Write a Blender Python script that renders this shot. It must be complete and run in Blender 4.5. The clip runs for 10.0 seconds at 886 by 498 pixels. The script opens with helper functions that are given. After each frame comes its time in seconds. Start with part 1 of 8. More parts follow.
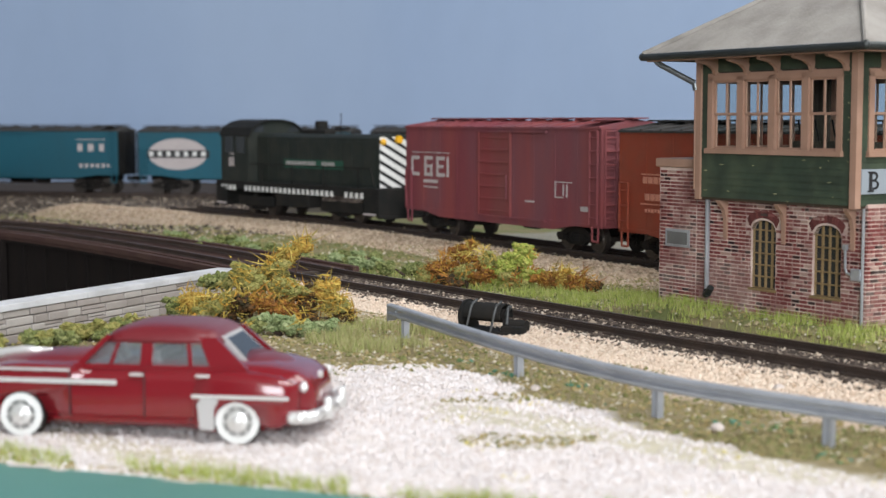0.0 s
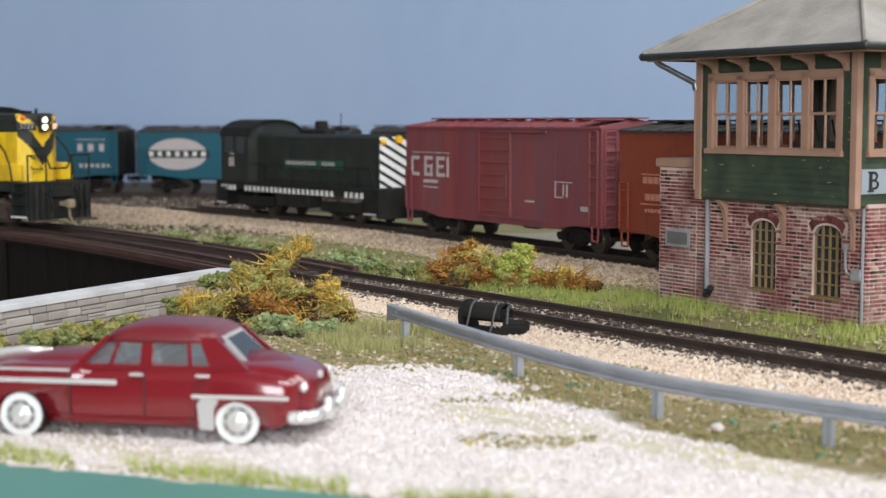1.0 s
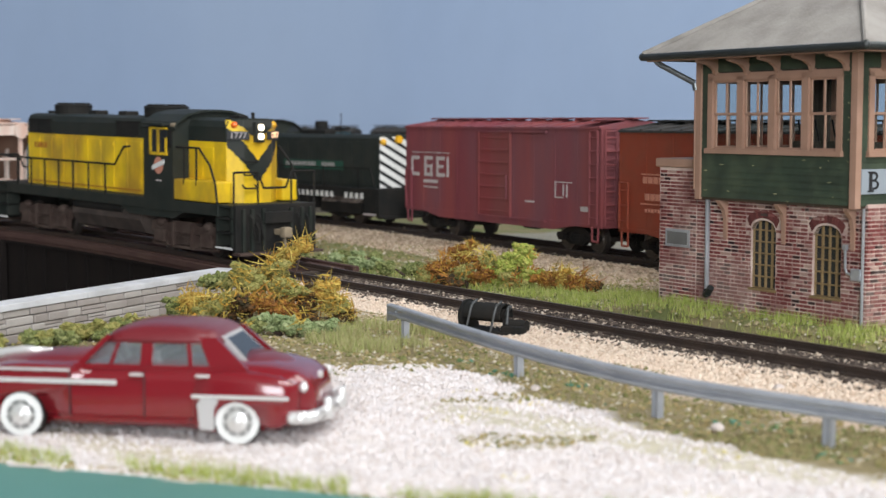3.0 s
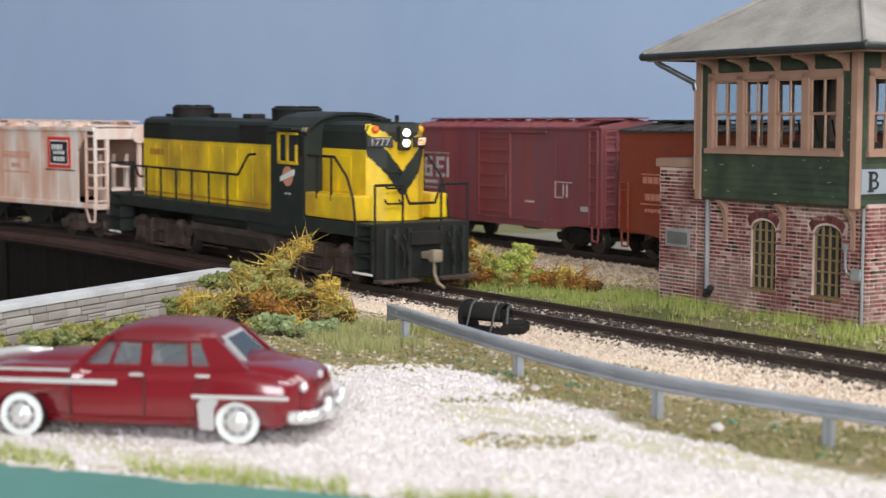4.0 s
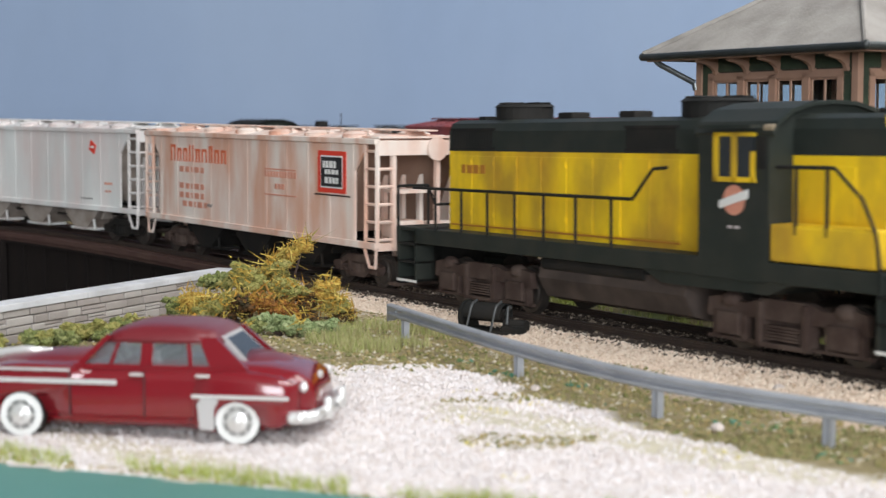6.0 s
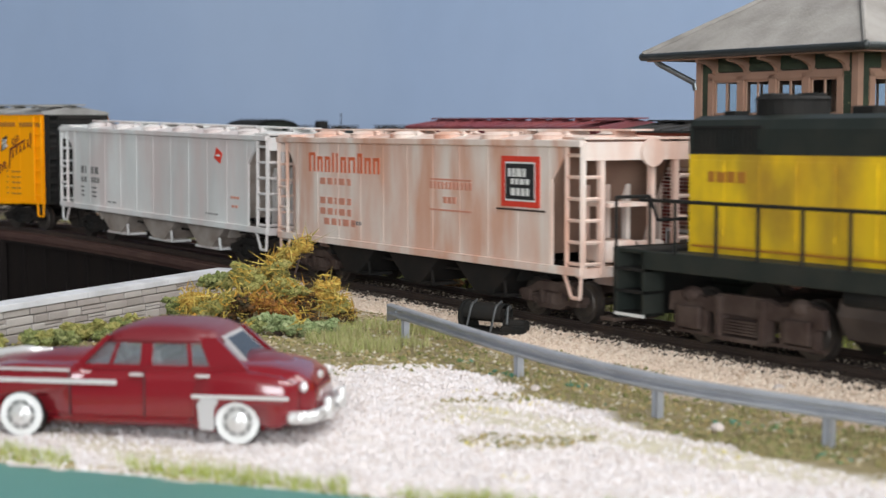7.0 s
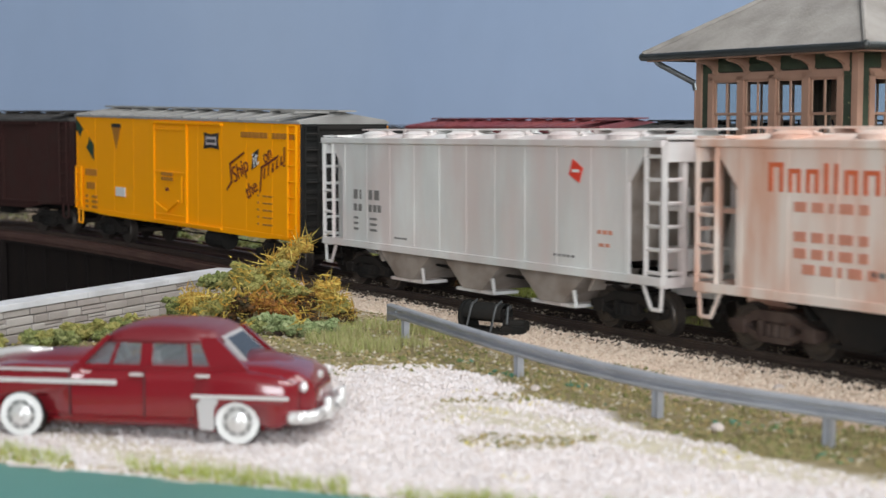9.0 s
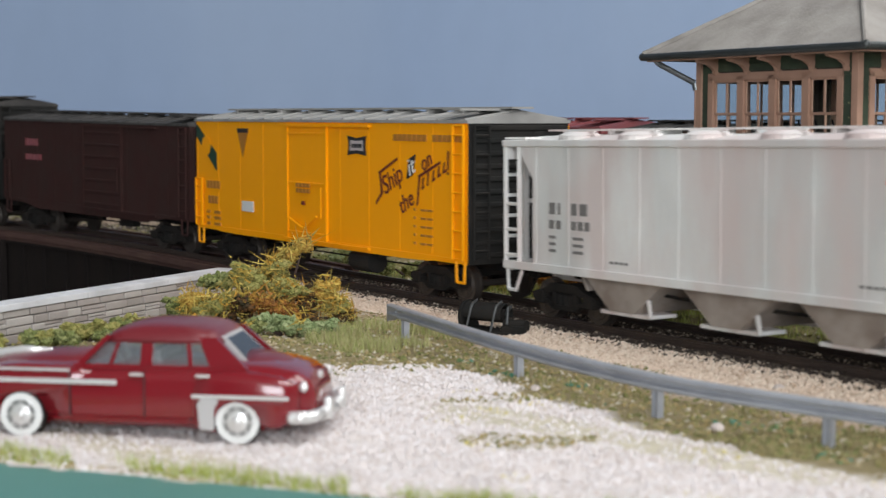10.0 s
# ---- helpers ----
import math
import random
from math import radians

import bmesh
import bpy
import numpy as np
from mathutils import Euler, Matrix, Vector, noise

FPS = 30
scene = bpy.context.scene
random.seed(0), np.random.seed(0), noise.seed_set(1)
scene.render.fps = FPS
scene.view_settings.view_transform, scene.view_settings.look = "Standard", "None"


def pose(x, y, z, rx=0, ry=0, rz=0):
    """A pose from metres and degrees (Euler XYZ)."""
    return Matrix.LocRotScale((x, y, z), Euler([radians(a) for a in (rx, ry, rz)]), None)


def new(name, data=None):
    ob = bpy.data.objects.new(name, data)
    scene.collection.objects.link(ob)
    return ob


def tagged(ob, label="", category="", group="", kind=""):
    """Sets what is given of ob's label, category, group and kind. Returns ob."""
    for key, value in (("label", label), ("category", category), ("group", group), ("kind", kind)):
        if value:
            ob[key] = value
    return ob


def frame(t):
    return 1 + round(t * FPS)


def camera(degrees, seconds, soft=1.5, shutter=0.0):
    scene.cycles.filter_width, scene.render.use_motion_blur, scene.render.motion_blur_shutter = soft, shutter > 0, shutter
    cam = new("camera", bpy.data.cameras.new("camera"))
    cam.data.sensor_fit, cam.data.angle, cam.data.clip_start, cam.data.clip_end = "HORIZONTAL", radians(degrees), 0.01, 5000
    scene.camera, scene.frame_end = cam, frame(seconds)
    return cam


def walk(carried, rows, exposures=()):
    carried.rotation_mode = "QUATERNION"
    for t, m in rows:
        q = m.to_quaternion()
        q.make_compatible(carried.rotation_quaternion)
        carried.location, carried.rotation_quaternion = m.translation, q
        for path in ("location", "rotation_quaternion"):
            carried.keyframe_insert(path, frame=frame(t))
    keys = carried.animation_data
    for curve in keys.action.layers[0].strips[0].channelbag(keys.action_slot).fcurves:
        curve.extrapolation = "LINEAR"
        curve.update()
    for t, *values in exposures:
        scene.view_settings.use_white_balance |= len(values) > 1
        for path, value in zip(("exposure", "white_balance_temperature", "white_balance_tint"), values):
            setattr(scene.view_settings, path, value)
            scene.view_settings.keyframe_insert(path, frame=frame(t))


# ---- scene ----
# A model railway in 1:87. All sizes below are full-size metres; K brings them to the model's true size.
K = 1 / 87.1


def at(x, y, z, rx=0, ry=0, rz=0):
    """A pose in full-size metres, brought to the model's size."""
    return pose(x * K, y * K, z * K, rx, ry, rz)


EYE_Z, TILT = 4.202, 4.849
cam = camera(32.68, 10.0, soft=1.4, shutter=0.35)
cam.data.dof.use_dof = True
cam.data.dof.focus_distance = 36 * K
cam.data.dof.aperture_fstop = 36.0
walk(cam, [(0.0, at(0, 0, EYE_Z, 90 - TILT, 0, 0)), (10.0, at(0, 0, EYE_Z, 90 - TILT, 0, 0))],
     exposures=[(0.0, -0.02), (5.5, -0.03), (7.0, -0.09), (8.5, -0.16), (9.5, -0.25), (10.0, -0.27)])

# ---- light: a closed room, unseen overhead lamps and an added front fill ----
world = bpy.data.worlds.new("room_air")
world.use_nodes = True
world.node_tree.nodes["Background"].inputs[0].default_value = (0.75, 0.82, 1.0, 1)
world.node_tree.nodes["Background"].inputs[1].default_value = 0.05
scene.world = world


def ceiling_lamp(x, y, z, sx, sy, power, colour):
    data = bpy.data.lights.new("ceiling_lamp", "AREA")
    data.shape, data.size, data.size_y, data.energy, data.color = "RECTANGLE", sx, sy, power, colour
    ob = new("ceiling_lamp", data)
    ob.location = (x, y, z)
    return ob


# overhead lamps out of view; no fitting is built for them
ceiling_lamp(0.58, -0.50, 1.18, 1.1, 0.5, 23.5, (0.97, 0.98, 1.0))
ceiling_lamp(1.12, 0.62, 1.28, 1.0, 0.4, 15.5, (0.97, 0.98, 1.0))
# front fill added behind the camera, at an assumed opening in the wall
window_light = ceiling_lamp(0.0, -2.97, 0.62, 1.7, 1.25, 88.0, (0.90, 0.95, 1.0))
window_light.name = "window_light"
window_light.rotation_euler = (radians(90), 0, 0)


# ---- materials ----
def mat(name, colour, rough=0.7, metal=0.0, vary=0.25, scale=3.0, dirt=None, dirt_amount=0.35, bump=0.15,
        grain=40.0, island=0.0, object_random=0.0, streak=1.0, coat=0.0, spec=0.5, dirt2=None, dirt2_amount=0.4, fixed=False):
    """A painted or natural surface: base colour, varied at two scales, with dirt patches and fine relief.
    scale and grain count per full-size metre; streak stretches the patches upright; fixed lets stains run on
    over neighbouring pieces of a thing that stands still."""
    m = bpy.data.materials.new(name)
    m.use_nodes = True
    n, l = m.node_tree.nodes, m.node_tree.links
    b = n["Principled BSDF"]
    b.inputs["Roughness"].default_value, b.inputs["Metallic"].default_value = rough, metal
    b.inputs["Coat Weight"].default_value = coat
    b.inputs["Specular IOR Level"].default_value = spec if rough < 0.74 else spec * 0.4
    co = n.new("ShaderNodeTexCoord")
    mp = n.new("ShaderNodeMapping")
    mp.inputs["Scale"].default_value = (1 / K, 1 / K, 1 / K / streak)
    l.new(n.new("ShaderNodeNewGeometry").outputs["Position"] if fixed else co.outputs["Object"], mp.inputs[0])
    big = n.new("ShaderNodeTexNoise")
    big.inputs["Scale"].default_value, big.inputs["Detail"].default_value = scale, 5
    fine = n.new("ShaderNodeTexNoise")
    fine.inputs["Scale"].default_value, fine.inputs["Detail"].default_value = grain, 3
    l.new(mp.outputs[0], big.inputs[0])
    l.new(mp.outputs[0], fine.inputs[0])
    hsv = n.new("ShaderNodeHueSaturation")
    hsv.inputs["Color"].default_value = (*colour, 1)
    val = n.new("ShaderNodeMath")
    val.operation = "MULTIPLY_ADD"
    add = n.new("ShaderNodeMath")
    add.operation = "ADD"
    l.new(big.outputs["Fac"], add.inputs[0])
    l.new(fine.outputs["Fac"], add.inputs[1])
    val.inputs[1].default_value, val.inputs[2].default_value = vary, 1 - vary
    l.new(add.outputs[0], val.inputs[0])
    last = val.outputs[0]
    if island or object_random:
        src = n.new("ShaderNodeNewGeometry").outputs["Random Per Island"] if island else n.new("ShaderNodeObjectInfo").outputs["Random"]
        k = island or object_random
        r = n.new("ShaderNodeMath")
        r.operation = "MULTIPLY_ADD"
        r.inputs[1].default_value, r.inputs[2].default_value = 2 * k, 1 - k
        l.new(src, r.inputs[0])
        mul = n.new("ShaderNodeMath")
        mul.operation = "MULTIPLY"
        l.new(r.outputs[0], mul.inputs[0])
        l.new(last, mul.inputs[1])
        last = mul.outputs[0]
    l.new(last, hsv.inputs["Value"])
    out = hsv.outputs[0]
    for stain, amount, size, shift in ((dirt, dirt_amount, 0.45, 0.0), (dirt2, dirt2_amount, 0.8, 31.7)):
        if not stain:
            continue
        dn = n.new("ShaderNodeTexNoise")
        dn.inputs["Scale"].default_value, dn.inputs["Detail"].default_value = scale * size, 7
        mv = n.new("ShaderNodeVectorMath")
        mv.inputs[1].default_value = (shift, shift * 0.6, shift * 0.3)
        l.new(mp.outputs[0], mv.inputs[0])
        l.new(mv.outputs[0], dn.inputs[0])
        ramp = n.new("ShaderNodeValToRGB")
        ramp.color_ramp.elements[0].position, ramp.color_ramp.elements[1].position = 0.41, 0.64
        ramp.color_ramp.elements[1].color = (amount,) * 3 + (1,)
        l.new(dn.outputs["Fac"], ramp.inputs[0])
        mix = n.new("ShaderNodeMix")
        mix.data_type = "RGBA"
        l.new(ramp.outputs[0], mix.inputs["Factor"])
        l.new(out, mix.inputs["A"])
        mix.inputs["B"].default_value = (*stain, 1)
        out = mix.outputs["Result"]
    l.new(out, b.inputs["Base Color"])
    if bump:
        bp = n.new("ShaderNodeBump")
        bp.inputs["Strength"].default_value, bp.inputs["Distance"].default_value = bump, 0.02 * K
        l.new(fine.outputs["Fac"], bp.inputs["Height"])
        l.new(bp.outputs[0], b.inputs["Normal"])
    return m


def pick(name, colours, rough=0.85, by="island", vary=0.3, **more):
    """A surface whose pieces take one of several colours each."""
    m = mat(name, colours[0], rough, vary=vary, bump=0.2, **more)
    n, l = m.node_tree.nodes, m.node_tree.links
    src = n.new("ShaderNodeNewGeometry").outputs["Random Per Island"] if by == "island" else n.new("ShaderNodeObjectInfo").outputs["Random"]
    ramp = n.new("ShaderNodeValToRGB")
    ramp.color_ramp.interpolation = "CONSTANT"
    while len(ramp.color_ramp.elements) < len(colours):
        ramp.color_ramp.elements.new(0.5)
    for i, c in enumerate(colours):
        ramp.color_ramp.elements[i].position = i / len(colours)
        ramp.color_ramp.elements[i].color = (*c, 1)
    l.new(src, ramp.inputs[0])
    for node in n:
        if node.type == "HUE_SAT":
            l.new(ramp.outputs[0], node.inputs["Color"])
    return m


def glow(name, colour, strength):
    m = bpy.data.materials.new(name)
    m.use_nodes = True
    b = m.node_tree.nodes["Principled BSDF"]
    b.inputs["Base Color"].default_value = (*colour, 1)
    b.inputs["Emission Color"].default_value = (*colour, 1)
    b.inputs["Emission Strength"].default_value = strength
    return m


def glass(name, tint=(0.8, 0.85, 0.85)):
    m = bpy.data.materials.new(name)
    m.use_nodes = True
    b = m.node_tree.nodes["Principled BSDF"]
    b.inputs["Base Color"].default_value = (*tint, 1)
    b.inputs["Transmission Weight"].default_value = 1.0
    b.inputs["Roughness"].default_value = 0.03
    b.inputs["IOR"].default_value = 1.1
    return m


# ---- mesh helpers ----
def part(name, bm, material, parent=None, label="", loc=None, smooth=False, kind=""):
    """Links a bmesh as one mesh object, brought to the model's size, under a thing or a part."""
    me = bpy.data.meshes.new(name)
    bm.normal_update()
    bm.to_mesh(me)
    bm.free()
    me.transform(Matrix.Scale(K, 4))
    if smooth:
        me.polygons.foreach_set("use_smooth", [True] * len(me.polygons))
    for mm in (material if isinstance(material, (list, tuple)) else [material]):
        me.materials.append(mm)
    ob = new(name, me)
    ob.parent = parent
    if loc is not None:
        ob.matrix_basis = loc
    if label:
        ob["label"] = label
    if kind:
        ob["kind"] = kind
    return ob


def raw(name, verts, faces, material, parent=None, label="", kind="", smooth=False):
    """The same from bare lists, for masses of small pieces."""
    me = bpy.data.meshes.new(name)
    me.from_pydata((np.asarray(verts) * K).tolist(), [], faces)
    me.materials.append(material)
    if smooth:
        me.polygons.foreach_set("use_smooth", [True] * len(me.polygons))
    ob = new(name, me)
    ob.parent = parent
    if label:
        ob["label"] = label
    if kind:
        ob["kind"] = kind
    return ob


def thing(name, m, label, category, group="", kind=""):
    ob = new(name)
    ob.empty_display_size = 0.01
    ob.matrix_basis = m
    return tagged(ob, label, category, group, kind)


def box(bm, x0, x1, y0, y1, z0, z1, bevel=0.0):
    vs = [bm.verts.new(p) for p in ((x0, y0, z0), (x1, y0, z0), (x1, y1, z0), (x0, y1, z0), (x0, y0, z1), (x1, y0, z1), (x1, y1, z1), (x0, y1, z1))]
    fs = [bm.faces.new([vs[i] for i in f]) for f in ((3, 2, 1, 0), (4, 5, 6, 7), (0, 1, 5, 4), (1, 2, 6, 5), (2, 3, 7, 6), (3, 0, 4, 7))]
    if bevel:
        edges = list({e for f in fs for e in f.edges})
        bmesh.ops.bevel(bm, geom=edges, offset=bevel, segments=2, affect="EDGES", profile=0.6)
    return bm


def Box(*a, **k):
    return box(bmesh.new(), *a, **k)


def prism(bm, outline, a, b, axis="x"):
    """An outline of (u, v) pairs swept from a to b: along x it is (y, z), along y it is (x, z), along z (x, y)."""
    place = {"x": lambda u, v, w: (w, u, v), "y": lambda u, v, w: (u, w, v), "z": lambda u, v, w: (u, v, w)}[axis]
    p = [bm.verts.new(place(u, v, a)) for u, v in outline]
    q = [bm.verts.new(place(u, v, b)) for u, v in outline]
    n = len(outline)
    fs = [bm.faces.new(p[::-1]), bm.faces.new(q)]
    fs += [bm.faces.new((p[i], p[(i + 1) % n], q[(i + 1) % n], q[i])) for i in range(n)]
    bmesh.ops.recalc_face_normals(bm, faces=fs)
    return bm


def rod(bm, p, q, r, seg=8, r2=None):
    p, q = Vector(p), Vector(q)
    d = q - p
    m = Matrix.Translation((p + q) / 2) @ d.to_track_quat("Z", "Y").to_matrix().to_4x4()
    bmesh.ops.create_cone(bm, cap_ends=True, segments=seg, radius1=r, radius2=r if r2 is None else r2, depth=d.length, matrix=m)
    return bm


def pipe(bm, points, r, seg=6):
    for p, q in zip(points, points[1:]):
        rod(bm, p, q, r, seg)
    return bm


def ball(bm, c, r, sx=1, sy=1, sz=1, sub=2):
    bmesh.ops.create_icosphere(bm, subdivisions=sub, radius=r, matrix=Matrix.Translation(c) @ Matrix.Diagonal((sx, sy, sz, 1)))
    return bm


def lettering(name, text, size, material, parent, m, label="", shear=0.0, wide=1.0, thick=0.008):
    """Words as thin raised mesh; m is their pose in the parent's space (full-size metres inside at())."""
    cu = bpy.data.curves.new(name, "FONT")
    cu.body, cu.size, cu.shear, cu.extrude = text, size * K, shear, thick * K
    cu.align_x, cu.align_y = "CENTER", "CENTER"
    ob = bpy.data.objects.new(name, cu)
    me = bpy.data.meshes.new_from_object(ob)
    bpy.data.objects.remove(ob)
    me.transform(Matrix.Diagonal((wide, 1, 1, 1)))
    me.materials.clear()
    me.materials.append(material)
    o = new(name, me)
    o.parent, o.matrix_basis = parent, m
    if len(text) > 1:
        o["kind"] = "stuff"
    if label:
        o["label"] = label
    return o


# ---- the line of the main track: headings in degrees against the way along it ----
HEAD_S = [-140, -75, -45, -30, -20, -10, 0, 10, 25, 60]
HEAD_A = [6.7, 6.7, -27.3, -44.2, -51.7, -56.2, -58.0, -57.5, -56.5, -56.5]
RISE_S = [-60, -30, -12, 0, 12, 60]
RISE_Z = [0.31, 0.25, -0.05, 0.0, 0.15, 0.15]
STEP = 0.5
_s = np.arange(-140, 60.01, STEP)
_a = np.radians(np.interp(_s, HEAD_S, HEAD_A))
_k = int(np.searchsorted(_s, 0))
_x = np.concatenate([[0], np.cumsum((np.cos(_a)[1:] + np.cos(_a)[:-1]) * STEP / 2)])
_y = np.concatenate([[0], np.cumsum((np.sin(_a)[1:] + np.sin(_a)[:-1]) * STEP / 2)])
_x, _y = _x - _x[_k] + 3.46, _y - _y[_k] + 32.03
_z = np.interp(_s, RISE_S, RISE_Z)


def main_line(s):
    """Place on the main track's centre line, at the rail's top."""
    return Vector((np.interp(s, _s, _x), np.interp(s, _s, _y), np.interp(s, _s, _z)))


def straight_line(px, py, heading, bend=0.0):
    """Another track through (px, py); bend is its turn in degrees per metre."""
    def line(s):
        a, k = radians(heading), radians(bend)
        if abs(k) < 1e-6:
            return Vector((px + s * math.cos(a), py + s * math.sin(a), 0.0))
        return Vector((px + (math.sin(a + k * s) - math.sin(a)) / k, py - (math.cos(a + k * s) - math.cos(a)) / k, 0.0))
    return line




def bent_line(px, py, ways, headings):
    """A track through (px, py) at 0 whose heading changes along it."""
    s = np.arange(ways[0], ways[-1] + 0.01, STEP)
    a = np.radians(np.interp(s, ways, headings))
    x = np.concatenate([[0], np.cumsum((np.cos(a)[1:] + np.cos(a)[:-1]) * STEP / 2)])
    y = np.concatenate([[0], np.cumsum((np.sin(a)[1:] + np.sin(a)[:-1]) * STEP / 2)])
    x, y = x - np.interp(0, s, x) + px, y - np.interp(0, s, y) + py
    return lambda t: Vector((np.interp(t, s, x), np.interp(t, s, y), 0.0))


siding_line = bent_line(2.99, 52.9, [-44, -22, -14, -8, 0, 60], [-46, -48, -53, -59.5, -60.0, -60.0])
rear_line = straight_line(-16.0, 88.5, -9.0)


def on_track(line, s, half):
    """The pose of a vehicle whose trucks stand half before and behind s."""
    p, q = line(s - half), line(s + half)
    d = q - p
    c = (p + q) / 2
    return at(c.x, c.y, c.z, 0, -math.degrees(math.atan2(d.z, math.hypot(d.x, d.y))), math.degrees(math.atan2(d.y, d.x)))


# ---- when the train is where ----
TIMES = [0.0, 0.5, 1.0, 1.5, 2.0, 2.5, 3.8, 4.0, 4.5, 5.0, 5.5, 6.8, 7.0, 7.5, 8.0, 8.5, 9.0, 9.5, 10.0]
TRAVEL = [-44.8, -41.4, -37.95, -34.5, -31.1, -27.5, -17.3, -15.6, -11.2, -6.8, -2.45, 8.45, 10.15, 14.4, 18.5, 22.75, 27.05, 31.2, 35.3]


def travel(t):
    """How far the locomotive's middle has come along the main line."""
    i = min(max(int(np.searchsorted(TIMES, t, side="right")) - 1, 0), len(TIMES) - 2)
    t0, t1, s0, s1 = TIMES[i], TIMES[i + 1], TRAVEL[i], TRAVEL[i + 1]
    slope = lambda j: (TRAVEL[min(j + 1, len(TIMES) - 1)] - TRAVEL[max(j - 1, 0)]) / (TIMES[min(j + 1, len(TIMES) - 1)] - TIMES[max(j - 1, 0)])
    u, h = (t - t0) / (t1 - t0), t1 - t0
    return ((2 * u**3 - 3 * u**2 + 1) * s0 + (u**3 - 2 * u**2 + u) * h * slope(i) + (-2 * u**3 + 3 * u**2) * s1 + (u**3 - u**2) * h * slope(i + 1))


TRAIN = []  # (thing, metres behind the locomotive's middle, half its truck distance, wheelsets with radius)


# paints and metals
BLACK = mat("weathered_black", (0.015, 0.015, 0.014), 0.75, dirt=(0.032, 0.027, 0.023), dirt_amount=0.5)
DARK_GREEN = mat("dark_green_black_paint", (0.018, 0.023, 0.019), 0.6, vary=0.3, dirt=(0.045, 0.042, 0.034), dirt_amount=0.4, spec=0.35)
YELLOW = mat("weathered_yellow_paint", (0.90, 0.60, 0.012), 0.5, vary=0.14, scale=1.4, dirt=(0.58, 0.30, 0.02), dirt_amount=0.75, streak=2.0, dirt2=(0.22, 0.12, 0.03), dirt2_amount=0.55)
CLEAN_YELLOW = mat("yellow_orange_paint", (1.0, 0.385, 0.001), 0.5, vary=0.05, scale=1.5, bump=0.05, spec=0.22)
SOOT = mat("underframe_soot", (0.014, 0.013, 0.012), 0.85, dirt=(0.035, 0.026, 0.021))
TANK = mat("dusty_tank_brown", (0.075, 0.058, 0.05), 0.75, vary=0.35, scale=2, dirt=(0.035, 0.027, 0.024), dirt_amount=0.6, dirt2=(0.12, 0.09, 0.075), dirt2_amount=0.5)
RUSTY = mat("rusty_truck_brown", (0.062, 0.040, 0.033), 0.85, vary=0.4, scale=5, dirt=(0.13, 0.095, 0.078), dirt_amount=0.55)
STEEL = mat("worn_wheel_steel", (0.10, 0.085, 0.075), 0.45, metal=0.7)
RAIL = mat("weathered_rail", (0.065, 0.047, 0.040), 0.5, metal=0.3, dirt=(0.12, 0.08, 0.06))
TIE = mat("creosoted_tie", (0.050, 0.038, 0.031), 0.9, vary=0.5, object_random=0.4, dirt=(0.16, 0.125, 0.095))
PINK = mat("faded_pink_paint", (0.74, 0.53, 0.44), 0.75, vary=0.16, scale=1.7, dirt=(0.60, 0.25, 0.13), dirt_amount=0.62, streak=4, dirt2=(0.80, 0.72, 0.65), dirt2_amount=0.85)
GREY_CAR = mat("dusty_light_grey_paint", (0.82, 0.82, 0.79), 0.7, vary=0.14, scale=1.0, dirt=(0.50, 0.49, 0.47), dirt_amount=0.65, streak=3, dirt2=(0.66, 0.53, 0.50), dirt2_amount=0.7)
RUST_DUST = mat("rusty_brown_dust", (0.22, 0.135, 0.10), 0.85, vary=0.35, scale=2, dirt=(0.34, 0.23, 0.17), streak=3)
HOPPER_DIRT = mat("dusty_brown_grey", (0.36, 0.31, 0.27), 0.85, vary=0.3, dirt=(0.17, 0.125, 0.10), dirt_amount=0.6)
BOX_RED = mat("faded_oxide_red", (0.225, 0.055, 0.068), 0.8, vary=0.28, scale=1.1, dirt=(0.19, 0.10, 0.11), dirt_amount=0.5, streak=4, dirt2=(0.30, 0.075, 0.07), dirt2_amount=0.7)
BOX_RED_DOOR = mat("worn_oxide_red", (0.25, 0.055, 0.058), 0.8, vary=0.3, scale=1.4, dirt=(0.19, 0.09, 0.08), dirt_amount=0.5, streak=3)
ORANGE_RED = mat("orange_red_paint", (0.30, 0.052, 0.024), 0.7, vary=0.18, dirt=(0.2, 0.07, 0.04))
BROWN = mat("dark_brown_red_paint", (0.040, 0.016, 0.014), 0.8, vary=0.3, dirt=(0.035, 0.024, 0.02))
TEAL = mat("teal_green_paint", (0.003, 0.088, 0.130), 0.6, vary=0.2, scale=0.7, dirt=(0.01, 0.06, 0.08))
ROOF_DARK = mat("dusty_dark_roof", (0.05, 0.047, 0.045), 0.85, dirt=(0.12, 0.11, 0.10))
ROOF_GREY = mat("galvanised_roof", (0.33, 0.32, 0.30), 0.7, dirt=(0.15, 0.14, 0.13))
WHITE = mat("lettering_white", (0.72, 0.71, 0.68), 0.7, vary=0.2)
FADED_WHITE = mat("faded_lettering_white", (0.50, 0.44, 0.43), 0.8, vary=0.3)
FADED_RED = mat("faded_lettering_red", (0.62, 0.14, 0.06), 0.8, vary=0.35)
PALE_RED = mat("worn_lettering_pink_red", (0.60, 0.26, 0.18), 0.8, vary=0.3)
GREY_INK = mat("lettering_grey", (0.20, 0.19, 0.18), 0.8, vary=0.3)
SIGN_RED = mat("sign_red", (0.70, 0.05, 0.025), 0.6, vary=0.12)
SIGN_BLACK = mat("sign_black", (0.02, 0.02, 0.022), 0.6)
MAROON_INK = mat("lettering_maroon", (0.14, 0.02, 0.012), 0.6)
BROWN_INK = mat("lettering_brown", (0.42, 0.17, 0.02), 0.6)
INK_GREEN = mat("lettering_dark_green", (0.015, 0.05, 0.03), 0.6)
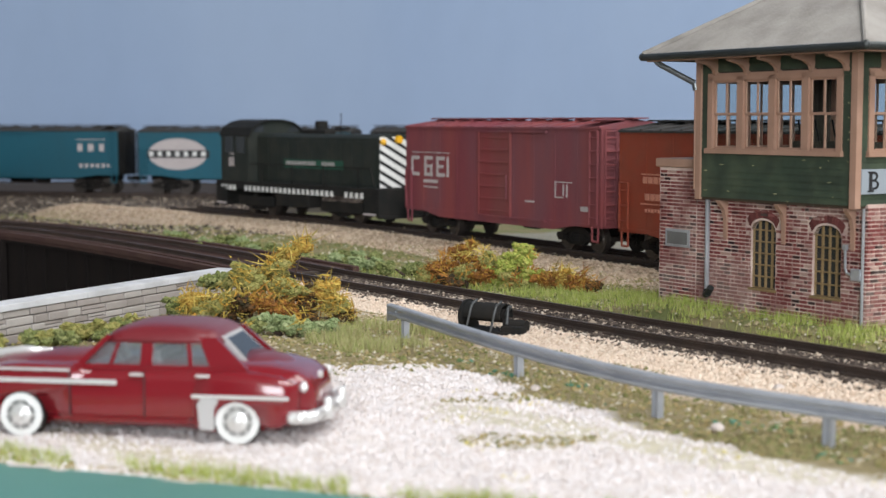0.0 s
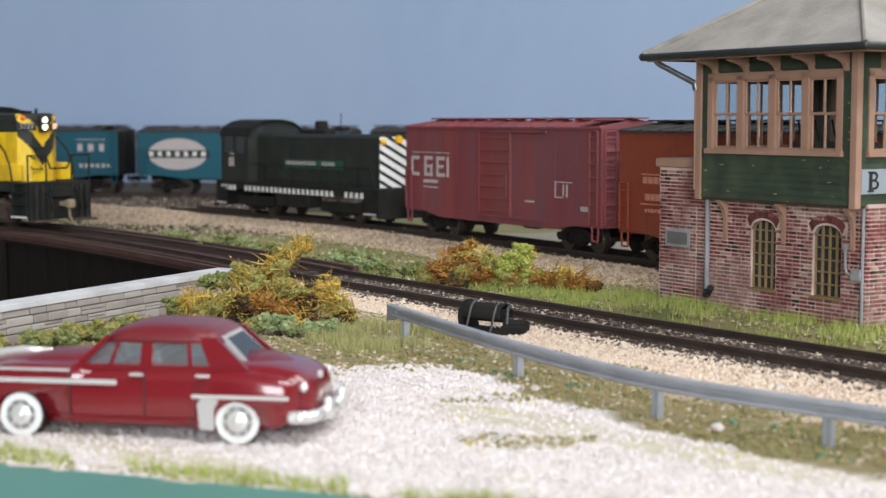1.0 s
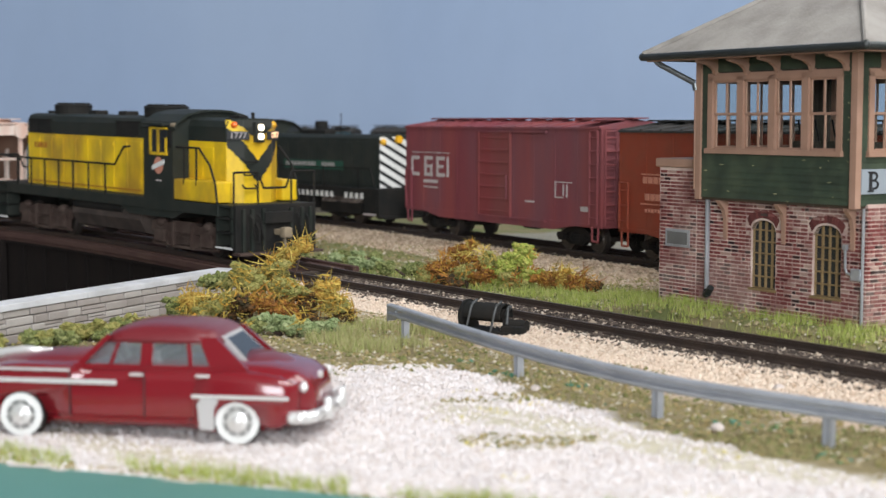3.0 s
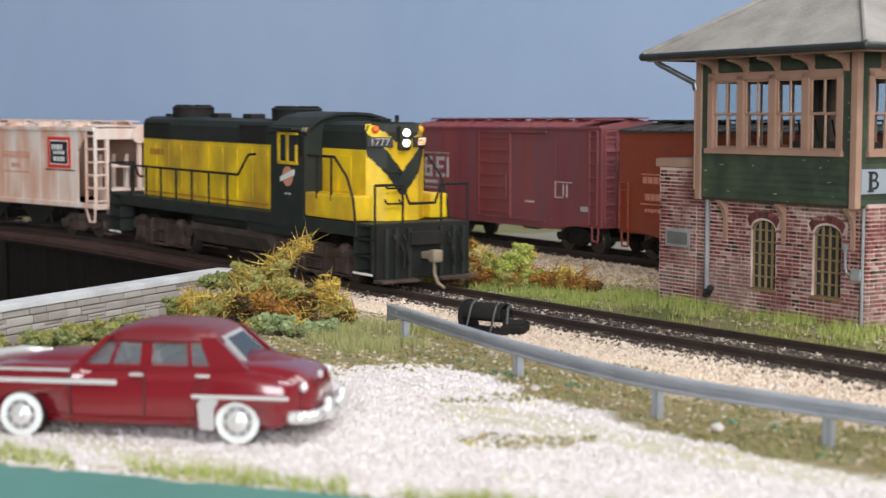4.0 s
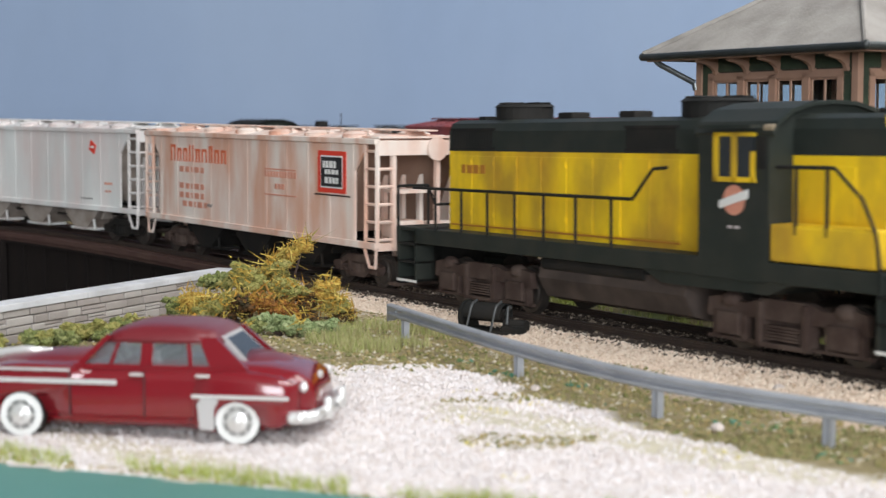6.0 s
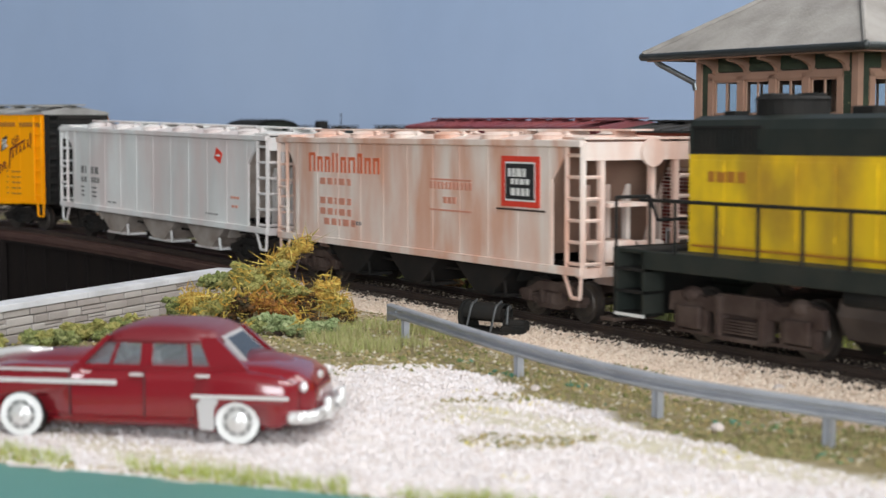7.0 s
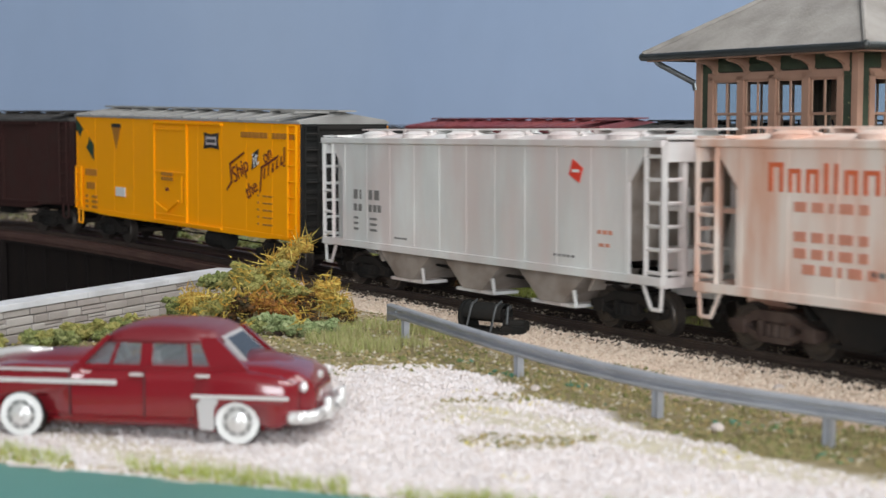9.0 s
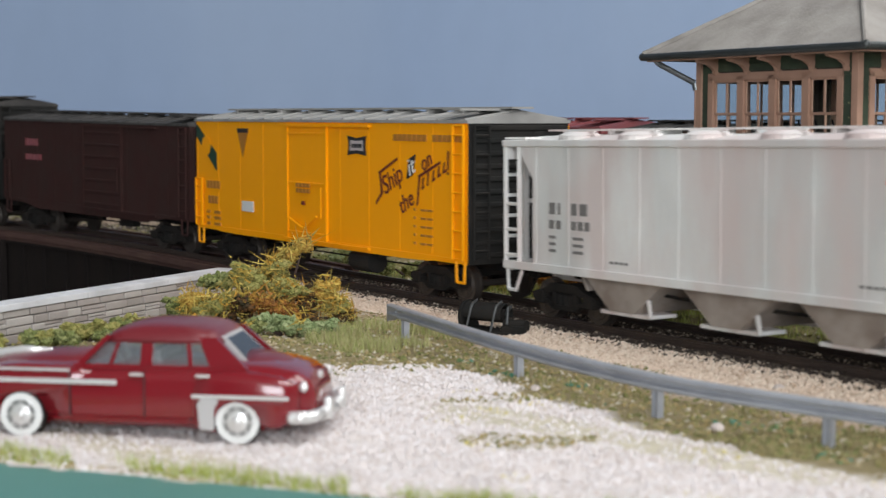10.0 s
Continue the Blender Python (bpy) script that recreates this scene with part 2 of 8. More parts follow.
PLATE_GREEN = mat("name_panel_green", (0.014, 0.075, 0.046), 0.6)
BEIGE = mat("beige_coupler_paint", (0.30, 0.235, 0.155), 0.7, dirt=(0.10, 0.075, 0.05))
GLASS = glass("window_glass")
# smooth opaque pane, near black; nothing shows through it
DARK_PANE = mat("dark_window", (0.03, 0.035, 0.04), 0.08, vary=0.1, bump=0)
LAMP_ON = glow("lit_headlamp", (1.0, 0.86, 0.62), 3.5)
LAMP_DIM = glow("lit_number_lamp", (1.0, 0.62, 0.36), 1.6)
LAMP_AMBER = mat("amber_lens", (0.80, 0.42, 0.02), 0.2, bump=0)
LAMP_RED = mat("orange_marker_lens", (0.85, 0.16, 0.02), 0.25, bump=0)


# ---- ground, pit, tracks ----
BACKDROP = mat("painted_sky_blue", (0.295, 0.380, 0.535), 0.9, vary=0.09, scale=0.07, dirt=(0.37, 0.45, 0.58), dirt_amount=0.6, streak=2.5, bump=0.1, grain=0.6)
FASCIA = mat("teal_green_fascia", (0.095, 0.25, 0.215), 0.5, vary=0.12, scale=0.8, bump=0.05)
ROOM = mat("room_paint", (0.38, 0.375, 0.36), 0.9, vary=0.05, scale=0.05)
GRAVEL = pick("white_gravel", [(0.72, 0.66, 0.645), (0.68, 0.62, 0.60), (0.76, 0.72, 0.715), (0.60, 0.52, 0.48), (0.72, 0.655, 0.625), (0.75, 0.70, 0.69)])
TAN = pick("tan_ballast", [(0.71, 0.575, 0.46), (0.65, 0.515, 0.40), (0.75, 0.635, 0.52), (0.57, 0.435, 0.33), (0.72, 0.585, 0.47)], vary=0.2)
TAN_BROWN = pick("brown_tan_ballast", [(0.50, 0.385, 0.28), (0.44, 0.33, 0.24), (0.55, 0.44, 0.33), (0.36, 0.26, 0.185), (0.30, 0.23, 0.15), (0.51, 0.40, 0.29)], vary=0.25)
CINDER = pick("dark_cinder", [(0.07, 0.053, 0.045), (0.11, 0.085, 0.07), (0.045, 0.035, 0.03), (0.20, 0.155, 0.12), (0.08, 0.062, 0.052), (0.06, 0.045, 0.036), (0.42, 0.33, 0.25), (0.15, 0.12, 0.095), (0.09, 0.07, 0.06), (0.50, 0.42, 0.34)])
GRASS = pick("static_grass", [(0.36, 0.42, 0.10), (0.43, 0.48, 0.14), (0.30, 0.36, 0.08), (0.50, 0.48, 0.20), (0.40, 0.45, 0.11)])
GRASS_PALE = pick("faded_static_grass", [(0.38, 0.40, 0.15), (0.46, 0.46, 0.20), (0.32, 0.36, 0.12), (0.50, 0.44, 0.24), (0.42, 0.37, 0.18)])
GRASS_DRY = pick("dry_olive_grass", [(0.36, 0.33, 0.14), (0.42, 0.37, 0.20), (0.29, 0.29, 0.11), (0.45, 0.36, 0.20)])
FOAM_GREEN = pick("green_foam", [(0.15, 0.175, 0.055), (0.20, 0.22, 0.08), (0.10, 0.115, 0.04), (0.25, 0.26, 0.105)])
MOSS = pick("brown_olive_moss", [(0.17, 0.14, 0.065), (0.24, 0.20, 0.09), (0.13, 0.12, 0.05), (0.30, 0.24, 0.13), (0.20, 0.21, 0.08)])
FOAM_OLIVE = pick("olive_foam", [(0.24, 0.23, 0.07), (0.29, 0.27, 0.09), (0.20, 0.20, 0.06), (0.33, 0.29, 0.10)])
FOAM_SAGE = pick("grey_green_foam", [(0.20, 0.25, 0.11), (0.25, 0.30, 0.14), (0.16, 0.21, 0.09), (0.30, 0.34, 0.17)])
# brown clumps, and one that carries a hole's shade in its colour
FOAM_DARK = pick("dark_brown_foam", [(0.06, 0.04, 0.02), (0.09, 0.05, 0.022), (0.04, 0.035, 0.018), (0.13, 0.065, 0.025)])
FOAM_OCHRE = pick("ochre_foam", [(0.50, 0.33, 0.07), (0.42, 0.27, 0.06), (0.57, 0.41, 0.10), (0.38, 0.22, 0.05)])
FIBRE_RUST = pick("rust_fibre", [(0.34, 0.15, 0.035), (0.25, 0.10, 0.025), (0.42, 0.22, 0.04), (0.18, 0.08, 0.025), (0.30, 0.20, 0.05)])
FOAM_BRIGHT = pick("bright_green_foam", [(0.30, 0.34, 0.065), (0.36, 0.39, 0.09), (0.23, 0.27, 0.055), (0.40, 0.38, 0.10)])
FOAM_RUST = pick("rust_brown_foam", [(0.26, 0.11, 0.025), (0.20, 0.085, 0.022), (0.33, 0.18, 0.03), (0.16, 0.07, 0.02)])
EARTH_FOAM = pick("earth_and_moss", [(0.30, 0.25, 0.12), (0.22, 0.21, 0.08), (0.36, 0.30, 0.18), (0.16, 0.17, 0.06), (0.35, 0.27, 0.13), (0.25, 0.22, 0.09), (0.31, 0.24, 0.11), (0.54, 0.48, 0.38)])
FIBRE = pick("yellow_fibre", [(0.48, 0.34, 0.07), (0.36, 0.25, 0.05), (0.56, 0.42, 0.11), (0.30, 0.24, 0.06), (0.26, 0.19, 0.05), (0.44, 0.24, 0.04)])

rng = np.random.default_rng(7)


def line_samples(line, a, b):
    s = np.arange(a, b, 0.5)
    p = np.array([line(v)[:] for v in s])
    d = np.gradient(p, axis=0)
    d /= np.linalg.norm(d[:, :2], axis=1)[:, None]
    return s, p, d


MAIN, SIDE, REAR = line_samples(main_line, -120, 45), line_samples(siding_line, -29, 50), line_samples(rear_line, -60, 60)


def off_line(samples, x, y):
    """Signed distance (left of the way is +), way and rail height of the nearest place on a track."""
    s, p, d = samples
    best = np.full(x.shape, 1e9)
    idx = np.zeros(x.shape, int)
    for i in range(len(s)):
        q = (x - p[i, 0]) ** 2 + (y - p[i, 1]) ** 2
        m = q < best
        best[m], idx[m] = q[m], i
    side = np.sign(-(x - p[idx, 0]) * d[idx, 1] + (y - p[idx, 1]) * d[idx, 0])
    return np.sqrt(best) * side, s[idx], p[idx, 2]


WALL_A, WALL_B = Vector((-11.6, 24.8)), Vector((-5.25, 38.0))
EDGE_A, EDGE_B = Vector((-5.83, 19.57)), Vector((-1.53, 17.97))


def edge_y(x):
    return EDGE_A.y + (x - EDGE_A.x) * (EDGE_B.y - EDGE_A.y) / (EDGE_B.x - EDGE_A.x)


def in_pit(x, y, dm, sm):
    cross = (WALL_B.x - WALL_A.x) * (y - WALL_A.y) - (WALL_B.y - WALL_A.y) * (x - WALL_A.x)
    return (cross > 1.2) & (dm < -1.35) & ((sm < -14.5) | (y < 37.0) | (cross > 18))


def wobble(x, y, f, seed=0):
    """Cheap smooth noise, -1 to 1."""
    return (np.sin(x * f + 1.3 * np.sin(y * f * 0.7 + seed)) + np.sin(y * f * 1.1 + 1.7 * np.sin(x * f * 0.8 + 2.1 * seed)) + np.sin((x + y) * f * 1.9 + seed)) / 3


TOWER_X, TOWER_Y, TOWER_TURN, TOWER_SIZE = 8.42, 29.9, 121.55, 0.9333


def mound(x, y):
    """1 on the crest of the mound where the siding runs out, 0 at its foot."""
    ax, ay, bx, by, r = -17.4, 72.5, -12.2, 67.0, 2.5
    u = np.clip(((x - ax) * (bx - ax) + (y - ay) * (by - ay)) / ((bx - ax) ** 2 + (by - ay) ** 2), 0, 1)
    d = np.hypot(x - ax - u * (bx - ax), y - ay - u * (by - ay))
    return np.clip(1 - (d / r) ** 2, 0, 1)


def ground_z(x, y):
    dm, sm, zm = off_line(MAIN, x, y)
    ds, ss, zs = off_line(SIDE, x, y)
    dr, sr, zr = off_line(REAR, x, y)
    z = -0.30 + 0.05 * wobble(x, y, 0.9) + 0.02 * wobble(x, y, 3.1, 2)
    # the ground rises towards the tower
    tx, ty = x - 8.5, y - 33.0
    z = np.maximum(z, 0.02 - 0.085 * np.maximum(np.hypot(tx, ty) - 3.4, 0)) * (dm > 2.2) + z * (dm <= 2.2)
    for d, zz, half, low in ((dm, zm, 1.45, np.where(sm > -13, 0.185, 0.24)), (ds, 0.0, 1.6, 0.2), (dr, 0.0, 1.5, 0.24)):
        a = np.abs(d)
        bed = zz - low - np.clip(a - half, 0, 4) * 0.16
        k = np.clip((half + 1.3 - a) / 1.3, 0, 1)
        z = z * (1 - k) + bed * k
    # the siding's bank runs out in a mound behind the bridge
    k = mound(x, y) * np.clip((np.abs(ds) - 1.5) / 1.2, 0, 1) * np.clip((dm - 3) / 2, 0, 1)
    z = np.maximum(z, -0.35 + 0.55 * k * (1 + 0.12 * wobble(x, y, 1.3, 4)))
    return np.where(in_pit(x, y, dm, sm), -6.0, z), dm, sm, ds, ss, dr


def guard_d(x, y):
    """Distance from the guard rail's line, + on the road's side."""
    gx, gy = np.array([-1.9, -0.84, 1.27, 3.23, 5.3, 9.0]), np.array([33.6, 31.0, 26.2, 22.8, 20.6, 17.4])
    return np.interp(x, gx, gy) - y


def build_ground():
    xs, ys = np.arange(-44, 30.01, 0.28), np.arange(14.5, 112.01, 0.28)
    X, Y = np.meshgrid(xs, ys)
    Z, dm, sm, ds, ss, dr = ground_z(X, Y)
    w = wobble(X, Y, 1.7, 1) * 0.5 + wobble(X, Y, 4.3, 3) * 0.35
    g = guard_d(X, Y)
    earth, lot, tan, dark, green = (np.array(c) for c in ((0.27, 0.22, 0.12), (0.68, 0.62, 0.595), (0.58, 0.455, 0.34), (0.085, 0.066, 0.055), (0.18, 0.20, 0.075)))
    C = np.broadcast_to(earth, X.shape + (3,)).copy()

    def blend(mask, colour):
        m = np.clip(mask, 0, 1)[..., None]
        C[:] = C * (1 - m) + colour * m

    blend((w + 0.35) * 1.6 * (dm > 1.5), green)
    blend((np.abs(ds) < 4.2 + w) * (ds < 0.8) * 1.0, tan * 0.75)
    blend((dm > -3.4 + w * 0.6) * (dm < -1.2) * (sm > -11), tan)
    lot_here = (g > 0.95 + 1.0 * w + 0.10 * np.maximum(X, 0)) * (Y < 27.6 + w) * 1.0
    blend(lot_here, lot)
    blend(lot_here * np.clip(wobble(X, Y, 0.9, 5) * 1.4 - 0.35, 0, 0.55), np.array((0.52, 0.47, 0.26)))
    blend((np.abs(dm) < 1.45) * 1.0, dark)
    blend((np.abs(ds) < 1.45) * 1.0, dark)
    blend((np.abs(dr) < 3.5) * 0.8, dark)
    blend(((dm > 1.2) & (ss < -27 + w) & (ds > -3.2)) * 0.95, dark)
    blend(((dm > 1.2) & (Y > 74) & (np.abs(ds) > 3.0)) * 0.9, dark)
    blend(((dm > 1.2) & (dm < 7) & (sm < -29 + 2 * w)) * 0.95, np.array((0.06, 0.052, 0.04)))
    blend((mound(X, Y) > 0.06 + 0.06 * w) * (np.abs(ds) > 1.45) * (dm > 2.6) * 1.0, tan * 0.72)
    blend((mound(X, Y) > 0.02) * (np.clip(-15.5 - X, 0, 1.5) / 1.5) * 0.6, np.array((0.30, 0.25, 0.10)))
    blend(((ds > 1.3) & (ss > -7)) * 0.75, np.array((0.33, 0.31, 0.27)))
    # the unlit pit and bridge bed: their darkness is put into the ground colour
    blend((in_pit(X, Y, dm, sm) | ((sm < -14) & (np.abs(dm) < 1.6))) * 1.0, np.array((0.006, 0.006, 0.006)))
    keep = Y[1:, 1:] > edge_y(X[1:, 1:])
    Y = np.maximum(Y, edge_y(X) - 0.12)
    n = len(xs)
    j, i = np.nonzero(keep)
    a = j * n + i
    faces = np.stack([a, a + 1, a + n + 1, a + n], 1).tolist()
    m = mat("scenery_ground", (0.3, 0.25, 0.15), 0.95, vary=0.45, scale=4.0, grain=16.0, bump=0.5)
    nt = m.node_tree
    at_node = nt.nodes.new("ShaderNodeAttribute")
    at_node.attribute_name = "zone"
    for node in nt.nodes:
        if node.type == "HUE_SAT":
            nt.links.new(at_node.outputs["Color"], node.inputs["Color"])
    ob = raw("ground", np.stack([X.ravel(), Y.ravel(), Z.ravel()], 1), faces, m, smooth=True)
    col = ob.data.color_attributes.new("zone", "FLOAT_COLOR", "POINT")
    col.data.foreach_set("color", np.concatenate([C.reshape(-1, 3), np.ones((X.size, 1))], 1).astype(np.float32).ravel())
    tagged(ob, "gravel, earth and grass ground of the layout", "ground", kind="structure")


build_ground()


# ---- masses of small pieces ----
PHI = (1 + 5 ** 0.5) / 2
ICO_V = np.array([(-1, PHI, 0), (1, PHI, 0), (-1, -PHI, 0), (1, -PHI, 0), (0, -1, PHI), (0, 1, PHI), (0, -1, -PHI), (0, 1, -PHI), (PHI, 0, -1), (PHI, 0, 1), (-PHI, 0, -1), (-PHI, 0, 1)]) / 1.9
ICO_F = np.array([(0, 11, 5), (0, 5, 1), (0, 1, 7), (0, 7, 10), (0, 10, 11), (1, 5, 9), (5, 11, 4), (11, 10, 2), (10, 7, 6), (7, 1, 8), (3, 9, 4), (3, 4, 2), (3, 2, 6), (3, 6, 8), (3, 8, 9), (4, 9, 5), (2, 4, 11), (6, 2, 10), (8, 6, 7), (9, 8, 1)])
OCT_V = np.array([(1, 0, 0), (-1, 0, 0), (0, 1, 0), (0, -1, 0), (0, 0, 0.8), (0, 0, -0.8)], float)
OCT_F = np.array([(0, 2, 4), (2, 1, 4), (1, 3, 4), (3, 0, 4), (2, 0, 5), (1, 2, 5), (3, 1, 5), (0, 3, 5)])


def lumps(points, radii, base_v, base_f, rough=0.35):
    """Vertices and faces of many jagged little solids."""
    n, k = len(points), len(base_v)
    a = rng.uniform(0, 2 * math.pi, n)
    c, s = np.cos(a)[:, None], np.sin(a)[:, None]
    v = np.broadcast_to(base_v, (n, k, 3)) * rng.uniform(1 - rough, 1 + rough, (n, k, 3))
    v = np.stack([v[..., 0] * c - v[..., 1] * s, v[..., 0] * s + v[..., 1] * c, v[..., 2] * rng.uniform(0.6, 1.1, (n, 1))], -1)
    v = v * radii[:, None, None] + points[:, None, :]
    f = base_f[None] + (np.arange(n) * k)[:, None, None]
    return v.reshape(-1, 3), f.reshape(-1, base_f.shape[1]).tolist()


def scatter(n, x0, x1, y0, y1, keep):
    x, y = rng.uniform(x0, x1, n), rng.uniform(y0, y1, n)
    z, dm, sm, ds, ss, dr = ground_z(x, y)
    w = wobble(x, y, 1.7, 1) * 0.5 + wobble(x, y, 4.3, 3) * 0.35
    k = keep(x, y, z, dm, sm, ds, ss, guard_d(x, y), w) & (y > edge_y(x)) & (z > -2)
    return np.stack([x, y, z], 1)[k], w[k]


def stones(name, label, n, area, keep, size, material, ico=False):
    p, w = scatter(n, *area, keep)
    r = rng.uniform(size[0], size[1], len(p)) * rng.uniform(0.6, 1.0, len(p))
    p[:, 2] += r * 0.2
    v, f = lumps(p, r, ICO_V if ico else OCT_V, ICO_F if ico else OCT_F)
    ob = raw(name, v, f, material)
    return tagged(ob, label, "ground cover", kind="stuff")


def in_lot(x, y, z, dm, sm, ds, ss, g, w):
    patch = (np.hypot((x - 1.35) / 1.2, (y - 20.9) / 0.55) < 0.8 + 0.5 * w) | (np.hypot((x - 0.9) / 1.5, (y - 24.2) / 0.35) < 0.75 + 0.5 * w)
    stain = np.clip(wobble(x, y, 0.9, 5) * 1.4 - 0.3, 0, 0.7)
    return (g > 0.85 + 1.1 * w + 0.5 * rng.random(len(x)) + 0.10 * np.maximum(x, 0)) & (y < 27.6 + w) & (~patch | (rng.random(len(x)) < 0.3)) & (rng.random(len(x)) > stain)


stones("gravel", "white crushed stone covering the car park", 105000, (-12, 9, 15, 29), in_lot, (0.018, 0.055), GRAVEL)
stones("ballast_bank", "tan stone ballast beside the main track", 230000, (-6, 12, 17, 46),
       lambda x, y, z, dm, sm, ds, ss, g, w: (dm > -2.75 + 0.7 * w) & (dm < -1.3 + 0.15 * w) & (sm > -12 + 2 * w), (0.025, 0.07), TAN)
stones("ballast_bank", "tan stone ballast beside the siding", 130000, (-24, 8, 36, 84),
       lambda x, y, z, dm, sm, ds, ss, g, w: (((ds > -4.4 + 1.1 * w) & (ds < -1.25)) | ((mound(x, y) > 0.06) & (np.abs(ds) > 1.4))) & (dm > 2.6 + w) & (wobble(x, y, 1.1, 8) < 0.45 + 0.5 * rng.random(len(x))), (0.04, 0.10), TAN_BROWN)
stones("cinders", "dark cinder ballast between the rails", 90000, (-22, 14, 14, 84),
       lambda x, y, z, dm, sm, ds, ss, g, w: ((np.abs(dm) < 1.55) & (sm > -14)) | (np.abs(ds) < 1.4), (0.03, 0.085), CINDER)
stones("cinders", "cinder and grit among the ties", 170000, (-8, 14, 14, 46),
       lambda x, y, z, dm, sm, ds, ss, g, w: (np.abs(dm) < 1.6) & (sm > -14), (0.02, 0.055), CINDER)
stones("moss_patch", "dark olive moss by the guard rail", 26000, (2.5, 8.5, 18.5, 24),
       lambda x, y, z, dm, sm, ds, ss, g, w: (np.hypot((x - 5.1) / 1.5, (y - 20.9) / 1.1) < 0.75 + 0.7 * w) & (rng.random(len(x)) < 0.8), (0.02, 0.06), MOSS)
stones("earth_clumps", "brown earth and moss crumbs", 60000, (-10, 13, 15, 46),
       lambda x, y, z, dm, sm, ds, ss, g, w: ((g < 1.0 + 0.7 * w) | (y > 27 + w)) & ((dm < -2.6 + 0.6 * w) | ((dm > 1.7) & (ds < -2.5))) , (0.025, 0.075), EARTH_FOAM)
stones("moss_patch", "olive moss among the gravel", 42000, (-12, 6, 15, 26),
       lambda x, y, z, dm, sm, ds, ss, g, w: ((np.hypot((x - 1.35) / 1.2, (y - 20.9) / 0.55) < 0.8 + 0.5 * w) | (np.hypot((x - 0.9) / 1.5, (y - 24.2) / 0.35) < 0.7 + 0.5 * w) | (y < edge_y(x) + 0.5 + 0.6 * w)) & (rng.random(len(x)) < 0.75), (0.025, 0.065), EARTH_FOAM)

LICHEN = pick("yellow_lichen_foam", [(0.62, 0.52, 0.16), (0.55, 0.48, 0.20), (0.66, 0.58, 0.28), (0.45, 0.40, 0.15)])
SEA_FOAM = pick("sea_green_foam", [(0.08, 0.19, 0.12), (0.11, 0.23, 0.16), (0.14, 0.20, 0.09)])
stones("lichen_spots", "yellow crumbs scattered over the white gravel", 9000, (-1, 8, 15, 25),
       lambda x, y, z, dm, sm, ds, ss, g, w: (g > 1.2) & (wobble(x, y, 2.3, 4) > 0.52) & (rng.random(len(x)) < 0.6), (0.02, 0.05), LICHEN)
stones("sea_green_foam", "sea-green foam crumbs along the guard rail", 3000, (-2, 6, 19, 32),
       lambda x, y, z, dm, sm, ds, ss, g, w: (g < 0.9) & (g > -1.0) & (wobble(x, y, 2.9, 7) > 0.5), (0.025, 0.07), SEA_FOAM, True)


def grass(name, label, n, area, keep, h, material=None):
    p, w = scatter(n, *area, keep)
    m = len(p)
    a, lean = rng.uniform(0, 2 * math.pi, m), rng.uniform(0.05, 0.6, m)
    hh = rng.uniform(h[0], h[1], m)
    wd = rng.uniform(0.004, 0.009, m)
    side = np.stack([np.cos(a), np.sin(a), np.zeros(m)], 1) * wd[:, None]
    b = rng.uniform(0, 2 * math.pi, m)
    tip = p + np.stack([np.cos(b) * lean * hh, np.sin(b) * lean * hh, hh], 1)
    mid = p + (tip - p) * 0.55 + np.stack([np.zeros(m), np.zeros(m), hh * 0.08], 1)
    v = np.stack([p - side, p + side, mid + side * 0.7, mid - side * 0.7, tip], 1).reshape(-1, 3)
    i = np.arange(m) * 5
    f = np.stack([i, i + 1, i + 2, i + 3], 1).tolist() + np.stack([i + 3, i + 2, i + 4], 1).tolist()
    return tagged(raw(name, v, f, material or GRASS), label, "grass", kind="stuff")


stones("ground_foam", "dark green foam along the main track", 34000, (-22, 6, 34, 62),
       lambda x, y, z, dm, sm, ds, ss, g, w: (dm > 1.75 + 0.5 * w) & (dm < 3.9 + 1.2 * w) & (sm > -30) & (sm < -3) & (w > -0.35), (0.03, 0.10), FOAM_GREEN, True)
stones("earth_clumps", "earth and moss crumbs behind the main track", 26000, (-30, 4, 38, 76),
       lambda x, y, z, dm, sm, ds, ss, g, w: (mound(x, y) < 0.1) & (dm > 1.6) & (dm < 9) & (ds < -3.0 + w), (0.03, 0.09), EARTH_FOAM)
stones("dark_crumbs", "dark cinder crumbs by the rear track", 22000, (-34, 2, 60, 92),
       lambda x, y, z, dm, sm, ds, ss, g, w: (dm > 1.4) & ((ds < -4.0) | (ss < -26.5)) & (sm < -22) & (mound(x, y) < 0.05), (0.04, 0.12), CINDER)


grass("grass", "yellow-green static grass by the tower", 170000, (0, 13, 24, 44),
      lambda x, y, z, dm, sm, ds, ss, g, w: (dm > 2.0 + 0.5 * w) & (dm < 4.6 + w) & (sm > -9) & (rng.random(len(x)) < np.clip(0.55 + 1.3 * wobble(x, y, 2.6, 6), 0.06, 1)), (0.06, 0.27))
grass("grass", "olive grass between the tracks", 26000, (-16, 6, 34, 60),
      lambda x, y, z, dm, sm, ds, ss, g, w: (dm > 1.7 + 0.4 * w) & (dm < 3.6 + w) & (sm > -30) & (w > -0.15), (0.08, 0.3))
grass("grass", "pale green grass tufts by the guard rail", 52000, (-4, 1.5, 28.5, 36),
      lambda x, y, z, dm, sm, ds, ss, g, w: (dm < -2.2 + w) & (g > -3.5) & (np.hypot((x + 1.4) / 1.5, (y - 31.3) / 2.6) < 0.9 + 0.4 * w) & (rng.random(len(x)) < np.clip(0.25 + 1.5 * wobble(x, y, 2.2, 9), 0.05, 1)), (0.06, 0.28), GRASS_PALE)
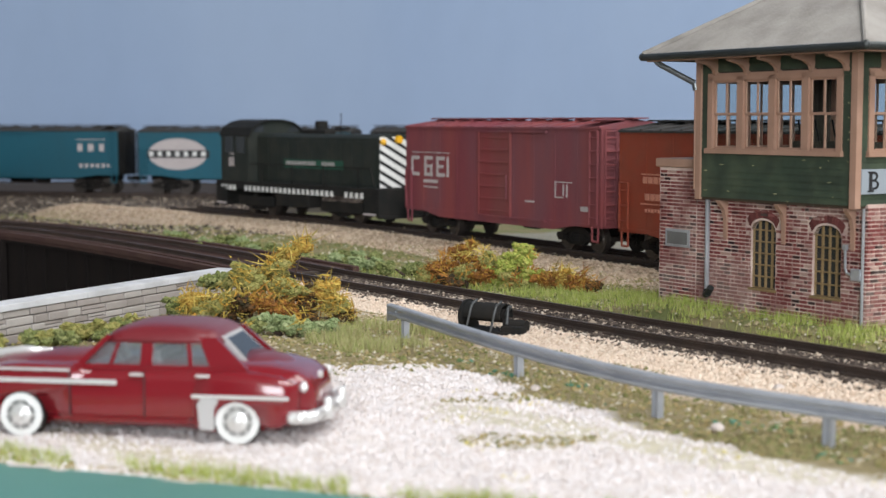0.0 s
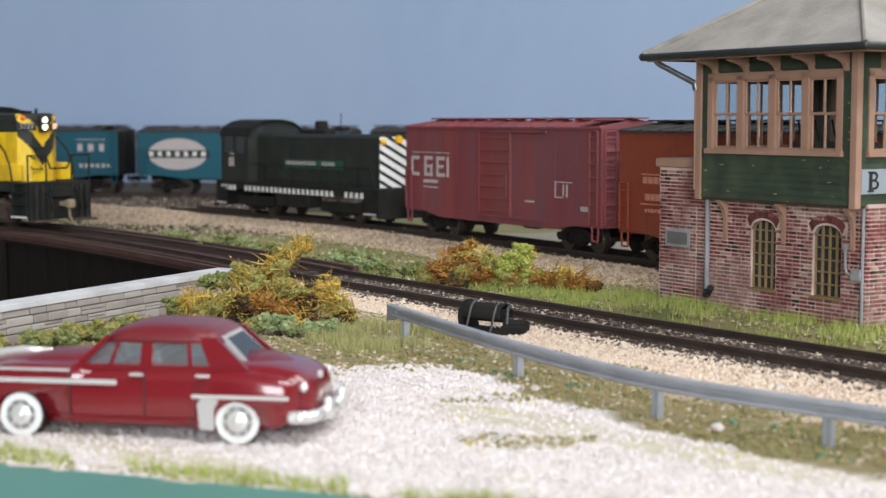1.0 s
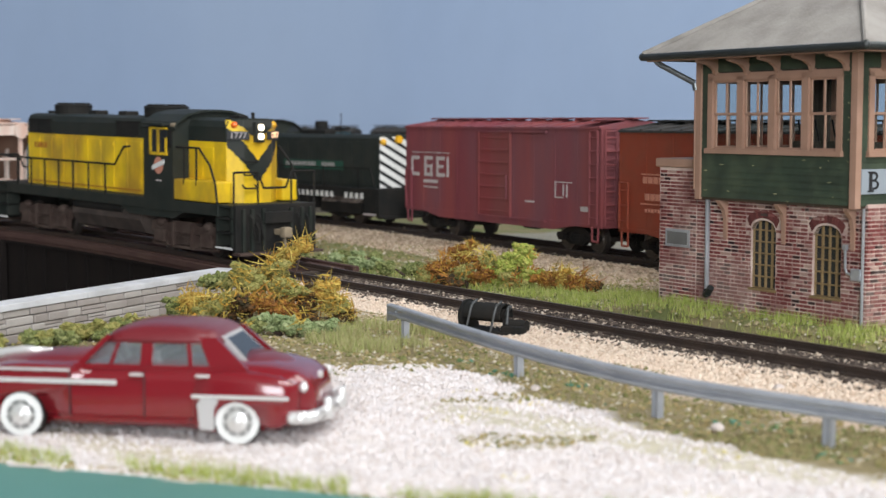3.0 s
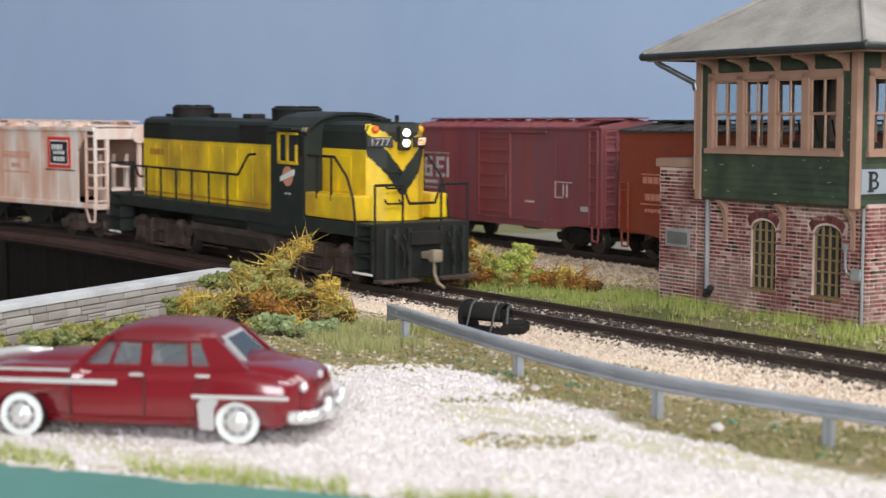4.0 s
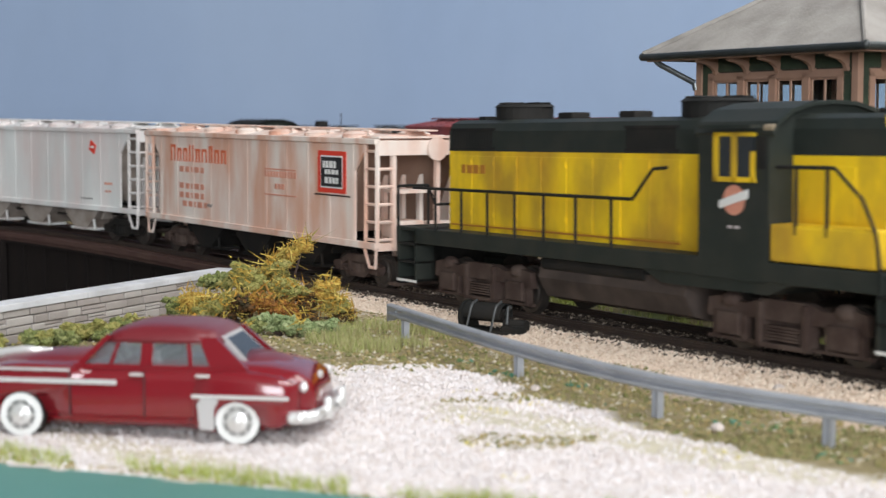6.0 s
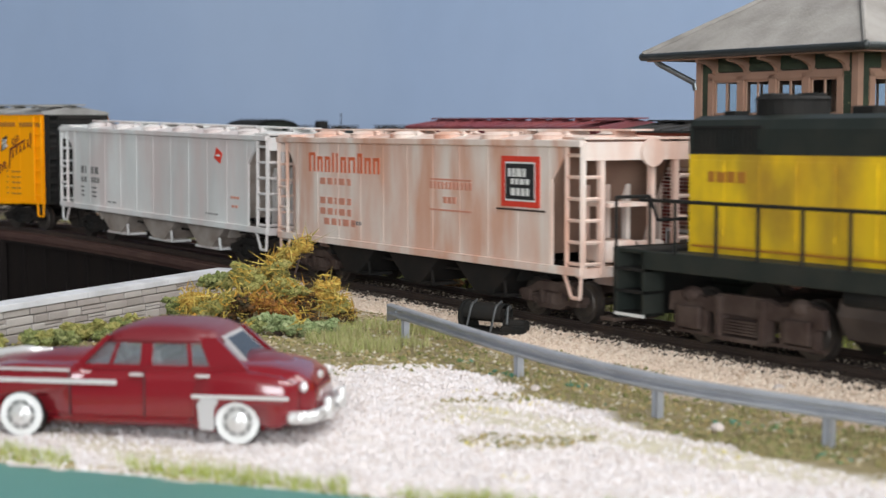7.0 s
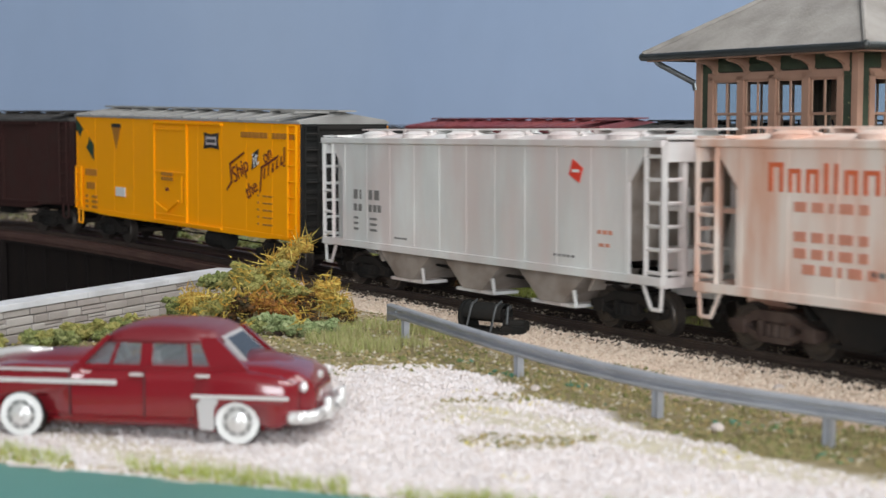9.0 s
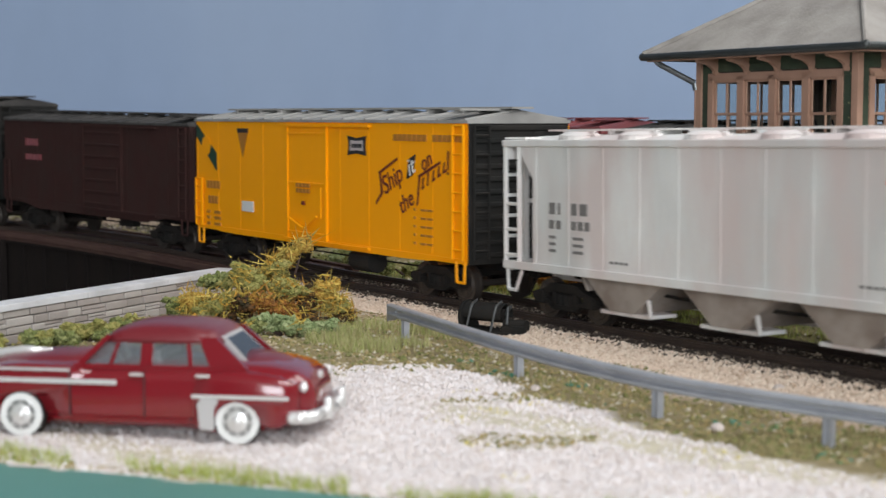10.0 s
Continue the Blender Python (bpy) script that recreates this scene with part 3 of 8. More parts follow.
grass("grass", "sparse grass along the guard rail", 16000, (-3, 9, 17, 32),
      lambda x, y, z, dm, sm, ds, ss, g, w: (g < 1.0) & (g > -2.6) & (dm < -2.8) & (w > 0.15), (0.05, 0.18), GRASS_DRY)
grass("grass", "green grass fringe along the layout edge", 30000, (-9, 2, 17, 23),
      lambda x, y, z, dm, sm, ds, ss, g, w: (y < edge_y(x) + 0.6 + 0.6 * w) & (w > -0.15), (0.06, 0.22))


def bush(label, cx, cy, cz, clumps, seed=1, group="", grain=(0.028, 0.06)):
    """A heap of foam clumps on twigs. clumps: (x, y, z, radius, foam, tufts of fibre, fibre)."""
    r = np.random.default_rng(seed)
    t = thing("bush", at(cx, cy, cz), label, "bush", group)
    bm = bmesh.new()
    for x, y, z, rad, foam, tufts, fibre in clumps:
        tip = Vector((x, y, max(z, 0.08)))
        root = Vector((x * 0.35, y * 0.35, 0))
        mid = root.lerp(tip, 0.55) + Vector((r.uniform(-0.08, 0.08), r.uniform(-0.08, 0.08), 0.04))
        rod(bm, root, mid, 0.045, 6, 0.03)
        rod(bm, mid, tip, 0.03, 5, 0.012)
    part("twigs", bm, RUSTY, t)
    strands = {}
    for x, y, z, rad, foam, tufts, fibre in clumps:
        # each clump is a crumpled cushion: lobes, each covered in crumbs
        lobes = []
        for _ in range(16):
            d = r.normal(size=3)
            d /= np.linalg.norm(d)
            lobes.append((np.array((x, y, z)) + d * rad * r.uniform(0.25, 1.0) * np.array((1.25, 1.0, 0.8)), rad * r.uniform(0.16, 0.38)))
        pts = []
        for c, lr in lobes:
            n = int(36 + 1100 * lr * lr)
            d = r.normal(size=(n, 3))
            d /= np.linalg.norm(d, axis=1)[:, None]
            pts.append(c + d * lr * r.uniform(0.3, 1.25, (n, 1)) * np.array((1.3, 1.0, 0.7)))
        pts = np.concatenate(pts)
        pts[:, 2] = np.abs(pts[:, 2])
        v, f = lumps(pts, r.uniform(*grain, len(pts)), ICO_V, ICO_F, 0.7)
        raw("foliage", v, f, foam, t)
        V, F = strands.setdefault(fibre.name if fibre else "", (fibre, [], []))[1:]
        for _ in range(tufts):
            d0 = r.normal(size=3) + np.array((0, -0.5, 0.5))
            d0 /= np.linalg.norm(d0)
            p0 = np.array((x, y, z)) + d0 * rad * r.uniform(0.5, 1.0)
            curl = r.normal(size=3) * 1.3
            for _ in range(11):
                p = p0 + r.normal(size=3) * 0.08
                d = d0 * 0.6 + r.normal(size=3) * 0.7
                d /= np.linalg.norm(d)
                bend = curl + r.normal(size=3) * 1.2
                L, wd = r.uniform(0.05, 0.14), r.uniform(0.014, 0.032)
                sd = np.cross(d, (0.3, -0.8, 0.5))
                sd = sd / (np.linalg.norm(sd) + 1e-6) * wd
                i0 = len(V)
                for u in (0, 0.25, 0.5, 0.75, 1):
                    q = p + d * L * u + bend * L * u * u * 0.7
                    q[2] = max(q[2], 0.02)
                    V += [q - sd * (1.1 - u), q + sd * (1.1 - u)]
                F += [(i0 + 2 * j, i0 + 2 * j + 1, i0 + 2 * j + 3, i0 + 2 * j + 2) for j in range(4)]
    for fibre, V, F in strands.values():
        if F:
            raw("straw", V, F, fibre, t, "straggling ochre fibres", kind="stuff")
    return t


def low_clumps(seed, sx, sy, h, foams, n=5, tufts=0, fibre=None):
    """A few cushions side by side for a low bush."""
    r = random.Random(seed)
    return [(r.uniform(-sx, sx), r.uniform(-sy, sy), h * r.uniform(0.25, 0.75), h * r.uniform(0.4, 0.6), r.choice(foams), tufts, fibre) for _ in range(n)]


O, S, G, D, Y, R, B = FOAM_OLIVE, FOAM_SAGE, FOAM_GREEN, FOAM_DARK, FOAM_OCHRE, FOAM_RUST, FOAM_BRIGHT
bush("ochre and green foam bush by the stone wall", -4.0, 33.4, -0.3,
     [(-1.6, 0.1, 0.42, 0.34, Y, 20, FIBRE), (-1.25, -0.1, 0.36, 0.32, O, 12, FIBRE), (-1.07, 0.3, 0.92, 0.34, G, 0, None),
      (-0.62, 0.3, 1.05, 0.34, O, 4, FIBRE), (-0.2, 0.1, 0.86, 0.36, O, 8, FIBRE), (-0.45, -0.3, 0.45, 0.34, D, 14, FIBRE),
      (-0.8, -0.25, 0.5, 0.30, O, 12, FIBRE), (0.05, -0.4, 0.42, 0.30, R, 12, FIBRE_RUST), (0.5, 0.0, 0.72, 0.36, O, 12, FIBRE),
      # low dark clump at x 1.0: a shaded hole, put into the foam's colour
      (0.5, -0.3, 0.32, 0.28, R, 14, FIBRE_RUST), (1.0, 0.2, 0.55, 0.36, D, 12, FIBRE_RUST), (1.0, -0.2, 0.15, 0.28, D, 6, FIBRE),
      (1.42, 0.15, 0.72, 0.28, Y, 22, FIBRE), (1.62, 0.0, 0.42, 0.30, O, 22, FIBRE), (1.85, 0.0, 0.14, 0.22, D, 12, FIBRE),
      (0.2, 0.5, 1.2, 0.26, O, 10, FIBRE)], 3)
bush("ochre bush spur leaning towards the track", -3.85, 34.7, -0.1,
     [(0.0, 0.0, 0.9, 0.24, O, 12, FIBRE), (0.3, 0.0, 1.2, 0.20, Y, 12, FIBRE), (0.62, 0.0, 1.42, 0.17, Y, 8, FIBRE), (-0.3, 0.1, 0.6, 0.25, O, 10, FIBRE)], 15)
bush("low grey-green bush at the foot of the heap", -3.1, 31.7, -0.3,
     [(-0.6, 0.2, 0.28, 0.26, S, 0, None), (-0.2, 0.0, 0.2, 0.26, S, 0, None), (0.25, -0.1, 0.18, 0.24, S, 2, FIBRE), (0.65, 0.1, 0.14, 0.2, S, 0, None), (-0.9, 0.1, 0.15, 0.2, G, 2, FIBRE)], 5)
bush("rust and green foam bush between the tracks", 0.75, 40.3, -0.3,
     [(-1.15, 0.0, 0.3, 0.34, O, 10, FIBRE_RUST), (-0.75, 0.1, 0.6, 0.38, R, 14, FIBRE_RUST), (-0.3, 0.0, 0.5, 0.36, O, 8, FIBRE_RUST),
      (-0.15, 0.2, 0.95, 0.34, R, 12, FIBRE), (0.25, -0.1, 0.4, 0.36, R, 10, FIBRE_RUST), (0.5, 0.1, 0.75, 0.34, O, 6, FIBRE), (-0.6, -0.3, 0.2, 0.28, D, 8, FIBRE_RUST)], 8)
bush("bright green foam bush between the tracks", 1.8, 39.9, -0.3,
     [(-0.2, 0.1, 0.55, 0.40, B, 0, None), (0.25, 0.0, 0.85, 0.38, B, 2, FIBRE), (0.5, 0.0, 0.45, 0.36, B, 4, FIBRE_RUST), (0.1, -0.2, 0.25, 0.32, O, 4, FIBRE_RUST), (0.3, 0.1, 1.12, 0.24, B, 0, None)], 9)
bush("low rust brown bush near the tower", 3.2, 39.5, -0.3,
     [(-0.5, 0.0, 0.3, 0.30, R, 12, FIBRE_RUST), (-0.1, 0.1, 0.42, 0.26, Y, 14, FIBRE), (0.3, 0.0, 0.25, 0.26, R, 14, FIBRE_RUST), (0.7, 0.0, 0.15, 0.2, D, 12, FIBRE_RUST)], 10)
for i, (x, y, sx, hh) in enumerate(((-7.6, 30.6, 0.5, 0.42), (-8.6, 28.9, 0.55, 0.45), (-7.0, 31.9, 0.35, 0.35), (-5.95, 34.0, 0.3, 0.6), (-8.1, 29.8, 0.4, 0.35))):
    bush("small olive bush at the stone wall's foot", x + 0.25, y - 0.15, -0.3, low_clumps(20 + i, sx, 0.25, hh, [O, O, G] if i != 3 else [G]), 20 + i, "bushes along the stone wall")
for i, s in enumerate((-27, -24.5, -22.3, -20, -16.5, -14.5, -12.2, -10)):
    p = main_line(s)
    a = math.radians(float(np.interp(s, HEAD_S, HEAD_A)) + 90)
    d = 2.9 + 0.5 * math.sin(i * 2.1)
    bush("low dark green foam bush beside the track", p.x + d * math.cos(a), p.y + d * math.sin(a), -0.3, low_clumps(40 + i, 1.0, 0.5, 0.42, [G, G, S], 7), 40 + i, "bushes along the main track")


# ---- tracks ----
def track(name, label, line, a, b):
    t = thing(name, at(0, 0, 0), label, "railway track", kind="structure")
    s = np.arange(a, b + 0.01, 0.6)
    prof = [(-0.075, -0.17), (0.075, -0.17), (0.075, -0.14), (0.02, -0.12), (0.02, -0.05), (0.04, -0.04), (0.04, 0.0), (-0.04, 0.0), (-0.04, -0.04), (-0.02, -0.05), (-0.02, -0.12), (-0.075, -0.14)]
    for side in (-1, 1):
        V, F = [], []
        for v in s:
            p, q = line(v - 0.05), line(v + 0.05)
            d = (q - p).normalized()
            nrm = Vector((-d.y, d.x, 0))
            c = (p + q) / 2 + nrm * side * 0.7575
            V += [(c + nrm * u + Vector((0, 0, w)))[:] for u, w in prof]
        n = len(prof)
        for i in range(len(s) - 1):
            F += [(i * n + j, i * n + (j + 1) % n, (i + 1) * n + (j + 1) % n, (i + 1) * n + j) for j in range(n)]
        raw("rail", V, F, RAIL, t)
    return t


def tie_row(t, line, a, b, gap=0.56, z=-0.17):
    bm0 = Box(-0.11, 0.11, -1.3, 1.3, -0.16, 0.0, 0.012)
    me = None
    for v in np.arange(a, b, gap):
        v = v + rng.uniform(-0.03, 0.03)
        p, q = line(v - 0.1), line(v + 0.1)
        c, d = (p + q) / 2, q - p
        m = at(c.x, c.y, c.z + z, 0, 0, math.degrees(math.atan2(d.y, d.x)) + rng.uniform(-1.5, 1.5))
        if me is None:
            ob = part("tie", bm0, TIE, t, loc=m)
            me = ob.data
        else:
            shared_ob = new("tie", me)
            shared_ob.parent, shared_ob.matrix_basis = t, m


main_track = track("track_main", "weathered main track curving past the tower", main_line, -118, 42)
siding_track = track("track_siding", "weathered siding with standing cars", siding_line, -27, 45)
rear_track = track("track_rear", "dark rear track along the backdrop", rear_line, -40, 50)

# ---- the bridge over the pit ----
GIRDER = mat("dark_stained_girder", (0.012, 0.009, 0.008), 0.9, vary=0.4, scale=2, dirt=(0.022, 0.014, 0.011), streak=5)
DECK = mat("brown_bridge_timber", (0.075, 0.040, 0.034), 0.85, vary=0.4, scale=2, dirt=(0.12, 0.075, 0.055))
CONCRETE = mat("grey_concrete", (0.16, 0.155, 0.145), 0.9, vary=0.3, dirt=(0.08, 0.075, 0.07))
STONE = pick("grey_cut_stone", [(0.34, 0.305, 0.28), (0.39, 0.355, 0.325), (0.31, 0.275, 0.25), (0.43, 0.395, 0.365), (0.36, 0.32, 0.295)], by="object")
MORTAR = mat("grey_mortar", (0.155, 0.14, 0.13), 0.95)
CAP = mat("pale_coping", (0.64, 0.64, 0.65), 0.8, vary=0.2, scale=2, dirt=(0.25, 0.24, 0.24))


def swept(line, a, b, outline, material, name, parent, label="", gap=0.6):
    s = np.arange(a, b + 0.01, gap)
    V, F = [], []
    n = len(outline)
    for v in s:
        p, q = line(v - 0.05), line(v + 0.05)
        d = (q - p).normalized()
        nrm = Vector((-d.y, d.x, 0))
        V += [((p + q) / 2 + nrm * u + Vector((0, 0, w)))[:] for u, w in outline]
    for i in range(len(s) - 1):
        F += [(i * n + j, i * n + (j + 1) % n, (i + 1) * n + (j + 1) % n, (i + 1) * n + j) for j in range(n)]
    F += [tuple(range(n))[::-1], tuple((len(s) - 1) * n + j for j in range(n))]
    return raw(name, V, F, material, parent, label)


def bridge():
    t = thing("railway_bridge", at(0, 0, 0), "dark plate girder bridge with brown timber deck over a pit", "bridge")
    A, B = -118, -13.6
    swept(main_line, A, B, [(-1.75, -0.36), (1.75, -0.36), (1.75, -0.22), (-1.75, -0.22)], DECK, "deck", t)
    for side in (-1, 1):
        u = side * 1.55
        swept(main_line, A, B, [(u - 0.04, -2.9), (u + 0.04, -2.9), (u + 0.04, -0.4), (u - 0.04, -0.4)], GIRDER, "girder", t)
        swept(main_line, A, B, [(u - 0.22, -0.46), (u + 0.22, -0.46), (u + 0.22, -0.36), (u - 0.22, -0.36)], GIRDER, "flange", t)
        swept(main_line, A, B, [(u - 0.22, -2.95), (u + 0.22, -2.95), (u + 0.22, -2.85), (u - 0.22, -2.85)], GIRDER, "flange", t)
        swept(main_line, A, B, [(side * 1.78 - 0.11, -0.22), (side * 1.78 + 0.11, -0.22), (side * 1.78 + 0.11, -0.06), (side * 1.78 - 0.11, -0.06)], DECK, "edge_timber", t, "brown edge timber")
        swept(main_line, A, B, [(side * 1.28 - 0.1, -0.22), (side * 1.28 + 0.1, -0.22), (side * 1.28 + 0.1, -0.08), (side * 1.28 - 0.1, -0.08)], DECK, "guard_timber", t)
    for v in np.arange(-50, -14.5, 1.5):
        p, q = main_line(v - 0.05), main_line(v + 0.05)
        d = q - p
        m = at(p.x, p.y, p.z, 0, 0, math.degrees(math.atan2(d.y, d.x)))
        if v == -50:
            st = part("stiffener", Box(-0.05, 0.05, -1.72, -1.58, -2.86, -0.46), GIRDER, t, loc=m)
        else:
            o = new("stiffener", st.data)
            o.parent, o.matrix_basis = t, m
    p = main_line(-30.3)
    for v in (-30.3, -44.0, -60.0, -76.0, -92.0, -108.0):
        p, q = main_line(v - 0.05), main_line(v + 0.05)
        d = q - p
        m = at(p.x, p.y, p.z, 0, 0, math.degrees(math.atan2(d.y, d.x)))
        part("pier", Box(-0.9, 0.9, -2.3, 2.3, -6.0, -2.95, 0.05), CONCRETE, t, "grey concrete pier", loc=m)
        part("post", Box(-0.12, 0.12, -1.95, -1.7, -2.95, -0.36, 0.02), GIRDER, t, loc=m)


bridge()


def abutment():
    p, q = main_line(-13.8), main_line(-13.7)
    d = q - p
    ob = part("bridge_abutment", Box(-0.4, 0.4, -2.3, 2.0, -6, -0.42, 0.04), CONCRETE, None, loc=at(p.x, p.y, p.z, 0, 0, math.degrees(math.atan2(d.y, d.x))))
    tagged(ob, "grey concrete abutment under the track", "abutment", kind="structure")


abutment()


def stone_wall():
    """A low wall of uneven cut stones with a pale coping, beside the pit."""
    d = WALL_B - WALL_A
    L = d.length
    m = at(WALL_A.x, WALL_A.y, -0.35, 0, 0, math.degrees(math.atan2(d.y, d.x)))
    t = thing("stone_wall", m, "low grey cut stone wall with pale smooth coping", "wall")
    part("core", Box(0, L, 0.03, 0.42, -5.5, 0.70), MORTAR, t)
    n = 5
    for i in range(n):
        part("coping", Box(L * i / n + 0.006, L * (i + 1) / n - 0.006, -0.07, 0.52, 0.70, 0.84, 0.02), CAP, t)
    r = random.Random(4)
    hs = [0.0, 0.20, 0.35, 0.54, 0.70]
    for k in range(4):
        x = -0.1
        while x < L:
            w = r.uniform(0.35, 0.85)
            z0, z1 = hs[k], hs[k + 1]
            if x + w > L:
                w = L - x
            if w > 0.12:
                if w > 0.55 and r.random() < 0.3:
                    zm = (z0 + z1) / 2
                    part("stone", Box(max(x, 0), x + w - 0.02, -0.03 - r.uniform(0, 0.025), 0.06, z0 + 0.008, zm - 0.008, 0.012), STONE, t)
                    part("stone", Box(max(x, 0), x + w - 0.02, -0.03 - r.uniform(0, 0.025), 0.06, zm + 0.008, z1 - 0.008, 0.012), STONE, t)
                else:
                    part("stone", Box(max(x, 0), x + w - 0.02, -0.03 - r.uniform(0, 0.03), 0.06, z0 + 0.008, z1 - 0.008, 0.028), STONE, t)
            x += w


stone_wall()


# ---- the layout's edge, the backdrop and the room ----
def room():
    a = Vector((EDGE_B.x - EDGE_A.x, EDGE_B.y - EDGE_A.y)).normalized()
    m = at(EDGE_A.x, EDGE_A.y, 0, 0, 0, math.degrees(math.atan2(a.y, a.x)))
    ob = part("fascia", Box(-60, 45, -2.6, 0.25, -14, -0.285, 0.25), FASCIA, None, loc=m)
    tagged(ob, "teal-green painted board edging the layout", "fascia board", kind="structure")
    ob = raw("backdrop", [(-110, 112, -90), (70, 112, -90), (70, 112, 110), (-110, 112, 110), (-110, 114, -90), (70, 114, -90), (70, 114, 110), (-110, 114, 110)],
             [(0, 1, 2, 3), (7, 6, 5, 4), (0, 4, 5, 1), (3, 2, 6, 7), (0, 3, 7, 4), (1, 5, 6, 2)], BACKDROP)
    tagged(ob, "plain blue-grey painted sky backdrop wall", "backdrop", kind="structure")
    tagged(part("layout_shelf", Box(-118, -43.9, 40, 90, -7.5, -6.0), GIRDER), "dark shelf under the bridge", "shelf", kind="structure")
    X0, X1, Y0, Y1, Z0, Z1 = -230, 230, -260, 114, -95, 116
    # the south wall keeps a gap for the added front fill
    for name, c in (("floor", (X0, X1, Y0, Y1, Z0 - 2, Z0)), ("ceiling", (X0, X1, Y0, Y1, Z1, Z1 + 2)), ("wall_west", (X0 - 2, X0, Y0, Y1, Z0, Z1)), ("wall_east", (X1, X1 + 2, Y0, Y1, Z0, Z1)),
                    ("wall_south_a", (X0, -76, Y0 - 2, Y0, Z0, Z1)), ("wall_south_b", (76, X1, Y0 - 2, Y0, Z0, Z1)), ("wall_south_c", (-76, 76, Y0 - 2, Y0, Z0, -2)), ("wall_south_d", (-76, 76, Y0 - 2, Y0, 110, Z1)), ("wall_north_a", (X0, -110, Y1 - 2, Y1, Z0, Z1)), ("wall_north_b", (70, X1, Y1 - 2, Y1, Z0, Z1))):
        tagged(part(name, Box(*c), ROOM), "plain pale room " + name.split("_")[0], name.split("_")[0], kind="structure")


room()


# ---- rolling stock: every vehicle faces +x, its rails' top at z = 0 ----
def shared(name, mesh, parent, m=None):
    ob = new(name, mesh)
    ob.parent = parent
    if m is not None:
        ob.matrix_basis = m
    return ob


MESHES = {}


def once(key, name, make, material, parent, m=None, smooth=False):
    """A part whose mesh is built once and shared by its repeats."""
    if key not in MESHES:
        ob = part(name, make(), material, parent, loc=m, smooth=smooth)
        MESHES[key] = ob.data
        return ob
    return shared(name, MESHES[key], parent, m)


def wheelset_mesh(r):
    bm = bmesh.new()
    rod(bm, (0, -0.95, 0), (0, 0.95, 0), 0.08, 8)
    for y in (-1, 1):
        rod(bm, (0, y * 0.70, 0), (0, y * 0.84, 0), r, 24)
        rod(bm, (0, y * 0.66, 0), (0, y * 0.70, 0), r + 0.035, 24)
        rod(bm, (0, y * 0.84, 0), (0, y * 0.865, 0), r * 0.80, 20, r * 0.74)
        rod(bm, (0, y * 0.84, 0), (0, y * 0.90, 0), r * 0.30, 12)
        for a in range(6):
            c, s = math.cos(a * math.pi / 3), math.sin(a * math.pi / 3)
            rod(bm, (c * r * 0.55, y * 0.86, s * r * 0.55), (c * r * 0.55, y * 0.88, s * r * 0.55), r * 0.1, 6)
    return bm


def freight_frame_mesh():
    """A cast side frame: arched top chord, dropped bottom chord, journal boxes and a spring nest."""
    bm = bmesh.new()
    for y in (-1.02, 1.02):
        a, b = y - 0.09, y + 0.09
        prism(bm, [(-1.10, 0.56), (-0.70, 0.66), (-0.42, 0.80), (0.42, 0.80), (0.70, 0.66), (1.10, 0.56), (1.10, 0.42), (0.72, 0.50), (0.40, 0.62), (-0.40, 0.62), (-0.72, 0.50), (-1.10, 0.42)], a, b, "y")
        prism(bm, [(-0.86, 0.50), (-0.36, 0.24), (0.36, 0.24), (0.86, 0.50), (0.72, 0.50), (0.30, 0.34), (-0.30, 0.34), (-0.72, 0.50)], a, b, "y")
        for x in (-0.34, 0.34):
            box(bm, x - 0.05, x + 0.05, a, b, 0.3, 0.66)
        for x in (-0.18, 0.0, 0.18):
            rod(bm, (x, y, 0.34), (x, y, 0.56), 0.075, 8)
        for x in (-0.84, 0.84):
            box(bm, x - 0.16, x + 0.16, y - 0.13, y + 0.13, 0.34, 0.60, 0.03)
    box(bm, -0.2, 0.2, -1.0, 1.0, 0.5, 0.78)
    return bm


def blomberg_frame_mesh():
    bm = bmesh.new()
    for y in (-1.12, 1.12):
        a, b = y - 0.08, y + 0.08
        prism(bm, [(-1.95, 0.60), (-1.90, 0.94), (-1.55, 1.00), (-0.95, 0.90), (-0.55, 1.02), (0.55, 1.02), (0.95, 0.90), (1.55, 1.00), (1.90, 0.94), (1.95, 0.60), (1.7, 0.60), (1.62, 0.72), (1.1, 0.72), (0.95, 0.66), (-0.95, 0.66), (-1.1, 0.72), (-1.62, 0.72), (-1.7, 0.60)], a, b, "y")
        for x in (-1.37, 1.37):
            box(bm, x - 0.30, x + 0.30, y - 0.14, y + 0.14, 0.30, 0.72, 0.04)
            ball(bm, (x, y - math.copysign(0.0, y), 0.93), 0.2, 1.2, 0.9, 0.8)
            box(bm, x - 0.42, x - 0.33, a, b, 0.24, 0.74)
            box(bm, x + 0.33, x + 0.42, a, b, 0.24, 0.74)
        box(bm, -0.62, -0.48, y - 0.16, y + 0.16, 0.2, 0.98, 0.02)
        box(bm, 0.48, 0.62, y - 0.16, y + 0.16, 0.2, 0.98, 0.02)
        box(bm, -0.62, 0.62, y - 0.16, y + 0.16, 0.18, 0.27, 0.02)
        for k in range(5):
            box(bm, -0.42, 0.42, y - 0.13, y + 0.13, 0.32 + k * 0.055, 0.355 + k * 0.055)
        box(bm, -1.95, 1.95, y - 0.05, y + 0.05, 0.20, 0.26)
    box(bm, -0.45, 0.45, -1.05, 1.05, 0.55, 0.9)
    return bm


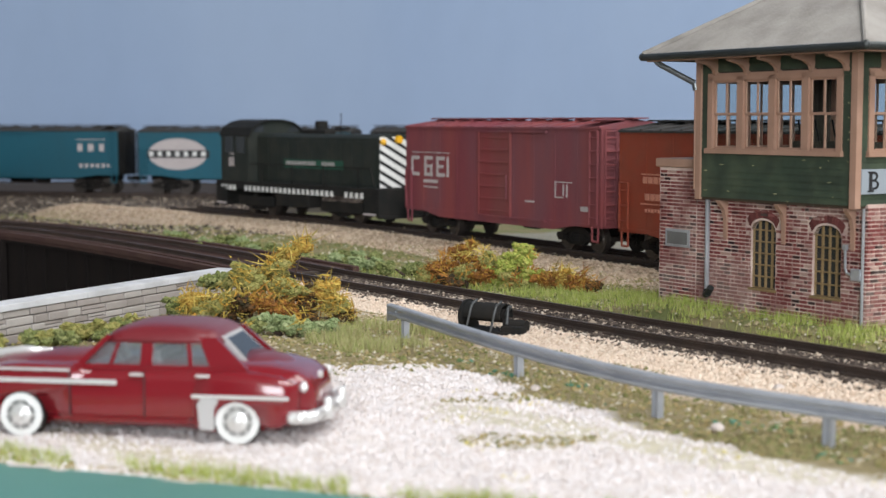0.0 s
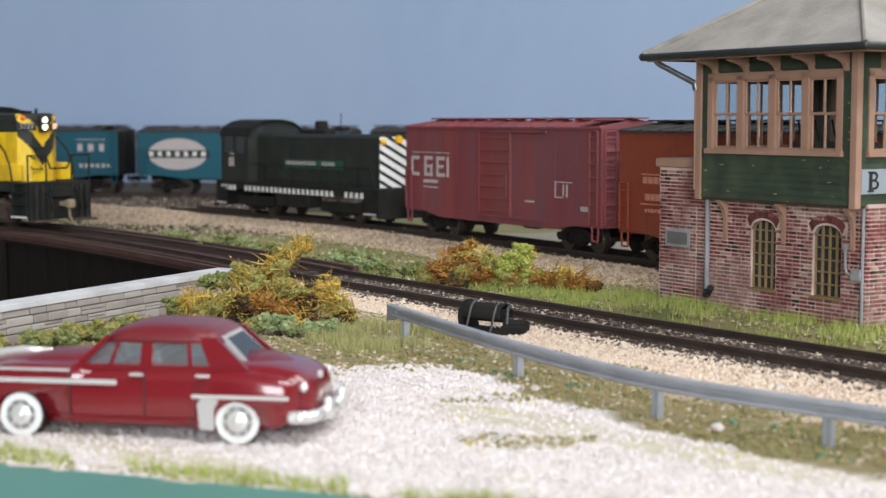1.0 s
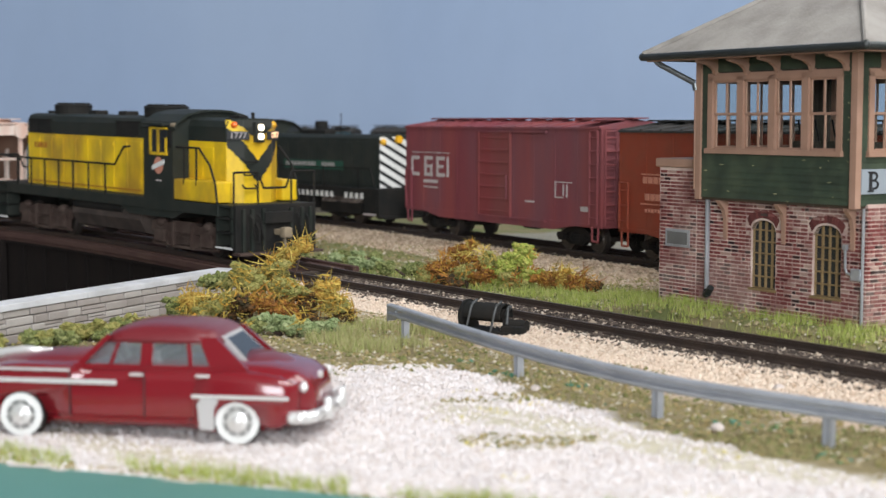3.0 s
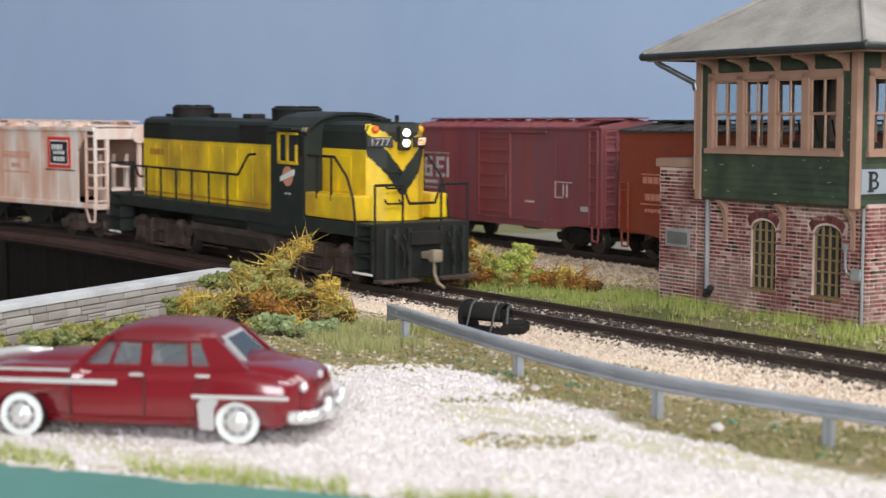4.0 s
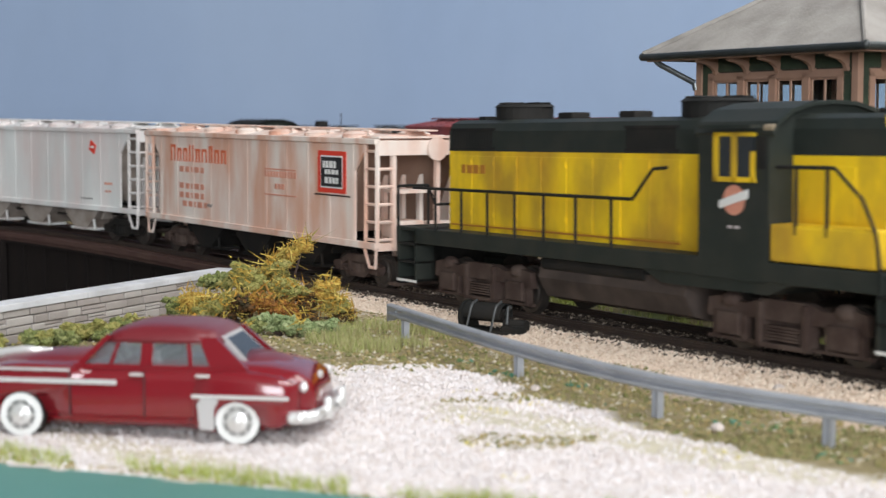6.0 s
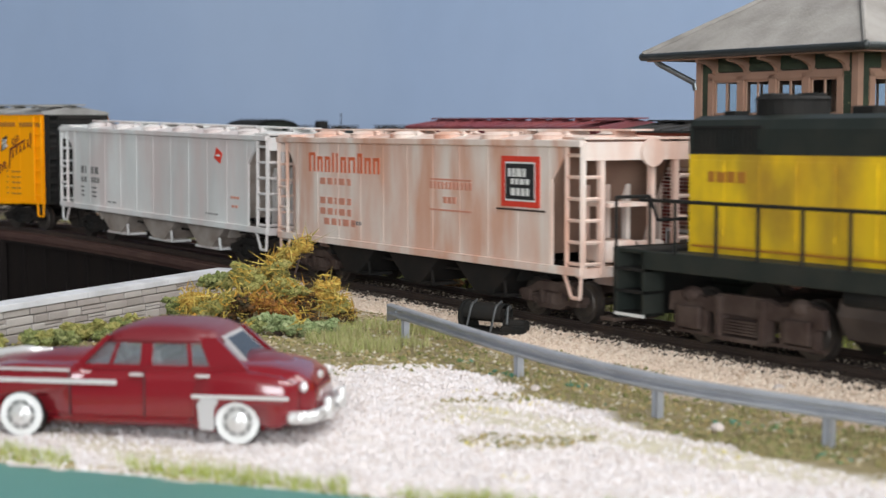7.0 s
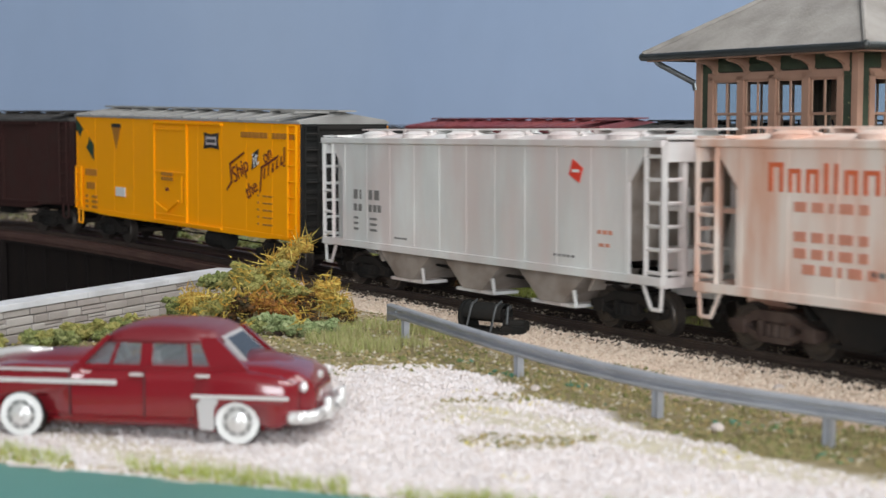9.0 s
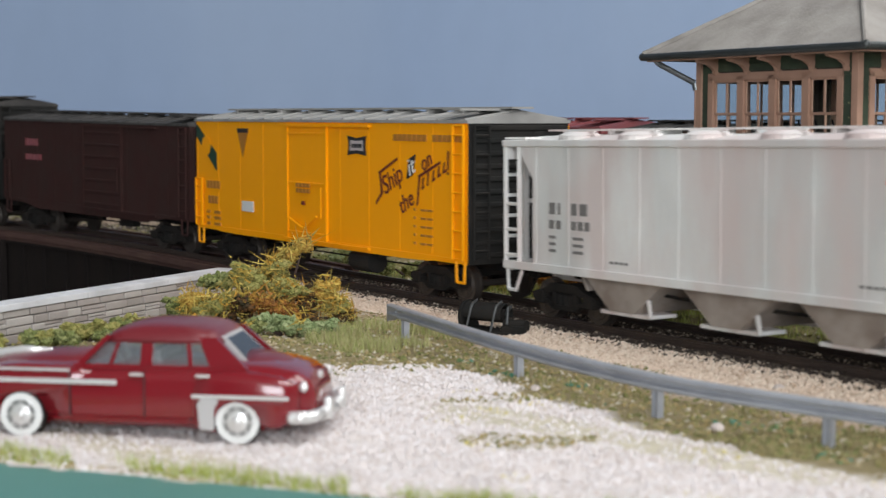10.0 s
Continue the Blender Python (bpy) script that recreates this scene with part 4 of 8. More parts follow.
def truck(parent, x, wheels, kind="freight", material=None):
    if kind == "freight":
        f = once("freight_frame" + material.name, "truck", freight_frame_mesh, material, parent, at(x, 0, 0))
        base, r = 0.838, 0.42
    else:
        f = once("blomberg" + material.name, "truck", blomberg_frame_mesh, material, parent, at(x, 0, 0))
        base, r = 1.37, 0.508
    for dx in (-base, base):
        w = once(f"wheelset{r}", "wheelset", lambda: wheelset_mesh(r), STEEL, f, at(dx, 0, r))
        wheels.append((w, dx, r))
    return f


def coupler(parent, x, side, material, z=0.86):
    bm = bmesh.new()
    box(bm, min(x, x + side * 0.62), max(x, x + side * 0.62), -0.09, 0.09, z - 0.1, z + 0.1)
    k = x + side * 0.62
    box(bm, min(k, k + side * 0.22), max(k, k + side * 0.22), -0.2, 0.12, z - 0.16, z + 0.16, 0.04)
    rod(bm, (k - side * 0.25, -0.35, z - 0.05), (k - side * 0.02, -0.42, z - 0.52), 0.03, 6)
    return part("coupler", bm, material, parent)


def ladder(parent, material, axis, a, b, c, z0, z1, n, r=0.028, reach=1.0):
    """A ladder lying along x (axis 'x': stiles at x = a, b, plane y = c) or across (axis 'y'), with its rungs."""
    P = (lambda u, z: (u, c, z)) if axis == "x" else (lambda u, z: (c, u, z))
    bm = bmesh.new()
    for u in (a, b):
        rod(bm, P(u, z0), P(u, z1), r * 1.35, 6)
    rod(bm, P(a, z1), P(b, z1), r, 5)
    ob = part("ladder", bm, material, parent)
    first = None
    for i in range(n):
        z = (z1 - z0) * reach * (i + 0.5) / n
        if first is None:
            first = part("rung", rod(bmesh.new(), P(a, z0), P(b, z0), r, 5), material, ob, loc=at(0, 0, z))
        else:
            shared("rung", first.data, ob, at(0, 0, z))
    return ob


def bars(name, parent, material, y, rows, label=""):
    """Unreadable writing as plain bars on a side: rows of (x0, x1, z0, z1)."""
    bm = bmesh.new()
    for x0, x1, z0, z1 in rows:
        box(bm, x0, x1, y - 0.006, y + 0.03, z0, z1)
    return part(name, bm, material, parent, label, kind="stuff")


def word_bars(x, z, widths, h, gap=0.05):
    """Letter-sized bars from x on."""
    out = []
    for w in widths:
        out.append((x, x + w, z, z + h))
        x += w + gap
    return out


def boxcar(label, m, L, z0, z1, body, roof, end=None, door=(-0.3, 2.2), plug=False, tall=0.0, truck_mat=None, group=""):
    """A steel boxcar: sides with sheet seams, corrugated ends, peaked ribbed roof with running board, door, ladders, sill, trucks."""
    t = thing("boxcar", m, label, "freight car", group)
    end = end or body
    W = 1.43
    h = L / 2
    bm = Box(-h, h, -W, W, z0, z1)
    part("body", bm, body, t)
    # sheets and rivet seams
    n = 10
    for side in (-1, 1):
        for i in range(n + 1):
            x = -h + 0.03 + (L - 0.06) * i / n
            part("side_seam", Box(x - 0.03, x + 0.03, side * W - 0.008, side * W + 0.008, z0 + 0.05, z1 - 0.06), body, t)
        y = side * W
        drop = 0.04 if plug else 0.17
        bm = bmesh.new()
        prism(bm, [(-h + 0.1, z0 + 0.12), (-h + 1.6, z0 - 0.02), (-h + 2.6, z0 - drop), (h - 2.6, z0 - drop), (h - 1.6, z0 - 0.02), (h - 0.1, z0 + 0.12)], y - 0.03, y + 0.03, "y")
        part("side_sill", bm, body, t)
        # door on tracks
        d0, d1 = door
        deep = 0.018 if plug else 0.05
        bm = Box(d0, d1, y - deep, y + deep, z0 + 0.10, z1 - 0.17)
        k = 7 if not plug else 3
        for x in (d0, d1):
            box(bm, x - 0.05, x + 0.05, y - deep - 0.04, y + deep + 0.04, z0 + 0.08, z1 - 0.12)
        dr = part("door", bm, BOX_RED_DOOR if body is BOX_RED else body, t)
        for i in range(k):
            zz = z0 + 0.25 + (z1 - z0 - 0.6) * i / (k - 1)
            part("door_rib", Box(d0 + 0.06, d1 - 0.06, y - deep - 0.035, y + deep + 0.035, zz - 0.035, zz + 0.035, 0.012), BOX_RED_DOOR if body is BOX_RED else body, dr)
        part("door_track", Box(d0 - 0.1, d1 + 2.2, y - 0.10, y + 0.10, z1 - 0.17, z1 - 0.11), body, t)
        part("door_track", Box(d0 - 0.1, d1 + 2.2, y - 0.10, y + 0.10, z0 + 0.03, z0 + 0.09), body, t)
        bm = rod(bmesh.new(), (d1 - 0.15, y * 1.07, z0 + 0.7), (d1 - 0.15, y * 1.07, z0 + 1.5), 0.025, 6)
        part("door_handle", bm, body, dr)
        for x in (-h, h):
            s = -1 if x > 0 else 1
            ladder(t, body, "x", x + s * 0.08, x + s * 0.5, y * 1.05, z0 + 0.1, z1 - 0.1 if x > 0 else z0 + 1.5, 7 if x > 0 else 3)
            bm = pipe(bmesh.new(), [(x + s * 0.1, y, z0 + 0.05), (x + s * 0.12, y, z0 - 0.42), (x + s * 0.42, y, z0 - 0.42), (x + s * 0.44, y, z0 + 0.05)], 0.035)
            part("step", bm, body, t)
    for x in (-h, h):
        s = 1 if x > 0 else -1
        ew = part("end_wall", Box(x - 0.03, x + 0.03, -W, W, z0, z1), end, t)
        for i in range(11):
            zz = z0 + 0.2 + (z1 - z0 - 0.35) * i / 10
            part("end_rib", Box(x - 0.07, x + 0.07, -W + 0.12, W - 0.12, zz - 0.06, zz + 0.06, 0.03), end, ew)
        ladder(t, end, "y", -W + 0.1, -W + 0.52, x + s * 0.12, z0 + 0.1, z1 - 0.1, 7)
        coupler(t, x, s, SOOT)
    bm = rod(bmesh.new(), (h + 0.14, 0.5, z1 - 0.5), (h + 0.18, 0.5, z1 - 0.5), 0.28, 14)
    part("brake_wheel", bm, end, t)
    # roof
    top = z1 + 0.22 + tall
    bm = prism(bmesh.new(), [(-W - 0.05, z1 - 0.05), (-W - 0.05, z1 + 0.02), (0, top), (W + 0.05, z1 + 0.02), (W + 0.05, z1 - 0.05)], -h - 0.05, h + 0.05, "x")
    rf = part("roof", bm, roof, t)
    for i in range(14):
        x = -h + 0.1 + (L - 0.2) * i / 13
        bm = prism(bmesh.new(), [(-W - 0.04, z1 + 0.0), (-W - 0.04, z1 + 0.06), (0, top + 0.05), (W + 0.04, z1 + 0.06), (W + 0.04, z1 + 0.0), (0, top - 0.02)], x - 0.04, x + 0.04, "x")
        part("roof_rib", bm, roof, rf)
    bm = Box(-h - 0.15, h + 0.15, -0.3, 0.3, top + 0.06, top + 0.11)
    for i in range(10):
        x = -h + 0.4 + (L - 0.8) * i / 9
        box(bm, x - 0.06, x + 0.06, -0.28, 0.28, top - 0.06, top + 0.06)
    box(bm, h - 1.0, h - 0.3, -W, -0.3, top + 0.02, top + 0.07)
    box(bm, -h + 0.3, -h + 1.0, 0.3, W, top + 0.02, top + 0.07)
    part("running_board", bm, roof, rf)
    # underframe
    bm = Box(-h + 0.3, h - 0.3, -0.25, 0.25, 0.75, z0 + 0.02)
    for x in (-h * 0.45, 0, h * 0.45):
        box(bm, x - 0.08, x + 0.08, -W + 0.1, W - 0.1, 0.85, z0 + 0.02)
    rod(bm, (-1.3, 0.75, 0.72), (0.1, 0.75, 0.72), 0.2, 10)
    box(bm, 0.9, 1.7, -0.8, -0.45, 0.55, 0.95, 0.04)
    rod(bm, (-h + 2, -0.35, 0.6), (h - 2, -0.35, 0.6), 0.025, 5)
    part("underframe", bm, SOOT, t)
    wheels = []
    for x in (-h + 1.75, h - 1.75):
        truck(t, x, wheels, "freight", truck_mat or SOOT)
    return t, wheels, -W


def hopper_car(label, paint, dirt, wheels):
    """A three-bay covered hopper: ribbed sides cut back at the ends, open end frames, slope sheets, hatches, discharge bays."""
    t = thing("covered_hopper_car", at(0, 0, 0), label, "freight car")
    W, z0, z1, h = 1.47, 1.18, 3.72, 6.72
    for side in (-1, 1):
        y = side * W
        bm = prism(bmesh.new(), [(-5.7, z0), (5.7, z0), (5.7, 3.0), (6.22, 3.62), (6.22, z1), (-6.22, z1), (-6.22, 3.62), (-5.7, 3.0)], y - 0.03, y + 0.03, "y")
        sd = part("side_sheet", bm, paint, t)
        for i in range(11):
            x = -5.6 + 11.2 * i / 10
            bm = Box(x - 0.045, x + 0.045, min(y, y * 1.026), max(y, y * 1.026), z0 + 0.04, z1 - 0.02, 0.004)
            part("rib", bm, paint, sd)
        bm = Box(-h, h, min(y * 0.97, y * 1.06), max(y * 0.97, y * 1.06), z0 - 0.12, z0 + 0.05, 0.015)
        part("side_sill", bm, paint, t)
        bm = Box(-h, h, min(y * 0.95, y * 1.07), max(y * 0.95, y * 1.07), z1 - 0.05, z1 + 0.09, 0.02)
        part("top_chord", bm, paint, t)
        for e in (-1, 1):
            ladder(t, paint, "x", e * 6.2, e * 6.7, y * 1.01, z0 - 0.1, z1, 6 if e > 0 else 3, 0.04, 1.0 if e > 0 else 0.62)
            bm = pipe(bmesh.new(), [(e * 6.1, y, z0 - 0.1), (e * 6.35, y, z0 - 0.58), (e * 6.62, y, z0 - 0.58), (e * 6.66, y, z0 - 0.1)], 0.04)
            part("step", bm, paint, t)
            ladder(t, paint, "y", y, y * 0.68, e * 6.72, z0 - 0.1, z1, 6, 0.04)
    for e in (-1, 1):
        bm = prism(bmesh.new(), [(e * 5.72, 3.1), (e * 6.2, 3.66), (e * 6.12, 3.68), (e * 5.0, 1.5), (e * 5.1, 1.4)], -W + 0.04, W - 0.04, "y")
        part("slope_sheet", bm, RUST_DUST if paint is PINK else HOPPER_DIRT, t)
        bm = Box(min(e * 5.5, e * h), max(e * 5.5, e * h), -0.22, 0.22, 0.75, z0 + 0.02)
        box(bm, min(e * 6.5, e * h), max(e * 6.5, e * h), -W, W, z0 - 0.16, z0 + 0.04)
        part("end_sill", bm, paint, t)
        bm = bmesh.new()
        for y in (-0.55, 0.0, 0.55):
            box(bm, min(e * 5.55, e * 5.7), max(e * 5.55, e * 5.7), y - 0.06, y + 0.06, z0, 3.1)
        for y in (-1.0, 1.0, 0.35):
            box(bm, min(e * 6.62, e * 6.74), max(e * 6.62, e * 6.74), y * 0.99 - 0.06, y * 0.99 + 0.06, z0, z1)
        box(bm, min(e * 6.6, e * 6.78), max(e * 6.6, e * 6.78), -W, W, z1 - 0.32, z1 + 0.05)
        box(bm, min(e * 6.1, e * 6.85), max(e * 6.1, e * 6.85), -0.9, 0.1, 2.45, 2.53)
        part("end_frame", bm, paint, t)
        bm = Box(min(e * 5.75, e * 6.5), max(e * 5.75, e * 6.5), -0.7, 0.1, z0 + 0.1, z0 + 0.55, 0.06)
        rod(bm, (e * 6.1, 0.4, z0 + 0.3), (e * 6.1, 1.1, z0 + 0.3), 0.2, 10)
        part("brake_cylinder", bm, paint, t)
        coupler(t, e * h, e, SOOT)
    bm = rod(bmesh.new(), (h + 0.08, 0.25, 3.55), (h + 0.14, 0.25, 3.55), 0.3, 16)
    rod(bm, (h - 0.1, 0.25, 3.55), (h + 0.1, 0.25, 3.55), 0.14, 10)
    part("brake_wheel", bm, paint, t)
    # roof with hatches and running board
    bm = prism(bmesh.new(), [(-W, z1 + 0.02), (-W * 0.6, z1 + 0.16), (0, z1 + 0.2), (W * 0.6, z1 + 0.16), (W, z1 + 0.02), (W, z1 - 0.04), (-W, z1 - 0.04)], -6.3, 6.3, "x")
    rf = part("roof", bm, paint, t)
    for x in (-4.9, -2.95, -1.0, 1.0, 2.95, 4.9):
        for y in (-0.85, 0.85):
            bm = rod(bmesh.new(), (x, y, z1 + 0.06), (x, y, z1 + 0.18), 0.44, 20)
            rod(bm, (x, y, z1 + 0.18), (x, y, z1 + 0.25), 0.46, 20, 0.28)
            box(bm, x + 0.38, x + 0.56, y - 0.06, y + 0.06, z1 + 0.10, z1 + 0.20)
            box(bm, x - 0.5, x + 0.5, y - 0.03, y + 0.03, z1 + 0.24, z1 + 0.27)
            part("hatch", bm, paint, rf)
    bm = Box(-h - 0.05, h + 0.05, -0.3, 0.3, z1 + 0.27, z1 + 0.31)
    for i in range(9):
        x = -6.2 + 12.4 * i / 8
        box(bm, x - 0.05, x + 0.05, -0.28, 0.28, z1 + 0.12, z1 + 0.27)
    for e in (-1, 1):
        box(bm, min(e * 6.0, e * 6.75), max(e * 6.0, e * 6.75), -W, W, z1 + 0.10, z1 + 0.15)
    part("running_board", bm, paint, rf)
    # discharge bays
    for x in (-2.95, 0.0, 2.95):
        bm = bmesh.new()
        prism(bm, [(x - 1.35, z0), (x + 1.35, z0), (x + 0.38, 0.42), (x - 0.38, 0.42)], -W * 0.9, W * 0.9, "y")
        bay = part("discharge_bay", bm, dirt, t)
        bm = bmesh.new()
        for side in (-1, 1):
            y = side * W * 0.62
            box(bm, x - 0.75, x + 0.75, y - 0.35, y + 0.35, 0.34, 0.42, 0.02)
            for k in (-0.05, 0.45):
                pipe(bm, [(x + k, y + side * 0.3, 0.76), (x + k + 0.3, y + side * 0.36, 0.72), (x + k + 0.36, y + side * 0.36, 0.42), (x + k + 0.1, y + side * 0.3, 0.38)], 0.045)
        part("outlet_gate", bm, paint if paint is GREY_CAR else dirt, bay)
    bm = Box(-5.6, 5.6, -0.2, 0.2, 0.75, z0)
    part("centre_sill", bm, SOOT, t)
    for x in (-4.45, 4.45):
        part("bay_end", prism(bmesh.new(), [(x - 0.05, z0), (x + 0.05, z0), (x * 0.93 + 0.03, 0.75), (x * 0.93 - 0.03, 0.75)], -W * 0.85, W * 0.85, "y"), dirt, t)
    for side in (-1, 1):
        part("brake_pipe", pipe(bmesh.new(), [(-5.0, side * 0.9, 0.95), (-1.6, side * 0.95, 0.78), (1.6, side * 0.95, 0.78), (5.0, side * 0.9, 0.95)], 0.035), SOOT, t)
    for x in (-5.15, 5.15):
        truck(t, x, wheels, "freight", RUSTY if paint is PINK else SOOT)
    return t, -W


# main train, behind the locomotive
def yellow_locomotive():
    t = thing("diesel_locomotive", at(0, 0, 0), "yellow and dark green road switcher locomotive with lit headlamps", "locomotive")
    wheels = []
    # frame with walkways and step wells
    bm = Box(-7.15, 7.15, -1.5, 1.5, 1.34, 1.70, 0.03)
    prism(bm, [(1.2, 1.36), (5.2, 1.36), (4.6, 1.12), (1.8, 1.12)], -1.46, 1.46, "y")
    box(bm, -7.9, 7.9, -1.1, 1.1, 1.3, 1.68)
    part("frame", bm, DARK_GREEN, t)
    for e in (-1, 1):
        for s in (-1, 1):
            bm = bmesh.new()
            y = s * 1.42
            box(bm, min(e * 7.05, e * 7.12), max(e * 7.05, e * 7.12), min(s * 1.0, s * 1.5), max(s * 1.0, s * 1.5), 0.42, 1.7)
            box(bm, min(e * 7.85, e * 7.92), max(e * 7.85, e * 7.92), min(s * 1.0, s * 1.5), max(s * 1.0, s * 1.5), 0.42, 1.7)
            box(bm, min(e * 7.05, e * 7.92), max(e * 7.05, e * 7.92), s * 1.05 - 0.02, s * 1.05 + 0.02, 0.42, 1.7)
            st = part("step_well", bm, DARK_GREEN, t)
            for z in (0.42, 0.85, 1.28):
                part("step", Box(min(e * 7.05, e * 7.92), max(e * 7.05, e * 7.92), min(s * 1.0, s * 1.5), max(s * 1.0, s * 1.5), z, z + 0.06), BLACK, st)
            bm = Box(min(e * 7.05, e * 7.92), max(e * 7.05, e * 7.92), s * 1.50 - 0.02, s * 1.50 + 0.02, 0.40, 0.46)
            part("step_edge", bm, WHITE, st, "white-painted step edge")
        bm = Box(min(e * 7.9, e * 8.05), max(e * 7.9, e * 8.05), -1.45, 1.45, 0.32, 1.72, 0.03)
        pl = part("pilot", bm, BLACK, t)
        for s in (-1, 1):
            part("footboard", Box(min(e * 7.95, e * 8.38), max(e * 7.95, e * 8.38), min(s * 0.35, s * 1.5), max(s * 0.35, s * 1.5), 0.24, 0.32, 0.02), RUSTY, pl, "brown footboard")
        for y in (-1.2, -0.9, -0.5, 0.5, 0.9, 1.2):
            part("pilot_rib", Box(min(e * 8.0, e * 8.14), max(e * 8.0, e * 8.14), y - 0.05, y + 0.05, 0.3, 1.6), DARK_GREEN, pl)
        for y in (-1.0, -0.7, 0.7, 1.0):
            part("hose", pipe(bmesh.new(), [(e * 8.1, y, 1.45), (e * 8.26, y, 1.3), (e * 8.28, y + 0.04, 0.9), (e * 8.24, y + 0.1, 0.7)], 0.03), BLACK, pl)
        part("buffer_plate", Box(min(e * 8.0, e * 8.2), max(e * 8.0, e * 8.2), -0.5, 0.5, 1.15, 1.5, 0.03), BLACK, pl)
        bm = pipe(bmesh.new(), [(e * 8.1, -0.75, 1.2), (e * 8.3, -0.78, 1.0), (e * 8.32, -0.8, 0.6)], 0.035)
        pipe(bm, [(e * 8.1, 0.75, 1.2), (e * 8.3, 0.78, 1.0), (e * 8.32, 0.8, 0.6)], 0.035)
        part("air_hose", bm, BLACK, t)
    coupler(t, -8.0, -1, SOOT)
    bm = Box(8.05, 8.45, -0.10, 0.10, 0.80, 0.98, 0.03)
    box(bm, 8.42, 8.68, -0.15, 0.15, 0.74, 1.06, 0.06)
    pipe(bm, [(8.56, -0.05, 0.75), (8.58, -0.05, 0.45), (8.66, 0.0, 0.22), (8.84, 0.08, 0.10)], 0.042)
    part("coupler", bm, BEIGE, t, "beige knuckle coupler with trip pin")
    # tank and reservoirs
    bm = prism(bmesh.new(), [(-1.25, 1.2), (-1.32, 0.9), (-1.1, 0.5), (-0.7, 0.38), (0.7, 0.38), (1.1, 0.5), (1.32, 0.9), (1.25, 1.2)], -2.35, 2.3, "x")
    part("fuel_tank", bm, TANK, t, "dusty brown-black fuel tank")
    for s in (-1, 1):
        bm = rod(bmesh.new(), (-2.2, s * 1.18, 1.22), (1.1, s * 1.18, 1.22), 0.18, 12)
        part("air_reservoir", bm, BLACK, t)
    for x in (-4.725, 4.725):
        truck(t, x, wheels, "blomberg", RUSTY)

    def hood(x0, x1, name):
        lower = part(name, Box(x0, x1, -0.92, 0.92, 1.70, 3.53), YELLOW, t, "yellow hood side, streaked with dirt")
        bm = prism(bmesh.new(), [(-0.925, 3.53), (-0.925, 3.98), (-0.84, 4.16), (-0.62, 4.24), (0.62, 4.24), (0.84, 4.16), (0.925, 3.98), (0.925, 3.53)], x0, x1, "x")
        part(name + "_top", bm, DARK_GREEN, t)
        return lower

    long_hood = hood(-6.45, 2.85, "long_hood")
    short_hood = hood(4.62, 6.72, "short_hood")
    for s in (-1, 1):
        y = s * 0.92
        for i in range(9):
            x = -6.35 + i * 0.9
            bm = Box(x + 0.02, x + 0.86, min(y, y + s * 0.018), max(y, y + s * 0.018), 1.86, 3.42, 0.008)
            for z in (2.05, 3.2):
                box(bm, x + 0.8, x + 0.86, min(y, y + s * 0.04), max(y, y + s * 0.04), z, z + 0.12)
            part("hood_door", bm, YELLOW, long_hood)
        bm = Box(-6.35, 1.7, min(y, y + s * 0.03), max(y, y + s * 0.03), 1.80, 1.84)
        part("door_rail", bm, BROWN_INK, long_hood)
        for i in range(2):
            x = 4.85 + i * 0.62
            bm = Box(x + 0.02, x + 0.58, min(y, y + s * 0.018), max(y, y + s * 0.018), 2.42, 3.35, 0.008)
            part("hood_door", bm, YELLOW, short_hood)
        for x0, x1, z0, z1 in ((-6.3, -4.6, 3.62, 4.0), (0.1, 1.6, 3.62, 4.02)):
            bm = bmesh.new()
            n = 14
            for i in range(n):
                x = x0 + (x1 - x0) * i / n
                box(bm, x, x + 0.06, min(y * 0.99, y + s * 0.03), max(y * 0.99, y + s * 0.03), z0, z1)
            box(bm, x0 - 0.05, x1 + 0.05, min(y * 0.99, y + s * 0.035), max(y * 0.99, y + s * 0.035), z1, z1 + 0.05)
            box(bm, x0 - 0.05, x1 + 0.05, min(y * 0.99, y + s * 0.035), max(y * 0.99, y + s * 0.035), z0 - 0.05, z0)
            part("louvre", bm, BLACK, t)
    # number and name on the long hood, worn away
    bars("road_number", long_hood, BROWN_INK, -0.945, word_bars(-5.9, 3.02, [0.16, 0.2, 0.2, 0.2], 0.2, 0.07), "worn brown number")
    # roof gear
    for x, r in ((-4.7, 0.66), (1.75, 0.72)):
        bm = rod(bmesh.new(), (x, 0, 4.2), (x, 0, 4.52), r, 24)
        rod(bm, (x, 0, 4.52), (x, 0, 4.58), r * 1.05, 24, r * 0.95)
        fan = part("radiator_fan", bm, BLACK, t)
        bm = bmesh.new()
        for a in range(8):
            c, s = math.cos(a * math.pi / 4), math.sin(a * math.pi / 4)
            rod(bm, (0.1 * c + x, 0.1 * s, 4.6), (r * 0.9 * c + x, r * 0.9 * s, 4.6), 0.03, 4)
        part("fan_grille", bm, BLACK, fan)
    for x in (-2.85, -0.75):
        part("exhaust_port", Box(x - 0.26, x + 0.26, -0.25, 0.25, 4.22, 4.38, 0.04), BLACK, t)
    part("sand_hatch", Box(-6.3, -6.0, -0.2, 0.2, 4.22, 4.33, 0.02), BLACK, t)
    # cab
    roof = [(-1.52, 3.92), (-1.40, 4.12), (-1.05, 4.34), (-0.55, 4.46), (0, 4.49), (0.55, 4.46), (1.05, 4.34), (1.40, 4.12), (1.52, 3.92)]
    bm = prism(bmesh.new(), [(-1.5, 1.34)] + [(y * 0.985, z - 0.03) for y, z in roof] + [(1.5, 1.34)], 2.85, 4.62, "x")
    cab = part("cab", bm, DARK_GREEN, t)
